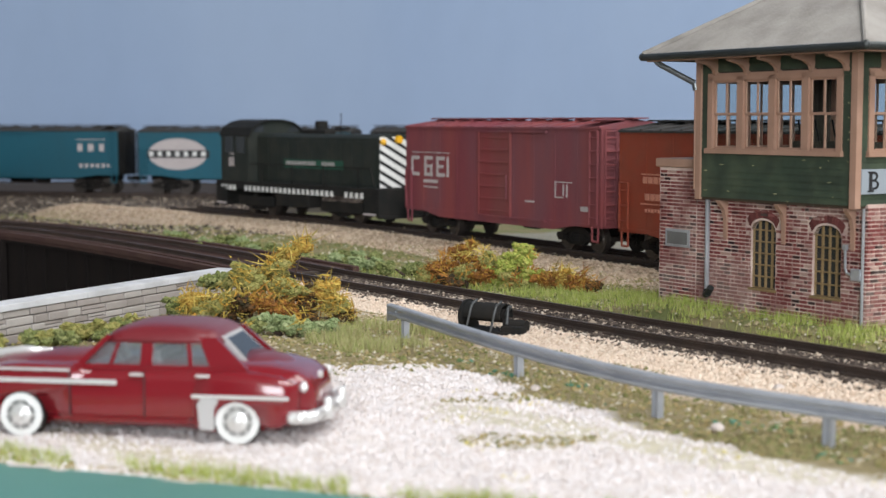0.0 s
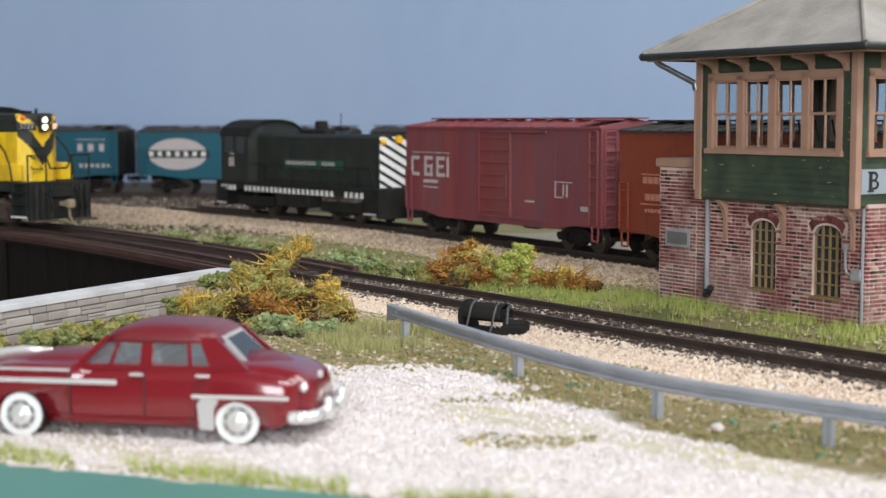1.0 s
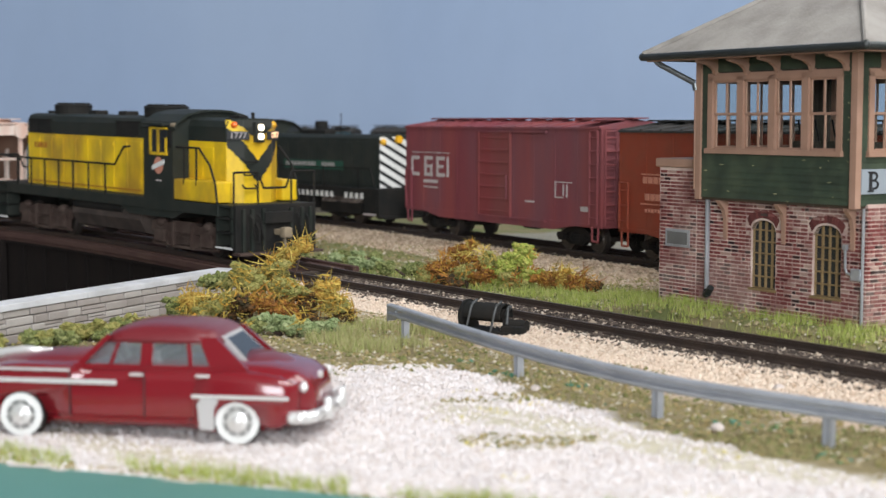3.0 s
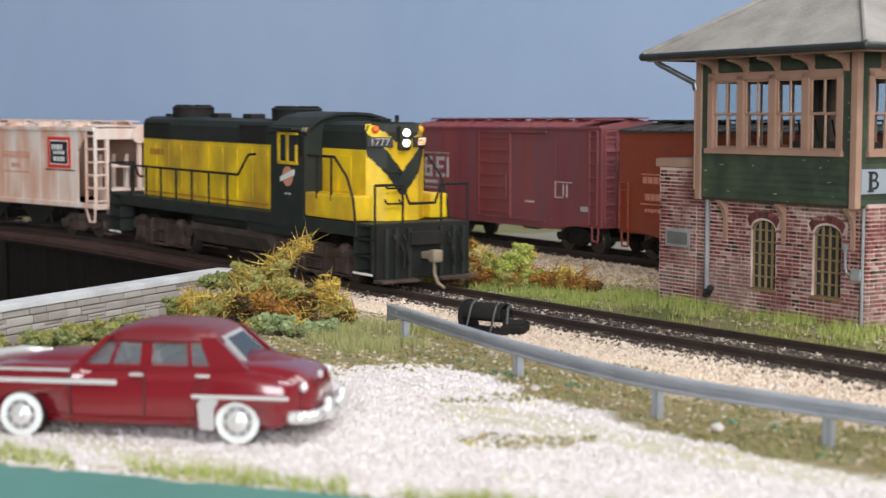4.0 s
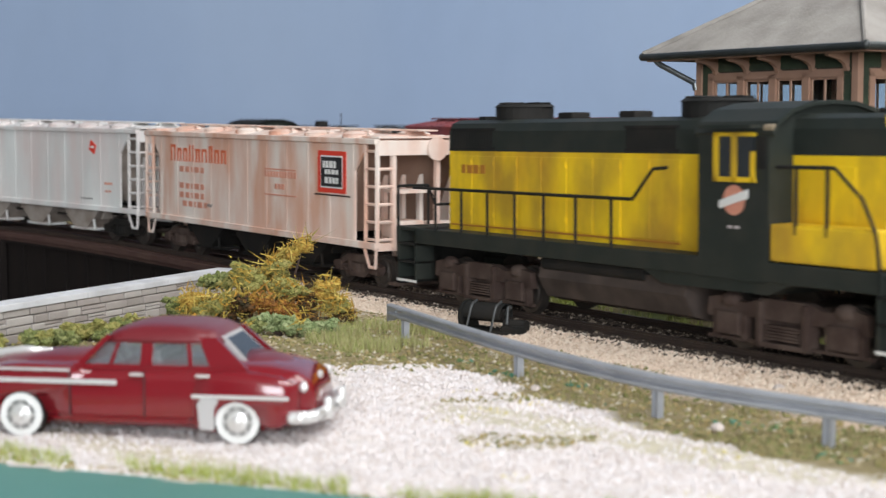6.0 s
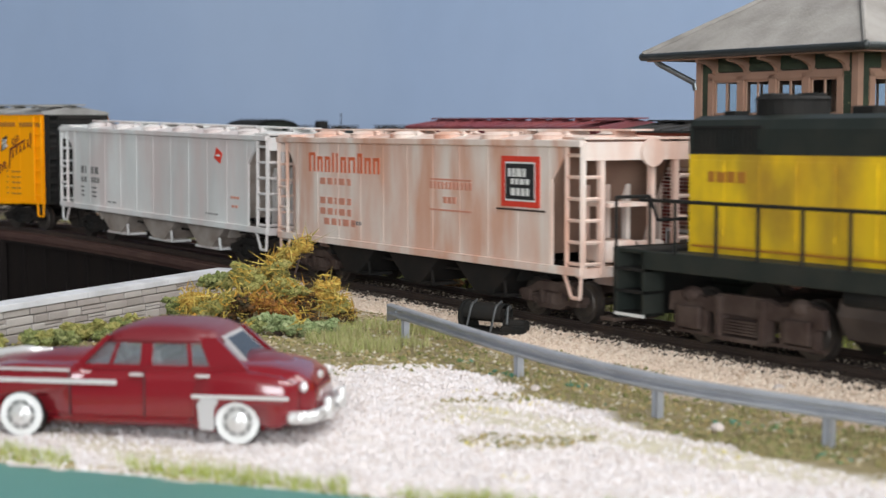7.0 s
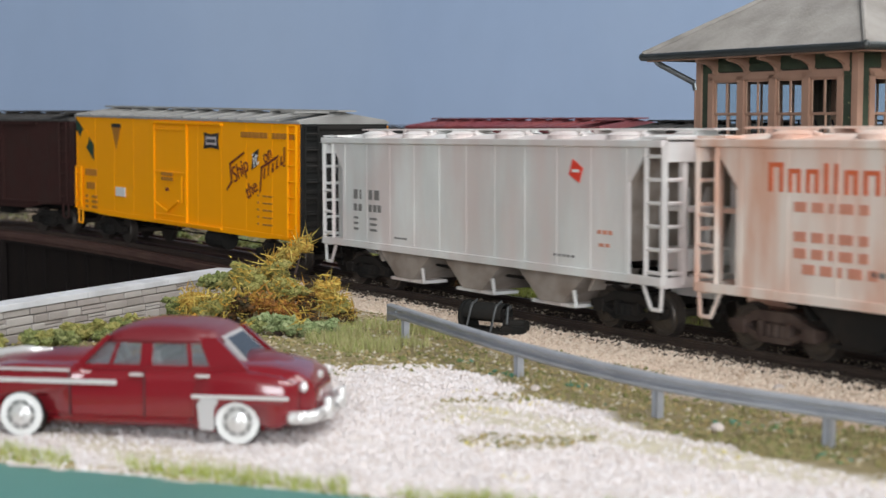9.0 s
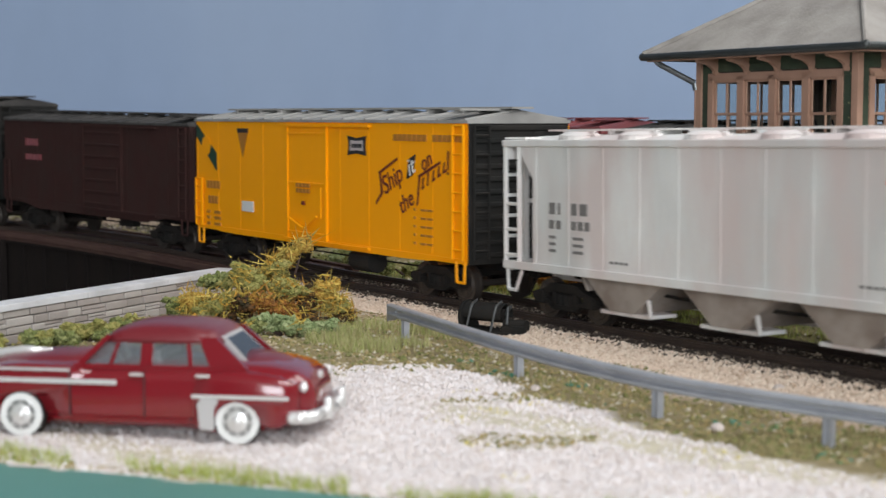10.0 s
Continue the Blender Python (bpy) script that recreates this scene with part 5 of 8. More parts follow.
    bm = prism(bmesh.new(), roof + [(y * 0.97, z - 0.07) for y, z in roof[::-1]], 2.74, 4.74, "x")
    part("cab_roof", bm, DARK_GREEN, t)
    for s in (-1, 1):
        y = s * 1.5
        w = part("cab_window", Box(3.32, 4.28, min(y, y + s * 0.02), max(y, y + s * 0.02), 3.10, 3.90), DARK_PANE, cab)
        bm = bmesh.new()
        for x0, x1, z0, z1 in ((3.28, 3.40, 3.06, 3.92), (3.74, 3.86, 3.06, 3.92), (4.22, 4.30, 3.06, 3.60), (3.28, 4.32, 3.06, 3.15), (3.28, 4.32, 3.86, 3.93)):
            box(bm, x0, x1, min(y, y + s * 0.05), max(y, y + s * 0.05), z0, z1)
        part("window_frame", bm, YELLOW, w, "yellow window frame")
        part("sunshade", Box(3.15, 4.45, min(y, y + s * 0.28), max(y, y + s * 0.28), 4.0, 4.06), DARK_GREEN, cab)
    # round plain emblem crossed by a bar
    bm = rod(bmesh.new(), (3.78, -1.50, 2.74), (3.78, -1.515, 2.74), 0.27, 24)
    e = part("cab_emblem", bm, PALE_RED, cab, "faded red and white round emblem")
    bm = prism(bmesh.new(), [(3.42, 2.58), (4.14, 2.78), (4.14, 2.94), (3.42, 2.72)], -1.535, -1.51, "y")
    part("emblem_bar", bm, WHITE, e)
    bars("cab_marking", cab, FADED_WHITE, -1.502, [(3.62, 3.74, 2.24, 2.29), (3.8, 3.92, 2.24, 2.29)])
    bm = Box(4.36, 4.56, -1.53, -1.5, 3.3, 3.85)
    part("cab_door", bm, BLACK, cab)
    bm = rod(bmesh.new(), (4.5, -1.45, 4.0), (4.72, -1.45, 4.0), 0.07, 10)
    part("cab_lamp", bm, BEIGE, cab)
    # front: rounded nose with chevrons
    def nose_x(y):
        return 7.06 if abs(y) < 0.5 else 7.06 - (abs(y) - 0.5) / 0.42 * 0.36

    def yellow_here(y, z):
        u = abs(y) / 0.92
        band = 2.98 + 1.02 * u < z < 3.58 + 0.70 * u
        return band or z < 2.28 + 1.15 * u

    V, F, picks = [], [], []
    ys = [-0.92 + 1.84 * i / 46 for i in range(47)]
    zs = [1.70 + 2.50 * i / 64 for i in range(65)]
    for z in zs:
        drop = max(z - 3.98, 0) * 0.6
        V += [(nose_x(y) - drop * 0.5, y * (1 - drop * 0.35), z) for y in ys]
    for j in range(64):
        for i in range(46):
            F.append((j * 47 + i, j * 47 + i + 1, (j + 1) * 47 + i + 1, (j + 1) * 47 + i))
            picks.append(0 if yellow_here((ys[i] + ys[i + 1]) / 2, (zs[j] + zs[j + 1]) / 2) else 1)
    k = len(V)
    V += [(6.70, y, z) for z in (1.70, 4.22) for y in (-0.90, 0.90)]
    F += [(46 * 0 + 64 * 47, 64 * 47 + 46, k + 3, k + 2)]
    picks.append(1)
    nose = raw("nose", V, F, YELLOW, short_hood, "rounded nose with yellow and dark chevrons")
    nose.data.materials.append(DARK_GREEN)
    nose.data.polygons.foreach_set("material_index", picks)
    for y in (-0.62, 0.62):
        bd = part("number_board", Box(-0.05, 0.07, -0.34, 0.34, 3.60, 3.86, 0.02), SIGN_BLACK, short_hood, loc=at(6.93, y, 0, 0, 0, -32 if y < 0 else 32))
        lettering("number", "1777", 0.27, FADED_WHITE if y < 0 else LAMP_DIM, bd, at(0.075, 0, 3.73, 90, 0, 90), "white number", wide=0.95)
    bm = Box(6.95, 7.22, -0.17, 0.17, 3.52, 4.15, 0.06)
    hl = part("headlamp_housing", bm, DARK_GREEN, short_hood)
    for z in (3.98, 3.71):
        bm = rod(bmesh.new(), (7.2, 0, z), (7.26, 0, z), 0.10, 18)
        part("headlamp", bm, LAMP_ON, hl, "lit headlamp")
    for y, mm in ((-0.70, LAMP_RED), (0.70, LAMP_AMBER)):
        part("marker_lamp", ball(bmesh.new(), (6.84, y, 4.05), 0.11), mm, short_hood)
    bm = pipe(bmesh.new(), [(6.5, 0.2, 4.24), (6.5, 0.2, 4.42)], 0.06)
    box(bm, 5.9, 6.4, -0.25, 0.1, 4.24, 4.33, 0.03)
    part("horn", bm, BLACK, t)
    for z in (2.15, 2.55, 2.95):
        part("grab_iron", pipe(bmesh.new(), [(7.05, -0.55, z + 0.1), (7.18, -0.55, z), (7.18, -0.1, z), (7.05, -0.1, z + 0.1)], 0.025), BLACK, short_hood)
    for s in (-1, 1):
        y0, y1 = sorted((s * 0.93, s * 1.5))
        part("battery_box", Box(4.66, 7.02, y0, y1, 1.72, 2.37, 0.06), YELLOW, t, "yellow battery box")
    # handrails
    for s in (-1, 1):
        y = s * 1.48
        for x in (-6.2, -5.1, -4.05, -3.0, -1.95, -0.85, 0.3):
            part("stanchion", rod(bmesh.new(), (x, y, 1.66), (x, y, 2.66), 0.035, 6), BLACK, t)
        part("handrail", pipe(bmesh.new(), [(-7.2, y, 2.66), (0.95, y, 2.66), (1.55, y, 3.25), (1.95, y, 3.28)], 0.035), BLACK, t)
        for x in (5.25, 5.95):
            part("stanchion", rod(bmesh.new(), (x, y, 2.2), (x, y, 3.34), 0.035, 6), BLACK, t)
        part("handrail", pipe(bmesh.new(), [(4.8, y, 3.34), (6.1, y, 3.34), (6.7, y, 2.85), (7.0, y, 2.3), (7.1, y, 1.7)], 0.035), BLACK, t)
    for e in (-1, 1):
        x = e * 7.95
        for y in (-1.45, -0.6, 0.6, 1.45):
            part("stanchion", rod(bmesh.new(), (x, y, 1.6), (x, y, 2.68), 0.035, 6), BLACK, t)
        part("handrail", pipe(bmesh.new(), [(x, -1.45, 2.68), (x, -0.6, 2.68), (x, -0.4, 2.2), (x, 0.4, 2.2), (x, 0.6, 2.68), (x, 1.45, 2.68)], 0.035), BLACK, t)
    part("end_platform", Box(6.7, 8.0, -1.45, 1.45, 1.62, 1.70, 0.02), DARK_GREEN, t)
    part("end_platform", Box(-8.0, -6.4, -1.45, 1.45, 1.62, 1.70, 0.02), DARK_GREEN, t)
    TRAIN.append((t, 0.0, 4.725, wheels))


def pink_hopper():
    wheels = []
    t, y = hopper_car("weathered pink covered hopper car with red and black square emblem", PINK, SOOT, wheels)
    y = y - 0.035
    # square emblem in its red frame, its words as bars
    e = part("emblem", Box(3.92, 5.30, y - 0.012, y + 0.02, 2.38, 3.46), SIGN_RED, t, "red square emblem")
    part("emblem_line", Box(4.07, 5.15, y - 0.018, y, 2.50, 3.34), WHITE, e)
    part("emblem_field", Box(4.10, 5.12, y - 0.024, y, 2.54, 3.30), SIGN_BLACK, e)
    bars("emblem_lettering", e, WHITE, y - 0.026, word_bars(4.2, 3.02, [0.1, 0.1, 0.18, 0.1], 0.18) + word_bars(4.3, 2.86, [0.1, 0.12, 0.16, 0.12], 0.12) + word_bars(4.3, 2.62, [0.16, 0.12, 0.12, 0.1], 0.16))
    part("placard_rail", Box(3.75, 5.5, y - 0.02, y, 2.30, 2.34), RUSTY, t)
    # company name: plain letter-sized frames
    bm = bmesh.new()
    x = -4.9
    for w, tall in ((0.34, 1), (0.28, 0.8), (0.28, 0.8), (0.1, 1), (0.1, 1), (0.28, 0.8), (0.34, 0.8), (0.24, 1), (0.3, 0.8), (0.3, 0.8)):
        hh = 0.5 * tall
        box(bm, x, x + 0.09, y - 0.008, y + 0.02, 2.92, 2.92 + hh)
        if w > 0.15:
            box(bm, x + w - 0.09, x + w, y - 0.008, y + 0.02, 2.92, 2.92 + hh * 0.9)
            box(bm, x, x + w, y - 0.0075, y + 0.02, 2.92 + hh - 0.08, 2.92 + hh)
        x += w + 0.12
    part("road_name", bm, FADED_RED, t, "faded red company lettering", kind="stuff")
    bars("car_number", t, PALE_RED, y, [r for i, z in enumerate((2.6, 2.1, 1.82, 1.56)) for r in word_bars(-4.3 + (i == 3) * 0.2, z, [0.28, 0.26, 0.1, 0.3, 0.2], 0.17, 0.12)], "faded red data")
    bars("slogan", t, PALE_RED, y, [(1.05, 2.75, 2.86, 2.9), (1.05, 2.75, 2.16, 2.2)] + word_bars(1.05, 2.66, [0.1] * 11, 0.17, 0.06) + word_bars(1.6, 2.34, [0.14] * 3, 0.15, 0.05))
    bars("data", t, GREY_INK, y, word_bars(-2.6, 1.62, [0.1, 0.12, 0.1], 0.09))
    TRAIN.append((t, -15.78, 5.15, wheels))


def grey_hopper():
    wheels = []
    t, y = hopper_car("dusty light grey covered hopper car with small red emblem", GREY_CAR, HOPPER_DIRT, wheels)
    y = y - 0.035
    e = part("emblem", prism(bmesh.new(), [(3.82, 3.10), (4.16, 2.94), (4.28, 3.24), (3.94, 3.42)], y - 0.012, y + 0.02, "y"), SIGN_RED, t, "small red slanted emblem")
    bars("emblem_lettering", e, WHITE, y - 0.014, [(3.94, 4.16, 3.15, 3.21)])
    rows = word_bars(-5.1, 2.28, [0.2, 0.08], 0.24, 0.1) + word_bars(-4.35, 2.28, [0.18, 0.24], 0.24, 0.1)
    rows += word_bars(-5.1, 1.98, [0.16, 0.16], 0.18, 0.08) + word_bars(-4.35, 1.98, [0.16, 0.16, 0.16], 0.18, 0.06)
    for z in (1.78, 1.64, 1.50):
        rows += word_bars(-5.1, z, [0.22], 0.06) + word_bars(-4.3, z, [0.34], 0.06)
    bars("car_number", t, GREY_INK, y, rows, "grey data lettering")
    bars("data", t, PALE_RED, y, word_bars(4.75, 1.95, [0.12] * 3, 0.08) + word_bars(4.8, 1.7, [0.14] * 2, 0.07))
    bars("lower_data", t, GREY_INK, y, word_bars(3.3, 1.42, [0.1] * 5, 0.05) + word_bars(-3.1, 1.38, [0.1] * 4, 0.05))
    TRAIN.append((t, -30.15, 5.15, wheels))


def yellow_boxcar():
    t, wheels, y = boxcar("clean yellow-orange insulated boxcar with slanted maroon slogan", at(0, 0, 0), 14.2, 0.97, 4.22, CLEAN_YELLOW, ROOF_GREY, end=BLACK, door=(-1.35, 0.75), plug=True)
    y = y - 0.02
    ink = MAROON_INK
    flat = lambda x, z, turn: at(x, y, z, 90, 0, 0) @ pose(0, 0, 0, 0, 0, turn)
    lettering("slogan", "Ship", 0.85, ink, t, flat(3.95, 2.80, 27), "maroon slogan", shear=0.1, wide=0.85)
    lettering("slogan", "on", 0.70, ink, t, flat(5.85, 3.42, 27), "maroon slogan", shear=0.1, wide=0.85)
    lettering("slogan", "the", 0.75, ink, t, flat(4.75, 2.14, 27), "maroon slogan", shear=0.1, wide=0.85)
    # flourishes of the first and last word
    bm = prism(bmesh.new(), [(3.2, 2.95), (4.25, 3.42), (4.25, 3.5), (3.15, 3.02)], y - 0.012, y, "y")
    prism(bm, [(3.2, 2.95), (3.28, 3.0), (3.42, 2.35), (3.0, 1.98), (3.0, 2.08), (3.3, 2.38)], y - 0.012, y, "y")
    part("slogan_flourish", bm, ink, t)
    p = part("slogan_panel", prism(bmesh.new(), [(4.78, 2.85), (5.15, 3.0), (5.28, 3.62), (4.9, 3.46)], y - 0.014, y, "y"), SIGN_BLACK, t)
    lettering("slogan", "it", 0.75, WHITE, p, at(5.03, y - 0.016, 3.22, 90, 0, 0) @ pose(0, 0, 0, 0, 0, 24), "white slogan word", shear=0.2)
    bm = bmesh.new()
    prism(bm, [(5.45, 2.9), (6.6, 3.35), (6.62, 3.45), (5.42, 2.98)], y - 0.012, y, "y")
    prism(bm, [(5.45, 2.95), (5.54, 2.95), (5.42, 2.1), (5.34, 2.05)], y - 0.012, y, "y")
    for i, (w, hh) in enumerate(((0.12, 0.4), (0.07, 0.5), (0.16, 0.36), (0.18, 0.36), (0.2, 0.36))):
        x = 5.62 + i * 0.28
        z = 2.55 + i * 0.13
        prism(bm, [(x, z), (x + 0.07, z + 0.03), (x + 0.12, z + hh), (x + 0.05, z + hh - 0.03)], y - 0.012, y, "y")
        if w > 0.1:
            prism(bm, [(x + 0.06, z + 0.02), (x + w, z + 0.08), (x + w, z + 0.15), (x + 0.06, z + 0.09)], y - 0.0115, y, "y")
    prism(bm, [(6.98, 3.2), (7.04, 3.2), (7.06, 3.75), (6.98, 3.75)], y - 0.012, y, "y")
    box(bm, 6.96, 7.05, y - 0.012, y, 3.05, 3.13)
    part("slogan_name", bm, ink, t, "maroon name as plain strokes")
    about = Matrix.Translation(Vector((3.95, y, 2.78)) * K)
    for o in [o for o in t.children if o.name.startswith("slogan")]:
        o.matrix_basis = about @ Matrix.Diagonal((0.78, 1, 0.78, 1)) @ about.inverted() @ o.matrix_basis
    # shield emblem
    e = part("emblem", prism(bmesh.new(), [(1.85, 3.35), (2.3, 3.40), (2.75, 3.35), (2.70, 3.6), (2.75, 3.84), (2.3, 3.78), (1.85, 3.84), (1.90, 3.6)], y - 0.012, y, "y"), SIGN_BLACK, t, "black shield emblem")
    part("emblem_field", prism(bmesh.new(), [(1.98, 3.46), (2.3, 3.48), (2.62, 3.46), (2.6, 3.73), (2.3, 3.71), (2.0, 3.73)], y - 0.016, y, "y"), FADED_WHITE, e)
    bars("emblem_lettering", e, SIGN_BLACK, y - 0.018, word_bars(2.06, 3.54, [0.1] * 4, 0.1, 0.03))
    # corner herald: dark band with a ring
    e = part("corner_emblem", prism(bmesh.new(), [(-7.05, 3.72), (-7.05, 4.1), (-5.7, 3.25), (-5.7, 2.72)], y - 0.012, y, "y"), INK_GREEN, t, "dark green slanted band")
    part("emblem_ring", rod(bmesh.new(), (-6.38, y - 0.006, 3.45), (-6.38, y - 0.016, 3.45), 0.3, 20), CLEAN_YELLOW, e)
    e = part("wedge_emblem", prism(bmesh.new(), [(-4.35, 3.95), (-3.65, 3.95), (-4.0, 3.15)], y - 0.012, y, "y"), BROWN_INK, t)
    bars("emblem_lettering", e, SIGN_BLACK, y - 0.014, [(-4.32, -3.68, 3.86, 3.98)])
    bars("top_lettering", t, BROWN_INK, y, word_bars(4.0, 3.74, [0.17] * 7, 0.16, 0.04) + word_bars(5.7, 3.74, [0.17] * 6, 0.16, 0.04))
    rows = word_bars(-6.4, 2.2, [0.18] * 4, 0.22) + word_bars(-6.3, 1.75, [0.18] * 3, 0.22)
    for z in (1.45, 1.28, 1.1):
        rows += word_bars(-6.4, z, [0.2], 0.09) + word_bars(-5.9, z, [0.4], 0.09)
    bars("car_number", t, BROWN_INK, y, rows)
    bars("data", t, BROWN_INK, y, [r for z in (2.35, 2.15, 1.95, 1.75, 1.55) for r in word_bars(4.9, z - 0.25, [0.08], 0.06) + word_bars(5.2, z - 0.25, [0.22, 0.22], 0.05)])
    part("route_card", Box(-4.05, -3.35, y - 0.03, y, 1.62, 1.92, 0.01), WHITE, t, "white route card")
    rows = word_bars(-0.75, 2.45, [0.14] * 4, 0.1) + word_bars(-0.75, 2.3, [0.14] * 4, 0.1)
    bars("door_data", t, BROWN_INK, y - 0.07, rows)
    bm = pipe(bmesh.new(), [(-1.1, y - 0.1, 1.6), (-0.3, y - 0.1, 1.35), (0.4, y - 0.1, 1.7)], 0.04)
    part("door_lever", bm, CLEAN_YELLOW, t)
    part("lock_plate", Box(-0.42, -0.3, y - 0.1, y - 0.05, 1.98, 2.08), MAROON_INK, t)
    part("brake_reservoir", rod(bmesh.new(), (1.4, -0.9, 0.65), (2.4, -0.9, 0.65), 0.3, 12), BLACK, t)
    TRAIN.append((t, -45.7, 5.3, wheels))


def brown_boxcars():
    t, wheels, y = boxcar("dark brown weathered boxcar with worn lettering", at(0, 0, 0), 12.5, 1.05, 4.02, BROWN, ROOF_DARK)
    bars("car_number", t, BOX_RED, y - 0.01, word_bars(-4.6, 3.1, [0.2] * 4, 0.25) + word_bars(-4.6, 2.6, [0.2] * 5, 0.2), "worn reddish lettering")
    TRAIN.append((t, -59.85, 4.5, wheels))
    t, wheels, y = boxcar("tall soot-black boxcar with raised roof", at(0, 0, 0), 12.5, 1.05, 4.55, BLACK, ROOF_DARK)
    TRAIN.append((t, -73.3, 4.5, wheels))


yellow_locomotive()
pink_hopper()
grey_hopper()
yellow_boxcar()
brown_boxcars()


# ---- standing cars ----
def standing_cars():
    t, w, y = boxcar("faded oxide-red boxcar with large white initials", on_track(siding_line, 0.0, 4.5), 12.5, 0.86, 3.98, BOX_RED, BOX_RED, door=(-0.9, 1.1))
    y = y - 0.012
    # initials as plain frames
    bm = bmesh.new()
    z0, z1 = 2.16, 2.90
    for x, kind in ((-5.85, "c"), (-4.85, "a"), (-3.95, "e"), (-3.2, "i")):
        box(bm, x, x + 0.13, y - 0.008, y + 0.02, z0 + (0.05 if kind == "c" else 0), z1 - (0.05 if kind == "c" else 0))
        if kind != "i":
            box(bm, x + 0.05, x + 0.6, y - 0.0075, y + 0.02, z1 - 0.13, z1)
            box(bm, x + 0.05, x + 0.6, y - 0.0075, y + 0.02, z0, z0 + 0.13)
        if kind in "ae":
            box(bm, x + 0.05, x + 0.5, y - 0.0075, y + 0.02, 2.48, 2.59)
        if kind == "a":
            box(bm, x + 0.45, x + 0.57, y - 0.008, y + 0.02, z0, 2.6)
    part("initials", bm, FADED_WHITE, t, "large white initials as plain strokes")
    bars("lettering_line", t, FADED_WHITE, y, [(-5.8, -3.0, 3.02, 3.05)] + word_bars(-4.9, 1.92, [0.13] * 6, 0.12) + word_bars(-4.9, 1.74, [0.13] * 6, 0.05), "white lines")
    bars("data", t, FADED_WHITE, y, [(3.75, 4.7, 2.22, 2.25), (3.75, 3.80, 1.72, 2.22), (4.2, 4.26, 1.8, 2.16), (3.75, 4.2, 1.72, 1.76), (4.4, 4.46, 1.76, 2.16)] + word_bars(2.0, 1.5, [0.1] * 4, 0.06) + word_bars(5.2, 1.35, [0.5], 0.15))
    t, w, y = boxcar("orange-red boxcar standing behind the signal tower", on_track(siding_line, 13.5, 4.5), 12.5, 0.84, 3.9, ORANGE_RED, ROOF_DARK, door=(-0.3, 1.9))
    bars("car_number", t, PALE_RED, y - 0.012, [(-5.2, -3.4, 2.6, 2.64)] + word_bars(-5.1, 2.35, [0.2, 0.2, 0.2, 0.2], 0.2) + word_bars(-5.0, 1.85, [0.2] * 4, 0.2) + [(-5.2, -3.4, 1.72, 1.76)] + word_bars(-5.0, 1.5, [0.1] * 5, 0.1), "faded lettering")
    t, w, y = boxcar("teal boxcar with white oval emblem", on_track(rear_line, 4.9, 4.5), 12.5, 1.05, 3.60, TEAL, ROOF_DARK, end=BLACK, door=(0.8, 3.0), group="teal boxcars on the rear track")
    e = part("emblem", rod(bmesh.new(), (0, y - 0.01, 0), (0, y + 0.02, 0), 1.0, 40), FADED_WHITE, t, "white oval emblem")
    e.matrix_basis = at(-3.9, 0, 2.30) @ Matrix.Diagonal((1.76, 1, 0.9, 1))
    bm = Box(-5.8, -2.0, y - 0.02, y + 0.02, 2.08, 2.52)
    b = part("emblem_bar", bm, SIGN_BLACK, t)
    rows = word_bars(-5.6, 2.18, [0.24] * 7, 0.26, 0.28)
    bars("emblem_lettering", b, WHITE, y - 0.028, rows)
    t, w, y = boxcar("teal boxcar with small white lettering", on_track(rear_line, -8.85, 4.5), 12.5, 1.05, 3.64, TEAL, ROOF_DARK, end=BLACK, door=(-3.4, -1.2), group="teal boxcars on the rear track")
    bars("lettering", t, FADED_WHITE, y - 0.012, word_bars(3.8, 2.45, [0.3, 0.34, 0.3], 0.42, 0.34) + word_bars(3.9, 1.5, [0.2] * 6, 0.22, 0.14) + [(3.7, 5.5, 3.1, 3.14)], "faded white lettering")
    t, w, y = boxcar("dark grey boxcar behind the black switcher", on_track(rear_line, 18.6, 4.5), 12.5, 1.05, 3.62, BLACK, ROOF_DARK, end=BLACK)
    t, w, y = boxcar("dark teal boxcar at the rear track's end", on_track(rear_line, -22.8, 4.5), 12.5, 1.05, 3.64, TEAL, ROOF_DARK, end=BLACK)


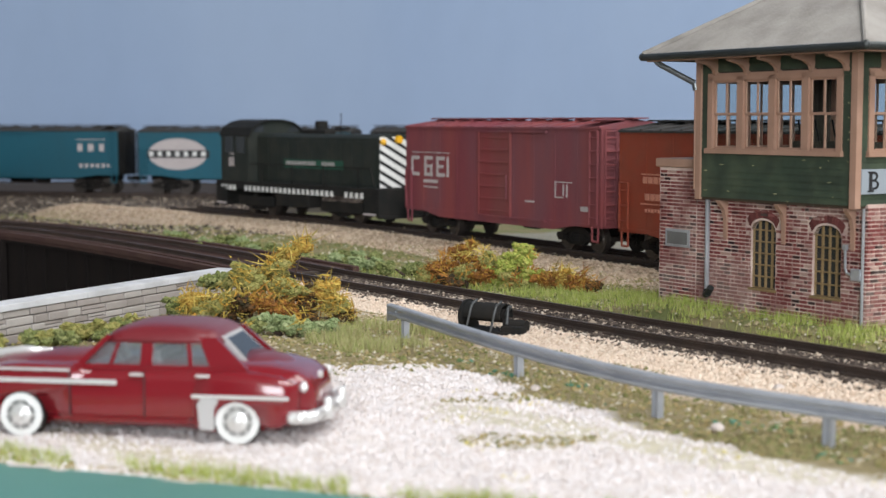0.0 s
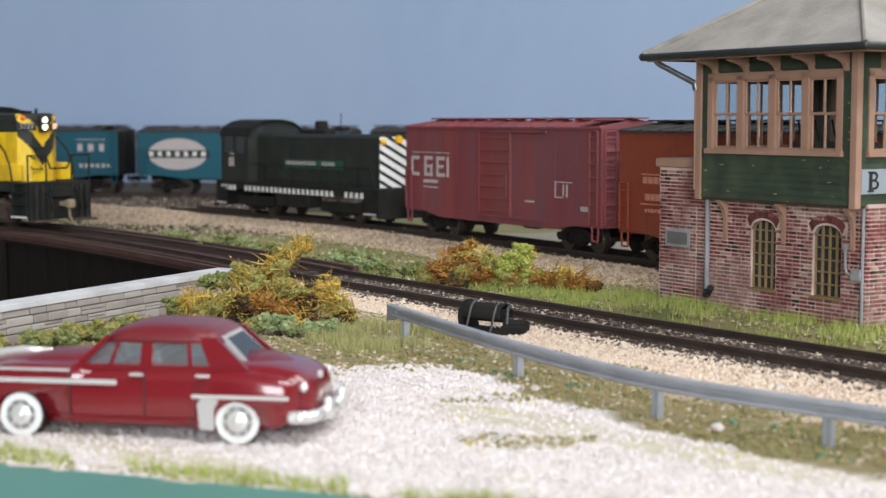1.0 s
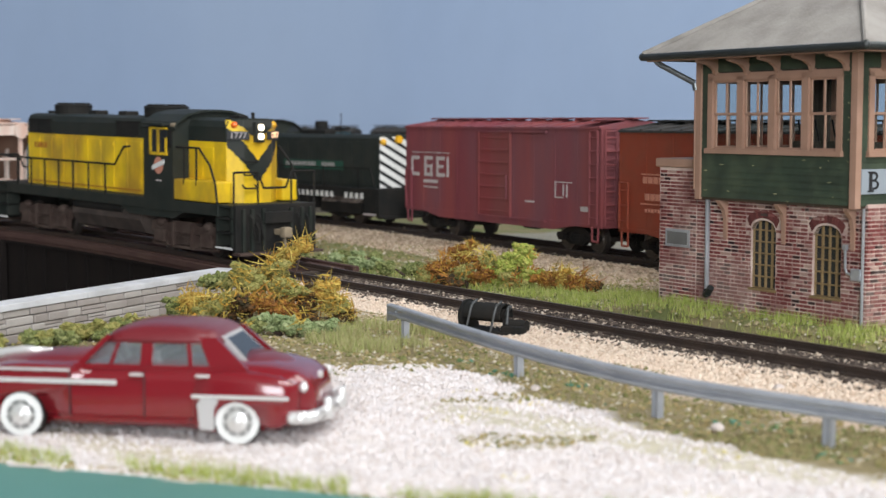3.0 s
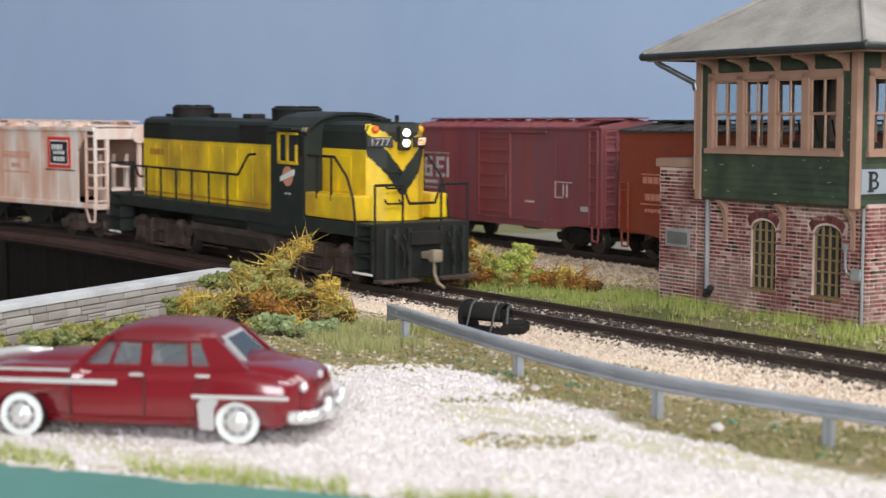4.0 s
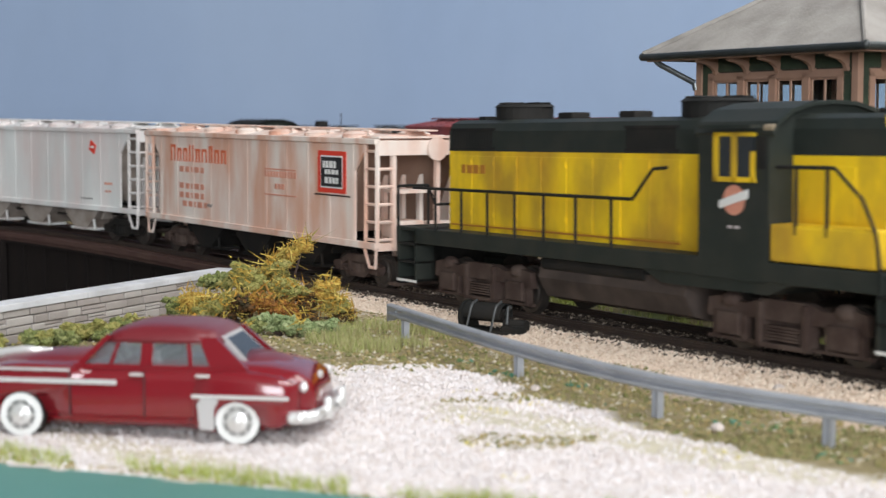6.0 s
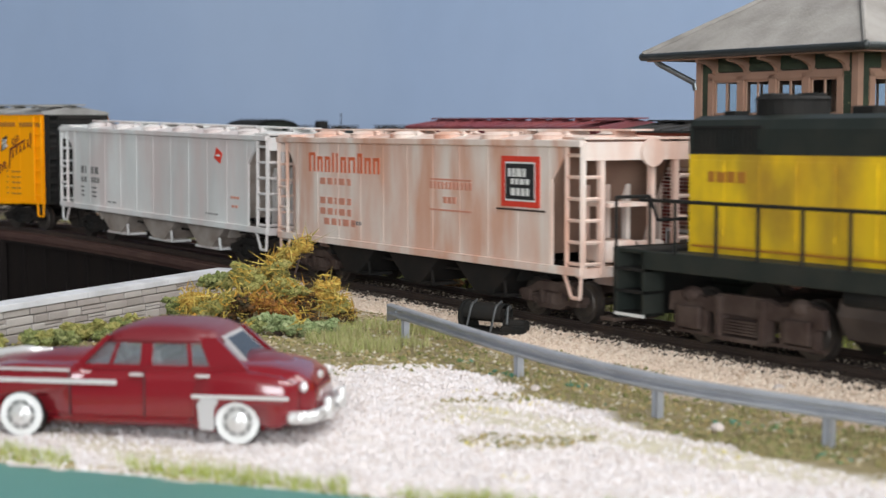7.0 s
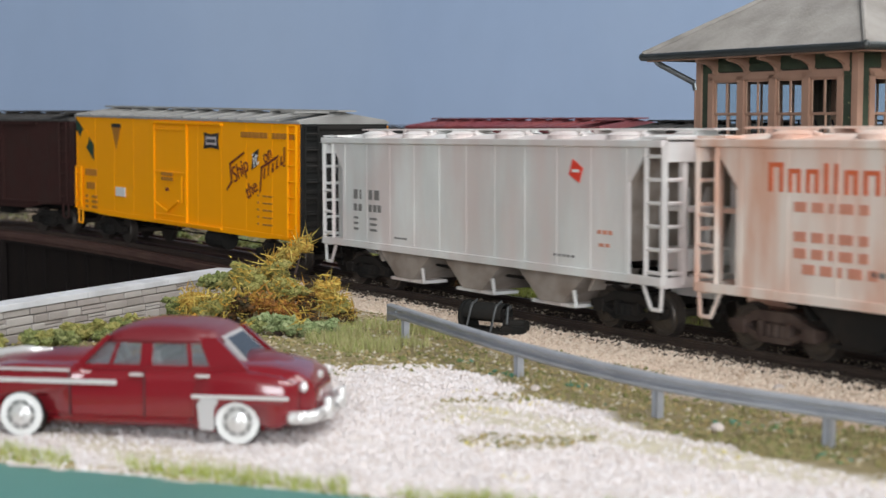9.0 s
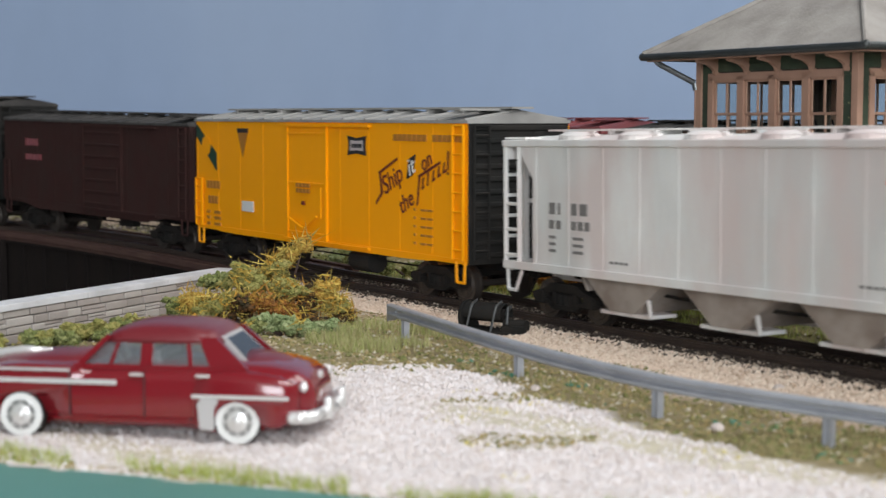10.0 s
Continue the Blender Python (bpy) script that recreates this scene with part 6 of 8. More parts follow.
def black_switcher():
    t = thing("switcher_locomotive", on_track(siding_line, -15.6, 3.4), "black diesel switcher with striped nose and green name panel", "locomotive")
    part("frame", Box(-6.4, 6.4, -1.45, 1.45, 1.12, 1.48, 0.02), BLACK, t)
    for e in (-1, 1):
        bm = Box(min(e * 6.3, e * 6.5), max(e * 6.3, e * 6.5), -1.45, 1.45, 0.35, 1.45)
        box(bm, min(e * 6.4, e * 6.75), max(e * 6.4, e * 6.75), -1.45, 1.45, 0.3, 0.4)
        part("pilot", bm, BLACK, t)
        for s in (-1, 1):
            bm = Box(min(e * 5.5, e * 6.35), max(e * 5.5, e * 6.35), s * 1.45 - 0.03, s * 1.45 + 0.03, 0.4, 1.2)
            for z in (0.45, 0.8):
                box(bm, min(e * 5.5, e * 6.35), max(e * 5.5, e * 6.35), min(s * 1.2, s * 1.5), max(s * 1.2, s * 1.5), z, z + 0.05)
            st = part("step_well", bm, BLACK, t)
            part("step_edge", Box(min(e * 5.5, e * 6.35), max(e * 5.5, e * 6.35), s * 1.5 - 0.02, s * 1.5 + 0.02, 0.42, 0.5), FADED_WHITE, st)
        coupler(t, e * 6.5, e, SOOT)
    hood = part("hood", prism(bmesh.new(), [(-0.95, 1.48), (-0.95, 3.5), (-0.8, 3.64), (0.8, 3.64), (0.95, 3.5), (0.95, 1.48)], -3.6, 5.75, "x"), DARK_GREEN, t)
    for i in range(11):
        x = -3.4 + i * 0.82
        part("hood_door", Box(x, x + 0.76, -0.975, -0.95, 1.6, 3.35, 0.008), DARK_GREEN, hood)
    part("radiator_shutter", Box(5.75, 5.80, -0.9, 0.9, 1.5, 3.55), SIGN_BLACK, hood)
    for i in range(9):
        z = 0.50 + i * 0.40
        band = [(-0.9, z + 0.95), (-0.9, z + 1.19), (0.9, z + 0.24), (0.9, z)]
        for edge, up in ((1.5, True), (3.55, False)):
            cut = []
            for (y0, z0), (y1, z1) in zip(band, band[1:] + band[:1]):
                in0, in1 = (z0 >= edge) == up, (z1 >= edge) == up
                if in0:
                    cut.append((y0, z0))
                if in0 != in1:
                    cut.append((y0 + (y1 - y0) * (edge - z0) / (z1 - z0), edge))
            band = cut
        if len(band) > 2:
            part("nose_stripe", prism(bmesh.new(), band, 5.80, 5.815, "x"), WHITE, hood, "white diagonal stripe")
    part("headlamp", rod(bmesh.new(), (5.8, 0, 3.45), (5.95, 0, 3.45), 0.16, 14), LAMP_AMBER, hood, "amber headlamp")
    part("headlamp", ball(bmesh.new(), (5.85, -0.75, 3.35), 0.14), LAMP_AMBER, hood, "amber marker lamp")
    p = part("name_panel", Box(-1.3, 3.3, -0.992, -0.97, 2.16, 2.54), PLATE_GREEN, hood, "green name panel")
    bars("name_lettering", p, FADED_WHITE, -0.998, word_bars(-1.1, 2.26, [0.1] * 12, 0.2, 0.1) + word_bars(1.75, 2.26, [0.1] * 5, 0.2, 0.1))
    roof = [(-1.48, 3.55), (-1.3, 3.9), (-0.85, 4.16), (-0.3, 4.27), (0.3, 4.27), (0.85, 4.16), (1.3, 3.9), (1.48, 3.55)]
    cab = part("cab", prism(bmesh.new(), [(-1.45, 1.48)] + [(y * 0.98, z - 0.03) for y, z in roof] + [(1.45, 1.48)], -6.0, -3.6, "x"), DARK_GREEN, t)
    part("cab_roof", prism(bmesh.new(), roof + [(y * 0.96, z - 0.06) for y, z in roof[::-1]], -6.15, -3.45, "x"), BLACK, t)
    for x in (-5.6, -4.6):
        part("cab_window", Box(x, x + 0.7, -1.48, -1.44, 2.75, 3.5), DARK_PANE, cab)
    for y in (-1.0, 0.85):
        part("cab_front_window", prism(bmesh.new(), [(y - 0.25, 3.7), (y + 0.4, 3.7), (y + 0.3, 4.02), (y + 0.05, 3.98)], -3.6, -3.575, "x"), DARK_PANE, cab)
    bars("cab_number", cab, FADED_WHITE, -1.455, word_bars(-5.3, 2.15, [0.2, 0.2], 0.4, 0.06) + [(-5.2, -4.8, 2.68, 2.74)])
    part("exhaust_port", rod(bmesh.new(), (0.2, 0, 3.6), (0.2, 0, 4.2), 0.28, 14), BLACK, t)
    part("bell", Box(-0.9, 0.9, -0.3, 0.3, 3.62, 3.82, 0.05), BLACK, t)
    part("aerial", rod(bmesh.new(), (1.4, 0.2, 3.6), (1.4, 0.2, 4.55), 0.02, 5), BLACK, t)
    # white ticks along the sill
    rows = []
    for a, b, n in ((-6.0, -4.6, 4), (-3.9, 3.4, 20), (4.1, 5.6, 4)):
        rows += [(a + (b - a) * i / n, a + (b - a) * i / n + 0.2, 1.07, 1.29) for i in range(n)]
    bars("sill_stripes", t, WHITE, -1.458, rows, "white sill ticks")
    part("battery_box", Box(-1.3, 1.3, -1.42, -0.7, 0.5, 1.15, 0.04), BLACK, t)
    for s in (-1, 1):
        y = s * 1.42
        part("handrail", pipe(bmesh.new(), [(-3.5, y, 2.3), (5.9, y, 2.3), (6.2, y, 1.5)], 0.025), BLACK, t)
        for x in (-2.5, 0, 2.5, 5):
            part("stanchion", rod(bmesh.new(), (x, y, 1.4), (x, y, 2.3), 0.025, 5), BLACK, t)
    w = []
    for x in (-3.4, 3.4):
        truck(t, x, w, "freight", SOOT)
        part("truck_equaliser", Box(x - 1.5, x + 1.5, -1.2, -1.05, 0.4, 0.85, 0.05), BLACK, t)


standing_cars()
black_switcher()


# ---- the signal tower: x runs along its track side from the near corner, +y faces the main track ----
BRICKS = [(0.22, 0.062, 0.058), (0.18, 0.048, 0.046), (0.27, 0.09, 0.08), (0.03, 0.017, 0.017), (0.20, 0.055, 0.05), (0.24, 0.075, 0.068), (0.38, 0.21, 0.18), (0.19, 0.052, 0.048), (0.17, 0.045, 0.043), (0.29, 0.105, 0.09), (0.035, 0.02, 0.02), (0.21, 0.06, 0.055), (0.45, 0.30, 0.25)]
WASH = dict(dirt=(0.60, 0.46, 0.39), dirt_amount=0.42, dirt2=(0.17, 0.042, 0.04), dirt2_amount=0.6, scale=1.5, fixed=True)
BRICK = pick("mottled_red_brick", BRICKS, by="object", **WASH)
BRICK_ROW = pick("mottled_red_brick_rows", BRICKS, **WASH)
ARCH = mat("dark_red_arch_brick", (0.17, 0.055, 0.050), 0.9, vary=0.4, island=0.3)
BRICK_BED = mat("mortar_pink_grey", (0.74, 0.60, 0.52), 0.95, vary=0.3, scale=1.5, dirt2=(0.26, 0.10, 0.09), dirt2_amount=0.7, fixed=True)
SIDING = mat("green_clapboard", (0.040, 0.062, 0.038), 0.55, vary=0.35, scale=2.2, dirt=(0.085, 0.105, 0.06), dirt_amount=0.6, dirt2=(0.025, 0.035, 0.024), dirt2_amount=0.6)
TRIM = mat("tan_trim_paint", (0.42, 0.25, 0.178), 0.65, vary=0.18, scale=2, dirt=(0.27, 0.15, 0.09))
LATTICE = mat("ochre_window_bars", (0.26, 0.175, 0.08), 0.7, vary=0.2)
SHINGLE = mat("grey_roof_felt", (0.33, 0.305, 0.275), 0.95, vary=0.3, scale=1.6, dirt=(0.21, 0.19, 0.17), dirt_amount=0.7, grain=14, bump=0.6, dirt2=(0.42, 0.39, 0.36), dirt2_amount=0.5)
GUTTER = mat("dark_gutter_metal", (0.035, 0.04, 0.04), 0.4, metal=0.4, dirt=(0.08, 0.085, 0.08))
PIPE = mat("galvanised_pipe", (0.55, 0.57, 0.60), 0.3, metal=0.6, dirt=(0.28, 0.28, 0.29))
SPOUT = mat("dark_downspout_metal", (0.13, 0.14, 0.14), 0.28, metal=0.6, dirt=(0.25, 0.26, 0.26))
BOARD = mat("white_sign_board", (0.31, 0.345, 0.38), 0.6, vary=0.12, scale=2)
CHIP = mat("bare_chipped_wood", (0.42, 0.40, 0.22), 0.8)
# one dark brown for inner walls, ceiling, lever frame and soffit
DARK_BROWN = mat("plain_dark_brown", (0.10, 0.085, 0.065), 0.9)
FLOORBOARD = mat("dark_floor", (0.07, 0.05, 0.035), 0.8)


def tower():
    t = thing("signal_tower", at(TOWER_X, TOWER_Y, -0.02, 0, 0, TOWER_TURN), "two-storey signal tower, brick below and green clapboard above", "building")
    t.scale = (TOWER_SIZE,) * 3
    DEPTH = 3.3
    wins = ((0.73, 1.58, 0.66, 2.00), (2.73, 3.55, 0.66, 2.00))
    rise = 0.24

    # brick storey: core walls with openings
    def wall_with_openings(name, x0, x1, z0, z1, holes, y0, y1):
        bm = bmesh.new()
        x = x0
        for a, b, c, d in holes:
            box(bm, x, a, y0, y1, z0, z1)
            box(bm, a, b, y0, y1, z0, c)
            box(bm, a, b, y0, y1, d + rise, z1)
            for i in range(12):
                u0, u1 = -1 + i / 6, -1 + (i + 1) / 6
                s0, s1 = rise * math.sqrt(1 - u0 * u0), rise * math.sqrt(max(0, 1 - u1 * u1))
                m, h = (a + b) / 2, (b - a) / 2
                prism(bm, [(m + u0 * h, d + s0), (m + u1 * h, d + s1), (m + u1 * h, d + rise + 0.001), (m + u0 * h, d + rise + 0.001)], y0, y1, "y")
            x = b
        box(bm, x, x1, y0, y1, z0, z1)
        return part(name, bm, BRICK_BED, t)

    front = wall_with_openings("brick_wall", 0.0, 5.45, -0.3, 2.75, wins, -0.28, 0.0)
    side = part("brick_wall", Box(0.0, 0.28, -DEPTH, -0.28, -0.3, 2.75), BRICK_BED, t)
    part("brick_wall", Box(5.17, 5.45, -DEPTH, -0.28, -0.3, 2.75), BRICK_BED, t)
    part("brick_wall", Box(0.28, 5.17, -DEPTH, -DEPTH + 0.28, -0.3, 2.75), BRICK_BED, t)
    pier = part("chimney_pier", Box(5.47, 6.84, -1.4, 0.0, -0.3, 3.38), BRICK_BED, t)
    part("pier_cap", Box(5.38, 6.93, -1.5, 0.09, 3.38, 3.60, 0.04), TRIM, t, "tan stone pier cap")
    r = random.Random(11)
    H, Wd = 0.090, 0.245
    stretcher = Box(0, Wd - 0.034, 0, 0.03, 0, H - 0.029, 0.004)
    half = Box(0, Wd / 2 - 0.034, 0, 0.03, 0, H - 0.029, 0.004)
    data = {}
    count = [0]
    rest = bmesh.new()

    def lay(parent, x0, x1, z0, z1, holes, placed, single):
        row = 0
        z = z0
        while z + H * 0.8 < z1:
            x = x0 - (row % 2) * Wd / 2
            while x < x1 - 0.03:
                short = r.random() < 0.3
                w = Wd / 2 if short else Wd
                a, b = max(x, x0), min(x + w, x1)
                hit = [h for h in holes if a < h[1] and b > h[0] and z < h[3] and z + H > h[2]]
                if hit:
                    h = hit[0]
                    if a < h[0]:
                        b = min(b, h[0])
                    elif b > h[1]:
                        a = max(a, h[1])
                    else:
                        a = b
                full = abs((b - a) - w) < 1e-4
                if b - a > 0.05:
                    proud = r.uniform(-0.012, 0.006)
                    if full and single and count[0] < 290 and z > 0.1:
                        key = "h" if short else "s"
                        if key not in data:
                            data[key] = part("brick", half if short else stretcher, BRICK, parent, loc=placed(a, z, proud))
                        else:
                            o = new("brick", data[key].data)
                            o.parent, o.matrix_basis = parent, placed(a, z, proud)
                        count[0] += 1
                    else:
                        m = placed(a, z, proud)
                        m = Matrix.Translation(m.translation / K) @ m.to_3x3().to_4x4()
                        q = box(bmesh.new(), 0, b - a - 0.034, 0, 0.03, 0, H - 0.029)
                        q.transform(m)
                        vs = [rest.verts.new(v.co) for v in q.verts]
                        q.verts.index_update()
                        for f in q.faces:
                            rest.faces.new([vs[v.index] for v in f.verts])
                        q.free()
                x += w
            z += H
            row += 1

    arch = [(a - 0.16, b + 0.16, d - 0.02, d + 0.34) for a, b, c, d in wins]
    holes = list(wins) + arch
    lay(front, 0.0, 2.75, 0.0, 2.74, holes, lambda x, z, p: at(x, -0.006 + p, z), True)
    lay(front, 2.75, 5.45, 0.0, 2.74, holes, lambda x, z, p: at(x, -0.006 + p, z), False)
    lay(pier, 5.47, 6.84, 0.0, 3.38, [], lambda x, z, p: at(x, -0.006 + p, z), False)
    lay(side, 0.0, DEPTH, 0.0, 2.74, [], lambda x, z, p: at(0.006 - p, -x, z, 0, 0, -90) @ pose(0, 0, 0, 0, 0, 0) @ Matrix.Translation((0, -0.03 * K, 0)), False)
    part("bricks", rest, BRICK_ROW, t, kind="stuff")
    # arched windows
    for a, b, c, d in wins:
        mid = (a + b) / 2
        R = (b - a) / 2
        w = part("arched_window", Box(a, b, -0.16, -0.13, c, d + rise), DARK_PANE, t)
        for i in range(5):
            x = a + (b - a) * i / 4
            part("window_bar", Box(x - 0.016, x + 0.016, -0.13, -0.07, c, d + rise * math.sqrt(max(0, 1 - ((x - mid) / R) ** 2))), LATTICE, w, "ochre window bar")
        for i in range(6):
            z = c + (d - c + 0.06) * i / 5.2
            part("window_bar", Box(a, b, -0.125, -0.075, z - 0.015, z + 0.015), LATTICE, w, "ochre window bar")
        bm = bmesh.new()
        for i in range(12):
            u0, u1 = -1 + i / 6, -1 + (i + 1) / 6
            z0, z1 = d + rise * math.sqrt(max(0, 1 - u0 * u0)), d + rise * math.sqrt(max(0, 1 - u1 * u1))
            prism(bm, [(mid + u0 * R, z0), (mid + u1 * R, z1), (mid + u1 * R, z1 + 0.05), (mid + u0 * R, z0 + 0.05)], -0.11, -0.02, "y")
        part("window_head", bm, LATTICE, w)
        bm = bmesh.new()
        for i in range(12):
            u0, u1 = -1 + (i + 0.06) / 6, -1 + (i + 0.94) / 6
            z0, z1 = d + 0.05 + rise * math.sqrt(max(0, 1 - u0 * u0)), d + 0.05 + rise * math.sqrt(max(0, 1 - u1 * u1))
            prism(bm, [(mid + u0 * R * 1.05, z0), (mid + u1 * R * 1.05, z1), (mid + u1 * R * 1.28, z1 + 0.17), (mid + u0 * R * 1.28, z0 + 0.17)], -0.25, 0.02, "y")
        part("brick_arch", bm, ARCH, w)
        part("window_sill", Box(a - 0.04, b + 0.04, -0.12, 0.04, c - 0.06, c, 0.01), LATTICE, w)
    # corbels under the overhang
    for x in (0.37, 2.45, 4.38):
        bm = prism(bmesh.new(), [(0.0, 1.74), (0.05, 1.74), (0.07, 2.2), (0.12, 2.42), (0.28, 2.6), (0.30, 2.72), (0.0, 2.72)], x - 0.06, x + 0.06, "x")
        part("corbel", bm, TRIM, t, "tan curved bracket")

    # upper storey
    X0, X1, Y0, Y1, Z0, Z1 = 0.07, 5.05, -DEPTH - 0.3, 0.30, 2.72, 5.98
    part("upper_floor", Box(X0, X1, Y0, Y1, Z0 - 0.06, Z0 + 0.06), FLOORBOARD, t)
    part("upper_ceiling", Box(X0, X1, Y0, Y1, Z1 - 0.06, Z1), DARK_BROWN, t)

    def storey_side(m, L, bays, inside):
        """One clapboarded side in its own plane: u along it, +y outwards."""
        a, b = bays[0], bays[1]
        n = bays[2]
        zs, zt = 3.83, 5.56
        bm = Box(0, L, -0.14, -0.02, Z0, zs)
        box(bm, 0, L, -0.14, -0.02, zt, Z1)
        box(bm, 0, a, -0.14, -0.02, zs, zt)
        box(bm, b, L, -0.14, -0.02, zs, zt)
        bm.transform(m)
        wall = part("upper_wall", bm, DARK_BROWN, t)

        def board(u0, u1, z):
            q = prism(bmesh.new(), [(-0.02, z), (0.034, z), (0.012, z + 0.157), (-0.02, z + 0.157)], u0, u1, "x")
            q.transform(m)
            part("clapboard", q, SIDING, wall)

        z = Z0
        while z < Z1 - 0.05:
            if z + 0.16 < zs or z > zt - 0.02:
                board(0.0, L, z)
            else:
                board(0.0, a, z)
                board(b, L, z)
            z += 0.155
        # window band
        band = bmesh.new()
        box(band, a - 0.06, b + 0.06, -0.06, 0.06, zt - 0.10, zt + 0.07)
        box(band, a - 0.10, b + 0.10, -0.06, 0.12, zs - 0.07, zs + 0.05)
        w = (b - a) / n
        for i in range(n + 1):
            x = a + w * i
            k = 0.10
            box(band, max(x - k, a - 0.06), min(x + k, b + 0.06), -0.06, 0.06, zs, zt)
        band.transform(m)
        fr = part("window_frame", band, TRIM, wall, "tan window surround")
        for i in range(n):
            u0, u1 = a + w * i + 0.10, a + w * (i + 1) - 0.10
            zm = 4.70
            for z0, z1, y in ((zs + 0.05, zm, -0.05), (zm - 0.04, zt - 0.10, -0.02)):
                q = bmesh.new()
                for c in ((u0, u0 + 0.05, z0, z1), (u1 - 0.05, u1, z0, z1), (u0, u1, z0, z0 + 0.05), (u0, u1, z1 - 0.05, z1), ((u0 + u1) / 2 - 0.018, (u0 + u1) / 2 + 0.018, z0, z1)):
                    box(q, c[0], c[1], y - 0.03, y + 0.02, c[2], c[3])
                q.transform(m)
                part("sash", q, TRIM, fr)
                q = Box(u0 + 0.03, u1 - 0.03, y - 0.012, y - 0.006, z0 + 0.03, z1 - 0.03)
                q.transform(m)
                pane = part("pane", q, GLASS, fr)
                pane.visible_shadow = False

    F = Matrix.Translation((X0, Y1, 0))
    storey_side(F, X1 - X0, (0.45, 4.58, 4), True)
    storey_side(Matrix.Translation((X0, Y0, 0)) @ Matrix.Rotation(radians(90), 4, "Z"), Y1 - Y0, (0.35, Y1 - Y0 - 0.35, 3), True)
    storey_side(Matrix.Translation((X1, Y1, 0)) @ Matrix.Rotation(radians(-90), 4, "Z"), Y1 - Y0, (0.35, Y1 - Y0 - 0.35, 3), True)
    storey_side(Matrix.Translation((X1, Y0, 0)) @ Matrix.Rotation(radians(180), 4, "Z"), X1 - X0, (0.5, 4.4, 4), True)
    for x, y in ((X0 - 0.06, Y1), (X1 - 0.12, Y1), (X0 - 0.06, Y0 - 0.1), (X1 - 0.12, Y0 - 0.1)):
        part("corner_post", Box(x, x + 0.18, y - 0.09, y + 0.08, Z0 - 0.06, Z1, 0.01), TRIM, t, "tan corner post")
    r = random.Random(5)
    for k in range(26):
        x = r.uniform(0.2, 4.9) if k < 12 else r.uniform(0.16, 0.3)
        z = Z0 + 0.155 * r.randint(0, 6 if k < 12 else 18) + 0.004
        part("paint_chip", Box(x, x + r.uniform(0.03, 0.13 if k < 12 else 0.05), Y1 + 0.02, Y1 + 0.037, z, z + r.uniform(0.01, 0.022)), CHIP, t)
    # instrument shelf and stove pipe seen through the windows
    part("lever_frame", Box(1.2, 3.8, -1.9, -1.5, Z0 + 0.06, 4.05, 0.04), DARK_BROWN, t)
    for i in range(9):
        part("lever", rod(bmesh.new(), (1.4 + i * 0.27, -1.6, 4.0), (1.4 + i * 0.27, -1.45, 4.55), 0.025, 6), BLACK, t)

    # roof: four hipped slabs
    EX0, EX1, EY0, EY1, EZ, slope = -0.95, 6.10, Y0 - 0.9, 1.20, 6.10, 0.63
    hd = (EY1 - EY0) / 2
    ridge = EZ + hd * slope
    rx0, rx1, ry = EX0 + hd, EX1 - hd, (EY0 + EY1) / 2
    if rx0 > rx1:
        rx0 = rx1 = (EX0 + EX1) / 2
    A, B, C, D = (EX0, EY0), (EX1, EY0), (EX1, EY1), (EX0, EY1)
    faces = {"front": (C, D, (rx0, ry), (rx1, ry)), "near": (D, A, (rx0, ry), None), "back": (A, B, (rx1, ry), (rx0, ry)), "far": (B, C, (rx1, ry), None)}
    for key, (p, q, u, v) in faces.items():
        top = [(*p, EZ), (*q, EZ), (*u, ridge)] + ([(*v, ridge)] if v else [])
        bm = bmesh.new()
        a = [bm.verts.new(c) for c in top]
        b = [bm.verts.new((c[0], c[1], c[2] - 0.08)) for c in top]
        bm.faces.new(a)
        bm.faces.new(b[::-1])
        for i in range(len(a)):
            bm.faces.new((a[i], b[i], b[(i + 1) % len(a)], a[(i + 1) % len(a)]))
        bmesh.ops.recalc_face_normals(bm, faces=bm.faces[:])
        part("roof_slope", bm, SHINGLE, t, "grey felted roof slope")
    for p, q in ((A, (rx0, ry)), (D, (rx0, ry)), (B, (rx1, ry)), (C, (rx1, ry))):
        part("hip_cap", rod(bmesh.new(), (*p, EZ + 0.02), (*q, ridge + 0.02), 0.06, 6), SHINGLE, t)
    part("soffit", Box(EX0 + 0.12, EX1 - 0.12, EY0 + 0.12, EY1 - 0.12, EZ - 0.14, EZ - 0.08), DARK_BROWN, t)
    bm = Box(EX0 + 0.06, EX1 - 0.06, EY1 - 0.16, EY1 - 0.08, EZ - 0.17, EZ - 0.05)
    box(bm, EX0 + 0.06, EX0 + 0.14, EY0 + 0.1, EY1 - 0.1, EZ - 0.17, EZ - 0.05)
    part("eaves_board", bm, TRIM, t)
    for p, q in ((C, D), (D, A), (B, C)):
        bm = rod(bmesh.new(), (*p, EZ - 0.06), (*q, EZ - 0.06), 0.085, 10)
        ball(bm, (*q, EZ - 0.05), 0.1)
        part("gutter", bm, GUTTER, t, "dark half-round gutter")
    for x in (0.35, 1.35, 2.4, 3.4, 4.45):
        bm = prism(bmesh.new(), [(0.28, EZ - 0.14), (0.95, EZ - 0.14), (0.95, EZ - 0.22), (0.62, EZ - 0.28), (0.45, EZ - 0.38), (0.38, EZ - 0.52), (0.28, EZ - 0.52)], x - 0.05, x + 0.05, "x")
        part("rafter_bracket", bm, TRIM, t, "tan eaves bracket")
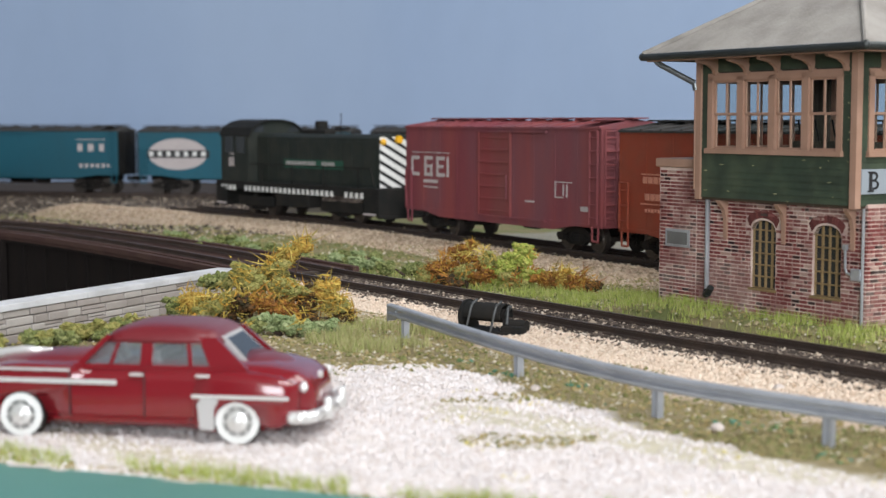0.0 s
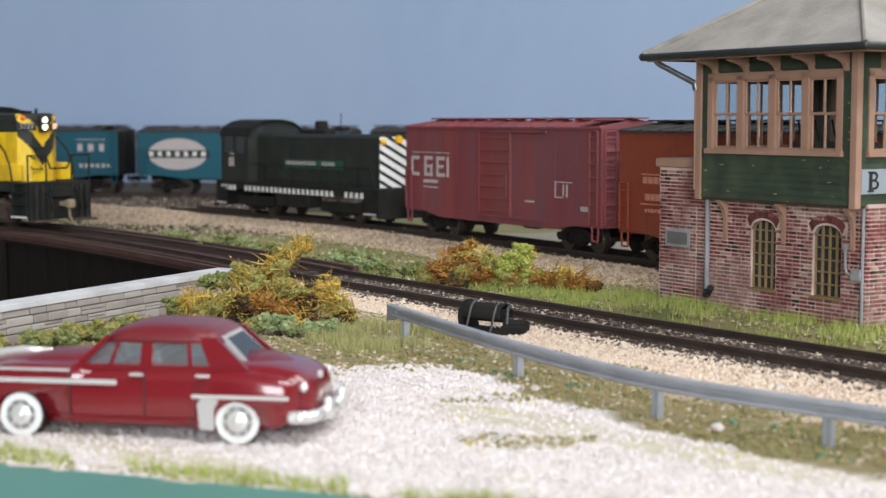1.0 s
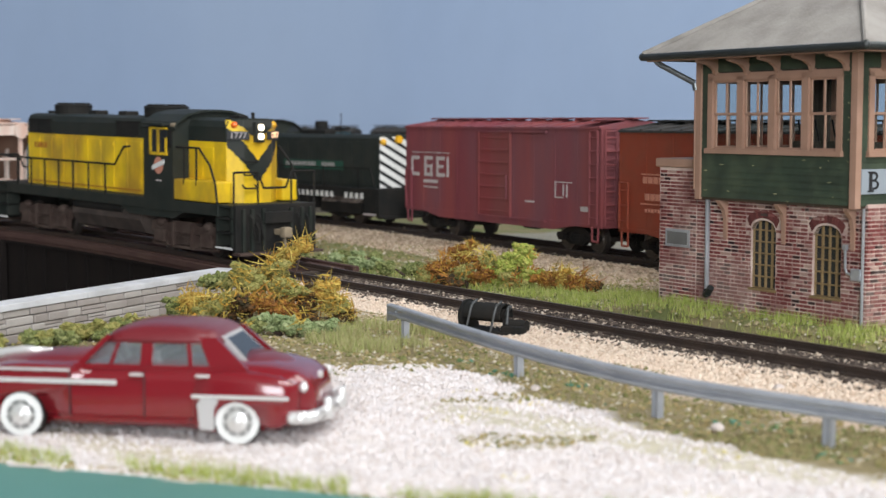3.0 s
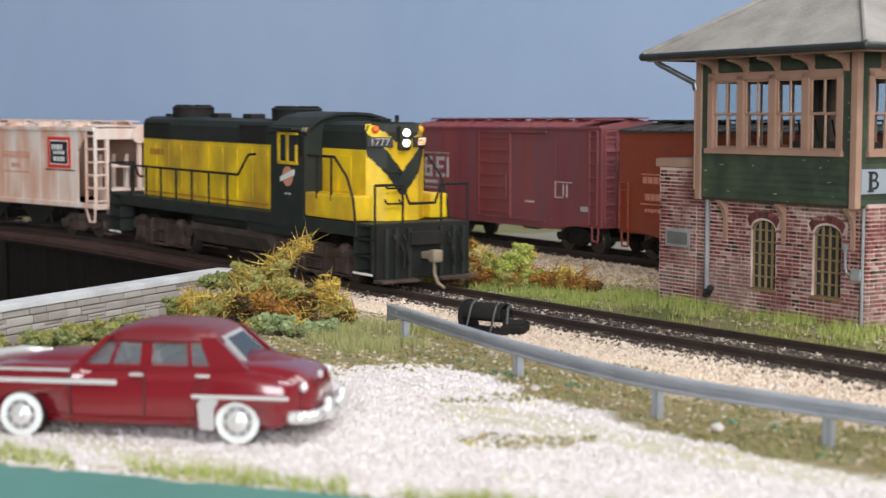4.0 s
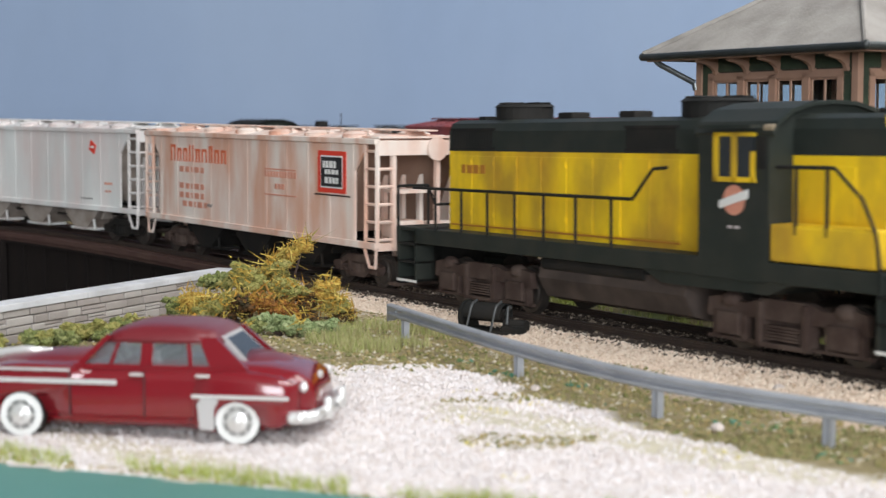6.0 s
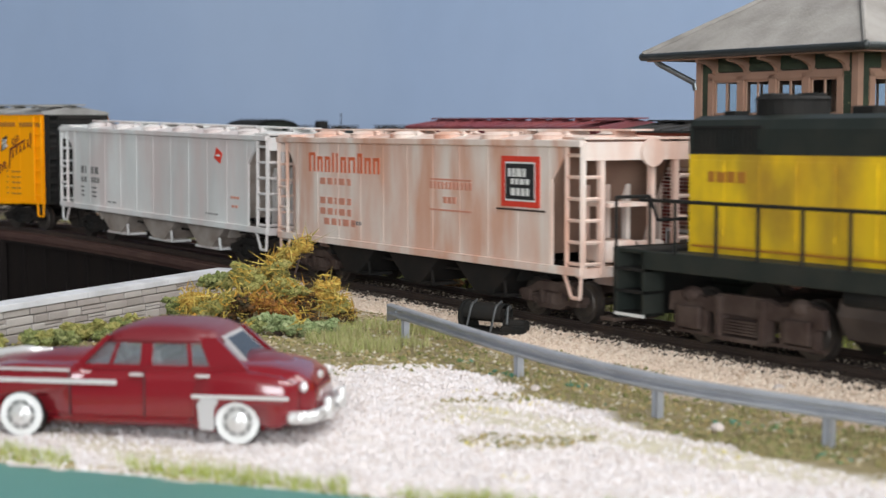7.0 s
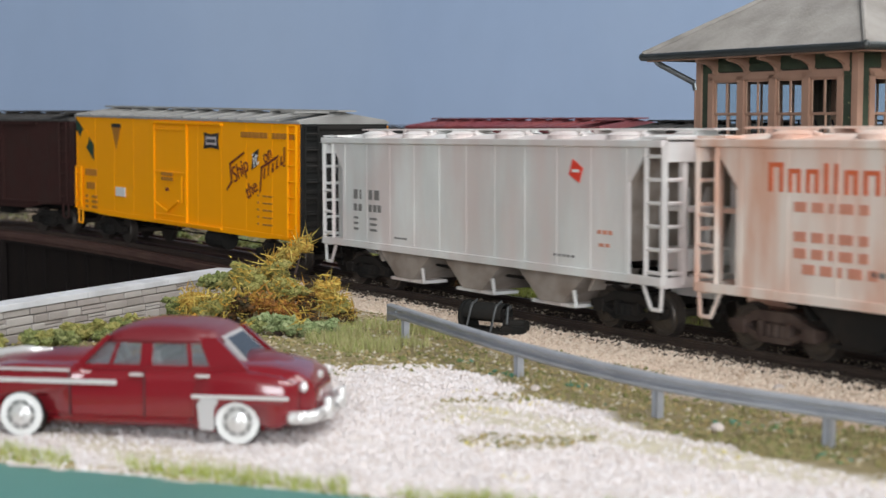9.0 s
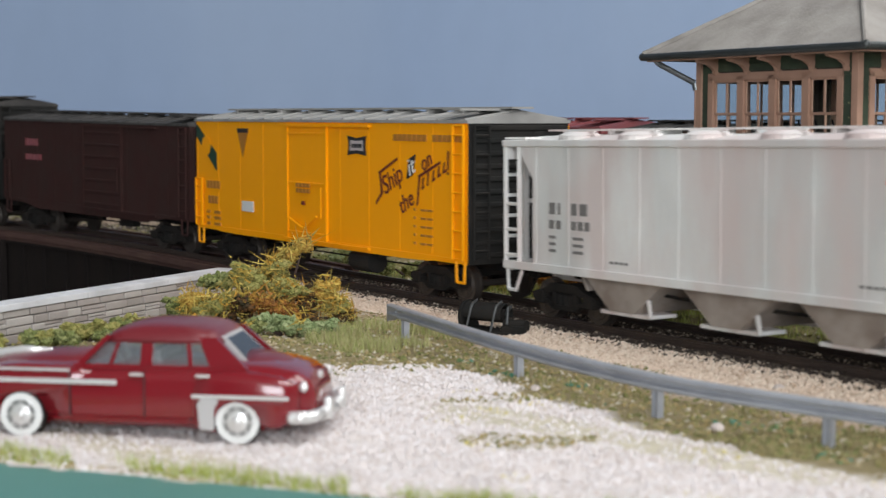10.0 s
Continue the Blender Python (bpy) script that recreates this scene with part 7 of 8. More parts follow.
    for y in (-0.4, -1.4, -2.4):
        bm = prism(bmesh.new(), [(X0, EZ - 0.14), (X0 - 0.65, EZ - 0.14), (X0 - 0.65, EZ - 0.22), (X0 - 0.34, EZ - 0.28), (X0 - 0.1, EZ - 0.52), (X0, EZ - 0.52)], y - 0.05, y + 0.05, "y")
        part("rafter_bracket", bm, TRIM, t, "tan eaves bracket")
    # pipes
    bm = pipe(bmesh.new(), [(5.85, 1.05, EZ - 0.1), (5.80, 0.95, EZ - 0.22), (5.16, 0.38, 5.42), (5.14, 0.36, 5.25)], 0.068, 12)
    part("downspout", bm, SPOUT, t, "dark metal downspout")
    bm = pipe(bmesh.new(), [(5.14, 0.36, 5.3), (5.14, 0.36, 2.9)], 0.03, 8)
    part("downspout_lower", bm, TRIM, t)
    bm = pipe(bmesh.new(), [(4.97, 0.08, 2.66), (4.96, 0.08, 0.3)], 0.06, 10)
    part("drain_pipe", bm, PIPE, t, "bare metal drain pipe")
    bm = pipe(bmesh.new(), [(4.96, 0.08, 0.45), (4.92, 0.14, 0.36), (4.75, 0.22, 0.42), (4.62, 0.26, 0.56)], 0.085, 10)
    part("drain_shoe", bm, GUTTER, t)
    bm = pipe(bmesh.new(), [(0.06, 0.06, 2.66), (0.06, 0.06, 0.0)], 0.035, 8)
    part("conduit", bm, PIPE, t)
    bm = pipe(bmesh.new(), [(0.56, 0.06, 1.75), (0.55, 0.06, 1.35), (0.5, 0.06, 1.25), (0.3, 0.06, 1.2)], 0.03, 8)
    box(bm, 0.5, 0.62, 0.02, 0.1, 1.74, 1.86, 0.01)
    part("conduit", bm, PIPE, t)
    part("meter_box", Box(0.09, 0.36, 0.01, 0.11, 1.1, 1.36, 0.02), PIPE, t, "grey meter box")
    plaque = part("plaque", Box(5.66, 6.56, 0.02, 0.05, 1.42, 1.86, 0.01), PIPE, t, "grey metal plaque")
    part("plaque_field", Box(5.74, 6.48, 0.045, 0.056, 1.49, 1.79), CONCRETE, plaque)
    # name board on the end
    sign = part("name_board", Box(X0 - 0.09, X0 - 0.05, -2.6, 0.22, 2.97, 3.50, 0.01), BOARD, t, "white name board")
    letter = lettering("name_letter", "B", 0.56, SIGN_BLACK, sign, at(X0 - 0.095, -0.14, 3.235, 90, 0, -90), "black serif letter", wide=0.95)
    for z in (-0.2, 0.2):
        part("serif", Box(-0.19, 0.0, z - 0.018, z + 0.018, -0.008, 0.008), SIGN_BLACK, letter)
    part("letter_stem", Box(-0.15, -0.06, -0.2, 0.2, -0.007, 0.0085), SIGN_BLACK, letter)


tower()


# ---- the parked car ----
CAR_RED = mat("glossy_dark_red_paint", (0.195, 0.009, 0.015), 0.16, vary=0.08, scale=1.0, bump=0.02, coat=0.9)
# rougher red with paler patches, for roof, bonnet and boot lid
CAR_DULL = mat("dull_dark_red_paint", (0.165, 0.016, 0.022), 0.36, vary=0.12, scale=2.0, bump=0.05, dirt=(0.21, 0.085, 0.085), dirt_amount=0.6, coat=0.15)
CHROME = mat("silver_trim", (0.76, 0.75, 0.73), 0.28, metal=0.45, vary=0.1, bump=0.02)
WHITEWALL = mat("whitewall_rubber", (0.74, 0.74, 0.72), 0.6, vary=0.06)
TYRE = mat("black_rubber", (0.02, 0.02, 0.02), 0.7)
CAR_GLASS = glass("clear_plastic_window", (0.36, 0.40, 0.42))
CAR_GLASS.node_tree.nodes["Principled BSDF"].inputs["Transmission Weight"].default_value = 0.72
CAR_GLASS.node_tree.nodes["Principled BSDF"].inputs["Coat Weight"].default_value = 0.8
SEAT = mat("grey_seat_plastic", (0.20, 0.19, 0.18), 0.7, vary=0.15)
GASKET = mat("grey_window_frame", (0.45, 0.435, 0.43), 0.45, vary=0.1)
HUB_GREY = mat("dull_hub_metal", (0.36, 0.36, 0.355), 0.3, metal=0.6)


def loft(rings, closed=False):
    """Skins rings of equal length into one surface, ends capped."""
    bm = bmesh.new()
    vs = [[bm.verts.new(p) for p in ring] for ring in rings]
    n = len(rings[0])
    for a, b in zip(vs, vs[1:]):
        for i in range(n):
            bm.faces.new((a[i], a[(i + 1) % n], b[(i + 1) % n], b[i]))
    bm.faces.new(vs[0][::-1])
    bm.faces.new(vs[-1])
    bmesh.ops.recalc_face_normals(bm, faces=bm.faces[:])
    return bm


def section(x, w, z0, z1, belly=0.06, top=0.30, n=20, power=3.2):
    """A rounded, superelliptic cross-section of half-width w between z0 and z1."""
    ring = []
    c, h = (z0 + z1) / 2, (z1 - z0) / 2
    for i in range(n):
        a = 2 * math.pi * i / n
        ca, sa = math.cos(a), math.sin(a)
        y = w * math.copysign(abs(ca) ** (2 / power), ca)
        z = c + h * math.copysign(abs(sa) ** (2 / power), sa)
        ring.append((x, y, z))
    return ring


def sedan():
    """A rounded sedan of about 1950; it faces +x."""
    t = thing("sedan_car", at(-4.30, 21.95, -0.30, 0, 0, 171.0), "glossy dark red vintage sedan with whitewall tyres", "car")
    # lower body from the tail to the grille
    rows = [(-2.62, 0.50, 0.38, 0.72), (-2.55, 0.66, 0.27, 0.90), (-2.35, 0.78, 0.20, 1.02), (-2.0, 0.86, 0.16, 1.10), (-1.5, 0.90, 0.13, 1.13), (-0.9, 0.91, 0.12, 1.12), (0.0, 0.91, 0.12, 1.10), (0.8, 0.90, 0.12, 1.09), (1.4, 0.87, 0.14, 1.06), (2.0, 0.82, 0.19, 1.02), (2.35, 0.74, 0.26, 0.94), (2.52, 0.60, 0.34, 0.82)]
    body = part("body", loft([section(x, w, a, b, n=28, power=4.0) for x, w, a, b in rows]), CAR_RED, t, smooth=True)
    panels = [body]
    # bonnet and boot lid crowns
    part("bonnet", loft([section(x, w, a, b, power=2.4) for x, w, a, b in ((0.62, 0.62, 0.8, 1.16), (1.0, 0.60, 0.8, 1.17), (1.6, 0.52, 0.75, 1.12), (2.2, 0.40, 0.7, 1.04), (2.45, 0.25, 0.7, 0.92))]), CAR_DULL, t, smooth=True)
    part("boot_lid", loft([section(x, w, a, b, power=2.4) for x, w, a, b in ((-2.5, 0.45, 0.6, 0.86), (-2.3, 0.58, 0.6, 1.02), (-1.9, 0.64, 0.6, 1.15), (-1.4, 0.66, 0.6, 1.22))]), CAR_DULL, t, smooth=True)
    # swelling rear and front wings
    for s in (-1, 1):
        panels.append(part("rear_wing", loft([section(x, w, a, b, n=24, power=2.8) for x, w, a, b in ((-2.45, 0.10, 0.40, 0.85), (-2.2, 0.16, 0.22, 0.95), (-1.7, 0.19, 0.16, 1.02), (-1.2, 0.17, 0.14, 1.0), (-0.85, 0.08, 0.2, 0.92))]), CAR_RED, t, loc=at(0, s * 0.80, 0), smooth=True))
        panels.append(part("front_wing", loft([section(x, w, a, b, power=2.4) for x, w, a, b in ((0.3, 0.06, 0.7, 0.95), (0.9, 0.13, 0.6, 1.03), (1.6, 0.17, 0.5, 1.06), (2.2, 0.16, 0.45, 1.0), (2.5, 0.08, 0.5, 0.88))]), CAR_RED, t, loc=at(0, s * 0.77, 0), smooth=True))
    # wheel arches cut through the sides
    bm = bmesh.new()
    for x, z, r in ((-1.60, 0.27, 0.335), (1.60, 0.30, 0.365)):
        for s in (-1, 1):
            rod(bm, (x, s * 0.60, z), (x, s * 1.3, z), r, 36)
    cutter = part("cutter", bm, CAR_RED, t)
    for ob in panels:
        md = ob.modifiers.new("arches", "BOOLEAN")
        md.operation, md.object, md.solver = "DIFFERENCE", cutter, "EXACT"
    bpy.context.view_layer.update()
    dg = bpy.context.evaluated_depsgraph_get()
    cut = [bpy.data.meshes.new_from_object(ob.evaluated_get(dg)) for ob in panels]
    for ob, me in zip(panels, cut):
        ob.modifiers.clear()
        ob.data = me
    bpy.data.objects.remove(cutter)
    # cabin: windows set in a rounded roof
    def cabin_ring(x0, x1, w, z, r=0.25, n=6):
        ring = []
        for cx, cy, a0 in ((x1 - r, w - r, 0), (x0 + r, w - r, 90), (x0 + r, -w + r, 180), (x1 - r, -w + r, 270)):
            for k in range(n):
                a = radians(a0 + 90 * k / (n - 1))
                ring.append((cx + r * math.cos(a), cy + r * math.sin(a), z))
        return ring

    part("glasshouse", loft([cabin_ring(-1.62, 0.78, 0.78, 1.02), cabin_ring(-1.18, 0.36, 0.70, 1.46)]), CAR_GLASS, t, "clear window glass", smooth=False).visible_shadow = False
    for x in (-0.30, -1.15):
        part("seat_back", Box(x - 0.08, x + 0.08, -0.58, 0.58, 0.95, 1.26, 0.05), SEAT, t, "grey bench seat back")
    bm = bmesh.new()
    ring = [Vector((0.25 + 0.06 * math.sin(k * math.pi / 8), 0.33 + 0.19 * math.cos(k * math.pi / 8), 1.14 + 0.17 * math.sin(k * math.pi / 8))) for k in range(17)]
    part("steering_wheel", pipe(bm, ring, 0.018), SEAT, t)
    top = [cabin_ring(-1.30, 0.47, 0.735, 1.37, 0.27), cabin_ring(-1.24, 0.42, 0.728, 1.44, 0.27), cabin_ring(-1.20, 0.36, 0.71, 1.50, 0.28), cabin_ring(-1.10, 0.24, 0.66, 1.56, 0.3), cabin_ring(-0.92, 0.08, 0.52, 1.605, 0.3), cabin_ring(-0.72, -0.10, 0.34, 1.625, 0.2)]
    part("roof", loft(top), CAR_DULL, t, smooth=True)
    for s in (-1, 1):
        lo, hi = s * 0.80, s * 0.715

        def pillar(x0, x1, u0, u1, name="pillar", mm=CAR_RED):
            bm = bmesh.new()
            q = [(x0, lo, 1.03), (x1, lo, 1.03), (u1, hi, 1.47), (u0, hi, 1.47)]
            a = [bm.verts.new(p) for p in q]
            b = [bm.verts.new((p[0], p[1] - s * 0.06, p[2])) for p in q]
            bm.faces.new(a), bm.faces.new(b[::-1])
            for i in range(4):
                bm.faces.new((a[i], b[i], b[(i + 1) % 4], a[(i + 1) % 4]))
            bmesh.ops.recalc_face_normals(bm, faces=bm.faces[:])
            return part(name, bm, mm, t)

        pillar(0.72, 0.84, 0.28, 0.38)
        pillar(0.28, 0.33, 0.13, 0.18, "vent_divider")
        pillar(-0.32, -0.14, -0.32, -0.16)
        pillar(-0.92, -0.86, -0.86, -0.80, "vent_divider")
        pillar(-1.72, -1.18, -1.24, -0.98)
        bm = Box(-1.7, 0.84, min(lo, lo + s * 0.025), max(lo, lo + s * 0.025), 0.99, 1.07, 0.01)
        part("belt_line", bm, CAR_RED, t)
        # side trim, sill, handles, stone guard
        y = s * 0.925
        part("trim_strip", Box(0.16, 2.25, y - 0.014, y + 0.014, 0.79, 0.865, 0.012), CHROME, t, "silver side strip")
        part("trim_strip", Box(-2.35, -0.95, s * 0.985 - 0.012, s * 0.985 + 0.012, 0.645, 0.70, 0.01), CHROME, t, "silver rear wing strip")
        part("trim_strip", Box(0.85, 2.3, s * 0.935 - 0.01, s * 0.935 + 0.01, 0.97, 1.01), CHROME, t, "silver bonnet strip")
        part("sill_moulding", Box(-1.0, 1.1, y - 0.03, y - 0.004, 0.28, 0.31, 0.012), CAR_RED, t)
        part("stone_guard", prism(bmesh.new(), [(-1.27, 0.20), (-1.07, 0.21), (-1.04, 0.56), (-1.10, 0.66), (-1.30, 0.68), (-1.34, 0.60), (-1.28, 0.50)], s * 0.90, s * 1.0, "y"), GASKET, t, "silver stone guard")
        for x in (-0.24, -1.2):
            part("door_handle", Box(x, x + 0.2, y - 0.03, y + 0.03, 0.93, 0.97, 0.01), CHROME, t)
        for x in (0.86, -0.24):
            part("door_gap", Box(x - 0.008, x + 0.008, s * 0.913 - 0.008, s * 0.913 + 0.008, 0.34, 1.0), SIGN_BLACK, t)
        part("tail_lamp", ball(bmesh.new(), (-2.50, s * 0.72, 0.80), 0.07, 0.9, 0.8, 1.2), CHROME, t)
    # rear window with its bright frame
    for x0, w, name, mm in ((0.0, 0.50, "rear_window_frame", GASKET), (-0.014, 0.44, "rear_window", DARK_PANE)):
        k = 0.04 if mm is DARK_PANE else 0.0
        bm = bmesh.new()
        q = [(-1.66 + x0 + k * 0.9, -w, 1.07 + k), (-1.66 + x0 + k * 0.9, w, 1.07 + k), (-1.26 + x0 - k * 0.8, w * 0.9, 1.46 - k), (-1.26 + x0 - k * 0.8, -w * 0.9, 1.46 - k)]
        a = [bm.verts.new(p) for p in q]
        b = [bm.verts.new((p[0] + 0.1, p[1], p[2] - 0.05)) for p in q]
        bm.faces.new(a), bm.faces.new(b[::-1])
        for i in range(4):
            bm.faces.new((a[i], b[i], b[(i + 1) % 4], a[(i + 1) % 4]))
        bmesh.ops.recalc_face_normals(bm, faces=bm.faces[:])
        part(name, bm, mm, t)
    # bumpers
    for e, xs in ((-1, -2.72), (1, 2.62)):
        bm = bmesh.new()
        ring = [(xs + e * -0.32, -0.93), (xs + e * -0.12, -0.88), (xs, -0.62), (xs + e * 0.04, 0), (xs, 0.62), (xs + e * -0.12, 0.88), (xs + e * -0.32, 0.93)]
        for (xa, ya), (xb, yb) in zip(ring, ring[1:]):
            rod(bm, (xa, ya, 0.40), (xb, yb, 0.40), 0.095, 10)
            ball(bm, (xb, yb, 0.40), 0.095)
        for y in (-0.42, 0.42):
            box(bm, xs - 0.06 + e * 0.06, xs + 0.06 + e * 0.06, y - 0.06, y + 0.06, 0.3, 0.62, 0.03)
        part("bumper", bm, CHROME, t, "silver bumper", smooth=True)
    part("boot_ornament", ball(bmesh.new(), (-2.56, 0, 0.86), 0.07, 0.6, 1.6, 1), CHROME, t)
    part("bonnet_ornament", loft([section(x, w, a, b, power=2) for x, w, a, b in ((1.5, 0.02, 1.10, 1.14), (1.9, 0.05, 1.05, 1.18), (2.4, 0.05, 0.98, 1.12), (2.5, 0.02, 0.98, 1.05))]), CHROME, t, smooth=True)
    part("grille", Box(2.45, 2.56, -0.55, 0.55, 0.45, 0.68, 0.04), CHROME, t)
    for s in (-1, 1):
        part("headlamp", ball(bmesh.new(), (2.46, s * 0.68, 0.82), 0.13, 0.5, 1, 1), CHROME, t)
    # wheels
    R = 0.325
    for x in (-1.60, 1.60):
        for s in (-1, 1):
            m = at(x, s * (0.82 if x < 0 else 0.80), R)
            bm = rod(bmesh.new(), (0, -0.11, 0), (0, 0.11, 0), R, 28)
            bmesh.ops.bevel(bm, geom=[e for e in bm.edges if len(e.link_faces) == 2 and abs(e.calc_face_angle(0)) > 1], offset=0.04, segments=2, affect="EDGES")
            w = part("tyre", bm, TYRE, t, loc=m, smooth=False)
            y = s * 0.112
            part("whitewall", rod(bmesh.new(), (0, y - s * 0.02, 0), (0, y + s * 0.004, 0), R * 0.965, 32), WHITEWALL, w, "white tyre side")
            part("rim", rod(bmesh.new(), (0, y, 0), (0, y + s * 0.012, 0), R * 0.68, 28, R * 0.64), HUB_GREY, w, "dull grey rim")
            bm = rod(bmesh.new(), (0, y + s * 0.010, 0), (0, y + s * 0.024, 0), R * 0.50, 24, R * 0.42)
            for k in range(8):
                c, n = math.cos(k * math.pi / 4), math.sin(k * math.pi / 4)
                ball(bm, (R * 0.57 * c, y + s * 0.014, R * 0.57 * n), R * 0.07, sub=1)
            ball(bm, (0, y + s * 0.024, 0), R * 0.24, 1, 0.4, 1)
            part("hub_cap", bm, CHROME, w, "silver hub cap", smooth=True)


sedan()


# ---- the guard rail ----
GALV = mat("dull_galvanised_steel", (0.36, 0.375, 0.41), 0.45, metal=0.2, vary=0.25, scale=3, dirt=(0.25, 0.26, 0.285), dirt2=(0.48, 0.49, 0.52), dirt2_amount=0.35)


def guard_rail():
    t = thing("guard_rail", at(0, 0, 0), "grey corrugated steel guard rail on posts", "guard rail")
    posts = [(-0.84, 31.0), (1.27, 26.2), (3.23, 22.8), (5.3, 20.6), (7.6, 18.5)]
    pts = [Vector((-1.10, 31.62))] + [Vector(p) for p in posts] + [Vector((9.0, 17.3))]

    def on(u):
        i = min(int(u), len(pts) - 2)
        p0, p1, p2, p3 = pts[max(i - 1, 0)], pts[i], pts[i + 1], pts[min(i + 2, len(pts) - 1)]
        f = u - i
        return 0.5 * ((2 * p1) + (p2 - p0) * f + (2 * p0 - 5 * p1 + 4 * p2 - p3) * f * f + (3 * p1 - p0 - 3 * p2 + p3) * f ** 3)

    prof = [(0.0, 0.26), (0.065, 0.25), (0.085, 0.22), (0.08, 0.185), (0.005, 0.155), (0.0, 0.13), (0.005, 0.105), (0.08, 0.075), (0.085, 0.04), (0.065, 0.01), (0.0, 0.0)]
    prof = prof + [(a - 0.03, b) for a, b in prof[::-1]]
    us = np.linspace(0, len(pts) - 1.001, 60)
    V, F = [], []
    n = len(prof)
    for u in us:
        p, q = on(u), on(min(u + 0.01, len(pts) - 1.0005))
        d = (q - p).normalized() if (q - p).length > 1e-6 else (pts[-1] - pts[-2]).normalized()
        nrm = Vector((d.y, -d.x))
        nrm = -nrm if nrm.y > 0 else nrm
        V += [(p.x + nrm.x * a, p.y + nrm.y * a, b + 0.11) for a, b in prof]
    for i in range(len(us) - 1):
        F += [(i * n + j, i * n + (j + 1) % n, (i + 1) * n + (j + 1) % n, (i + 1) * n + j) for j in range(n)]
    F += [tuple(range(n)), tuple((len(us) - 1) * n + j for j in range(n))]
    raw("beam", V, F, GALV, t, "corrugated steel beam", smooth=False)
    for i, (x, y) in enumerate(posts):
        p, q = on(i + 0.97), on(i + 1.03)
        a = math.degrees(math.atan2(q.y - p.y, q.x - p.x))
        # an H-shaped post behind the beam, and the lapped joint with its bolts before it
        bm = Box(-0.068, -0.042, 0.0, 0.13, -0.7, 0.34)
        box(bm, 0.042, 0.068, 0.0, 0.13, -0.7, 0.34)
        box(bm, -0.042, 0.042, 0.03, 0.06, -0.7, 0.33)
        post = part("post", bm, GALV, t, loc=at(x, y, 0, 0, 0, a))
        joint = part("joint", prism(bmesh.new(), [(-u - 0.008, z + 0.11) for u, z in prof[:11]] + [(-u + 0.004, z + 0.11) for u, z in prof[10::-1]], -0.09, 0.09, "x"), GALV, t, loc=at(x, y, 0, 0, 0, a))
        for u in (-0.05, 0.05):
            for z in (0.15, 0.32):
                part("bolt", ball(bmesh.new(), (u, -0.095, z), 0.014, sub=1), GALV, joint)
    # flared end piece
    p = pts[0]
    d = (pts[1] - pts[0]).normalized()
    m = at(p.x, p.y, 0, 0, 0, math.degrees(math.atan2(d.y, d.x)))
    outline = [(-0.16, -0.02), (-0.16, 0.34), (0.1, 0.37), (0.32, 0.37), (0.32, 0.09), (0.1, 0.02)]
    part("end_piece", prism(bmesh.new(), outline, -0.03, 0.03, "y"), GALV, t, loc=m)


guard_rail()


# ---- the dropped machine by the track ----
WEDGE = mat("dull_dark_iron", (0.085, 0.088, 0.088), 0.5, metal=0.3)


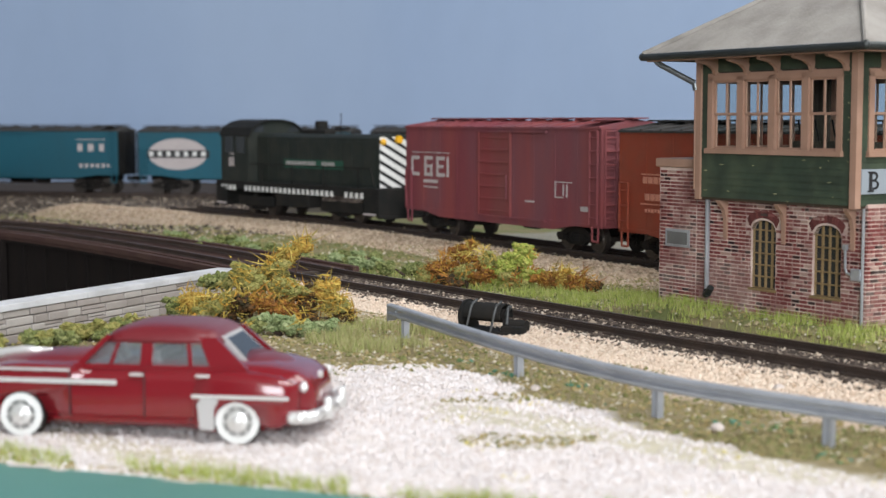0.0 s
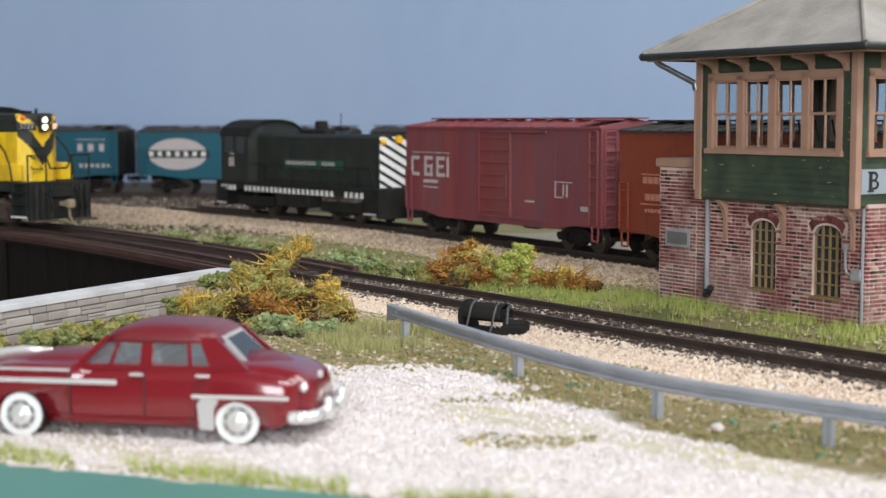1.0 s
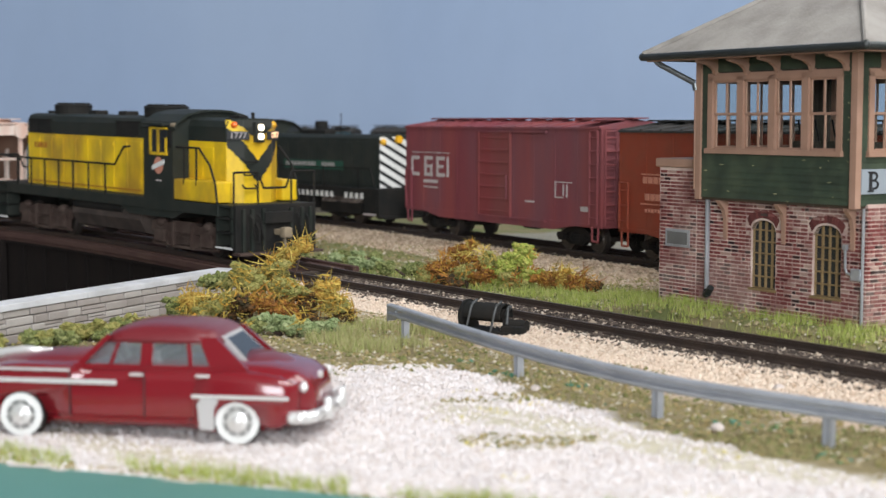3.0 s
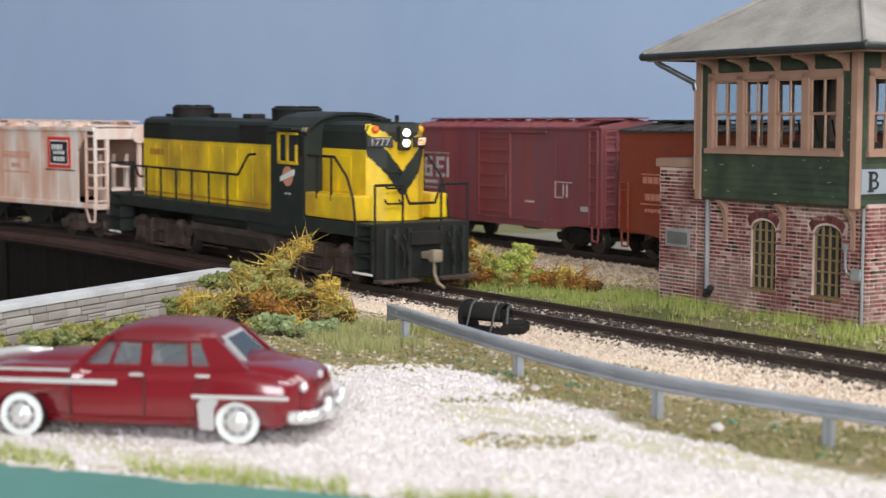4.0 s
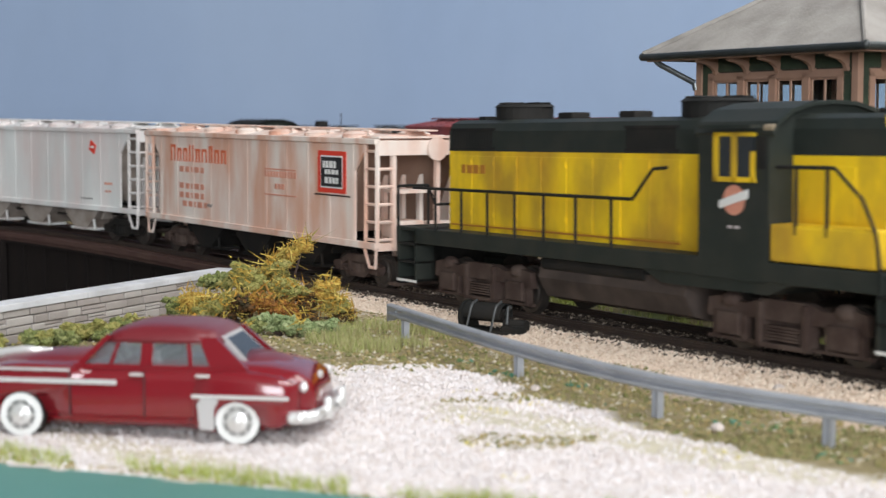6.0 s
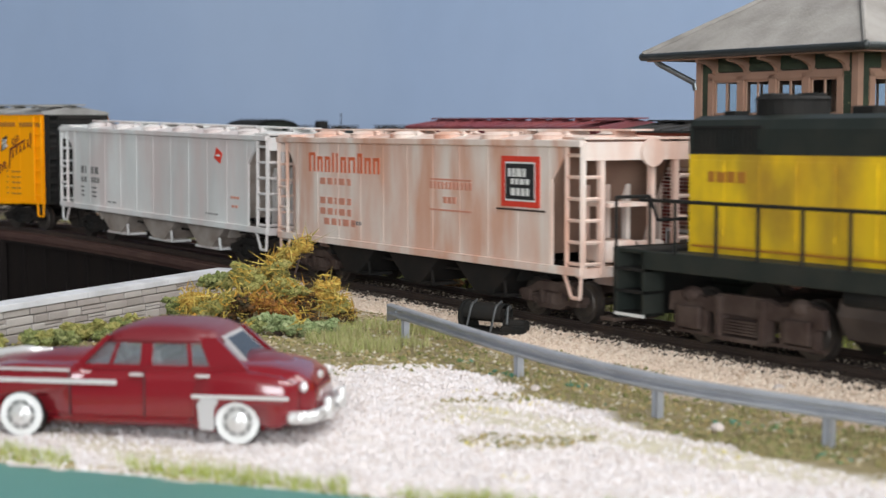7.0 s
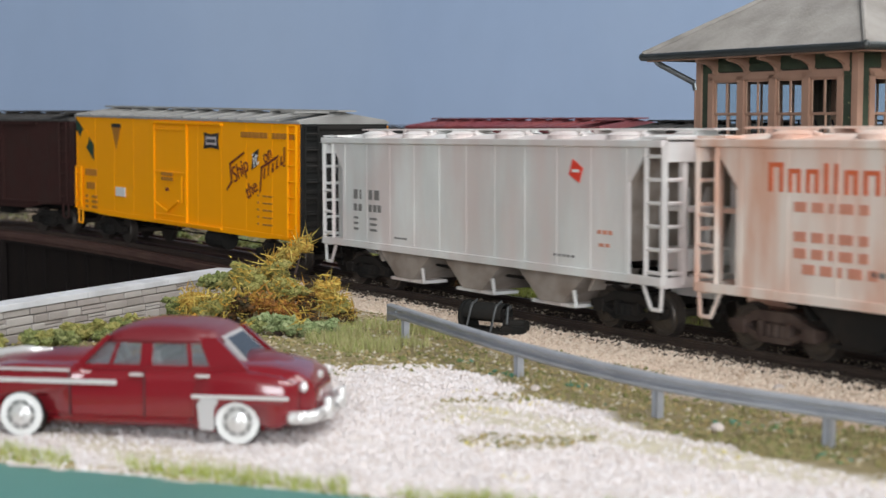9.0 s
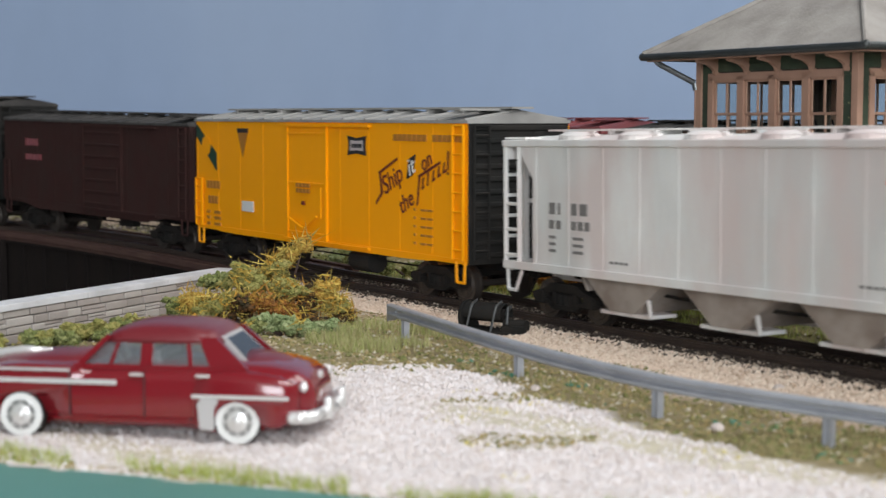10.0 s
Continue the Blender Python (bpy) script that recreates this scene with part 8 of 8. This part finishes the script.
def machine():
    t = thing("switch_machine", at(0.62, 32.3, -0.22, 0, 0, -35), "black drum-shaped switch machine with a curved cover beside the track", "track machine")
    arc = [(math.cos(radians(a)), math.sin(radians(a))) for a in range(-20, 201, 11)]
    # round end shield leaning against the drum
    part("end_shield", prism(bmesh.new(), [(0.36 * c, 0.24 + 0.36 * n) for c, n in arc] + [(-0.40, -0.06), (0.40, -0.06)], -0.12, -0.06, "x"), BLACK, t)
    part("cover", prism(bmesh.new(), [(0.27 * c, 0.32 + 0.24 * n) for c, n in arc] + [(0.25 * c, 0.32 + 0.21 * n) for c, n in arc[::-1]], -0.06, 0.88, "x"), BLACK, t)
    part("drum", rod(bmesh.new(), (0.0, 0, 0.30), (0.86, 0, 0.30), 0.15, 18), SOOT, t)
    for x in (0.14, 0.76):
        part("strap", pipe(bmesh.new(), [(x - 0.06, -0.36, -0.05), (x, -0.30, 0.32), (x, -0.2, 0.52), (x, 0.0, 0.60)], 0.028), WEDGE, t)
    part("base", Box(-0.14, 1.3, -0.36, 0.36, -0.08, 0.0, 0.02), BLACK, t)
    part("motor", rod(bmesh.new(), (0.9, -0.05, 0.12), (1.42, -0.05, 0.12), 0.13, 14), BLACK, t)
    part("foot", Box(0.95, 1.45, -0.34, -0.1, -0.02, 0.13, 0.03), BLACK, t)
    part("crank", pipe(bmesh.new(), [(0.86, 0, 0.33), (1.0, 0, 0.5), (1.0, -0.12, 0.5), (1.02, -0.2, 0.15)], 0.03), WEDGE, t)


machine()


def throw_bar():
    p = main_line(-2.2)
    t = thing("track_marker", at(p.x - 1.05, p.y - 0.75, -0.28), "thin grey marker peg beside the track", "peg")
    part("peg", rod(bmesh.new(), (0, 0, 0), (0, 0, 0.36), 0.025, 6), PIPE, t)
    part("peg_foot", Box(-0.06, 0.06, -0.06, 0.06, -0.02, 0.04), PIPE, t)


throw_bar()


def scenery_rocks():
    for i, (x, y, r) in enumerate(((-3.35, 36.6, 0.26), (-2.75, 36.2, 0.22), (1.55, 24.9, 0.09), (-5.6, 37.5, 0.2), (4.0, 21.7, 0.1), (5.6, 24.9, 0.1))):
        bm = bmesh.new()
        bmesh.ops.create_icosphere(bm, subdivisions=3, radius=r)
        for v in bm.verts:
            v.co *= 1 + 0.28 * noise.noise(v.co * 4 / r * 0.3 + Vector((i * 3.1, 0, 0)))
            v.co.z *= 0.75
        z = -0.25 if r < 0.15 else -0.1
        tagged(part("rock", bm, STONE if r > 0.15 else GRAVEL, None, loc=at(x, y, z)), "rough grey stone lying on the ground" if r > 0.15 else "pale stone lying on the ground", "rock", "loose rocks")


scenery_rocks()

# ties last: many small pieces
tie_row(main_track, main_line, -14, 14)
tie_row(siding_track, siding_line, -22, 12)
tie_row(rear_track, rear_line, -20, 40, 0.8)


# ---- the train runs ----
def motions():
    for ob, behind, half, wheels in TRAIN:
        walk(ob, [(t, on_track(main_line, travel(t) + behind, half)) for t in np.arange(0, 10.01, 0.2)])
        for w, dx, r in wheels:
            rows = []
            for t in np.arange(0, 10.001, 1 / 15):
                turn = math.degrees((travel(t) - travel(0)) / r)
                rows.append((t, at(dx, 0, r, 0, turn, 0)))
            walk(w, rows)


motions()
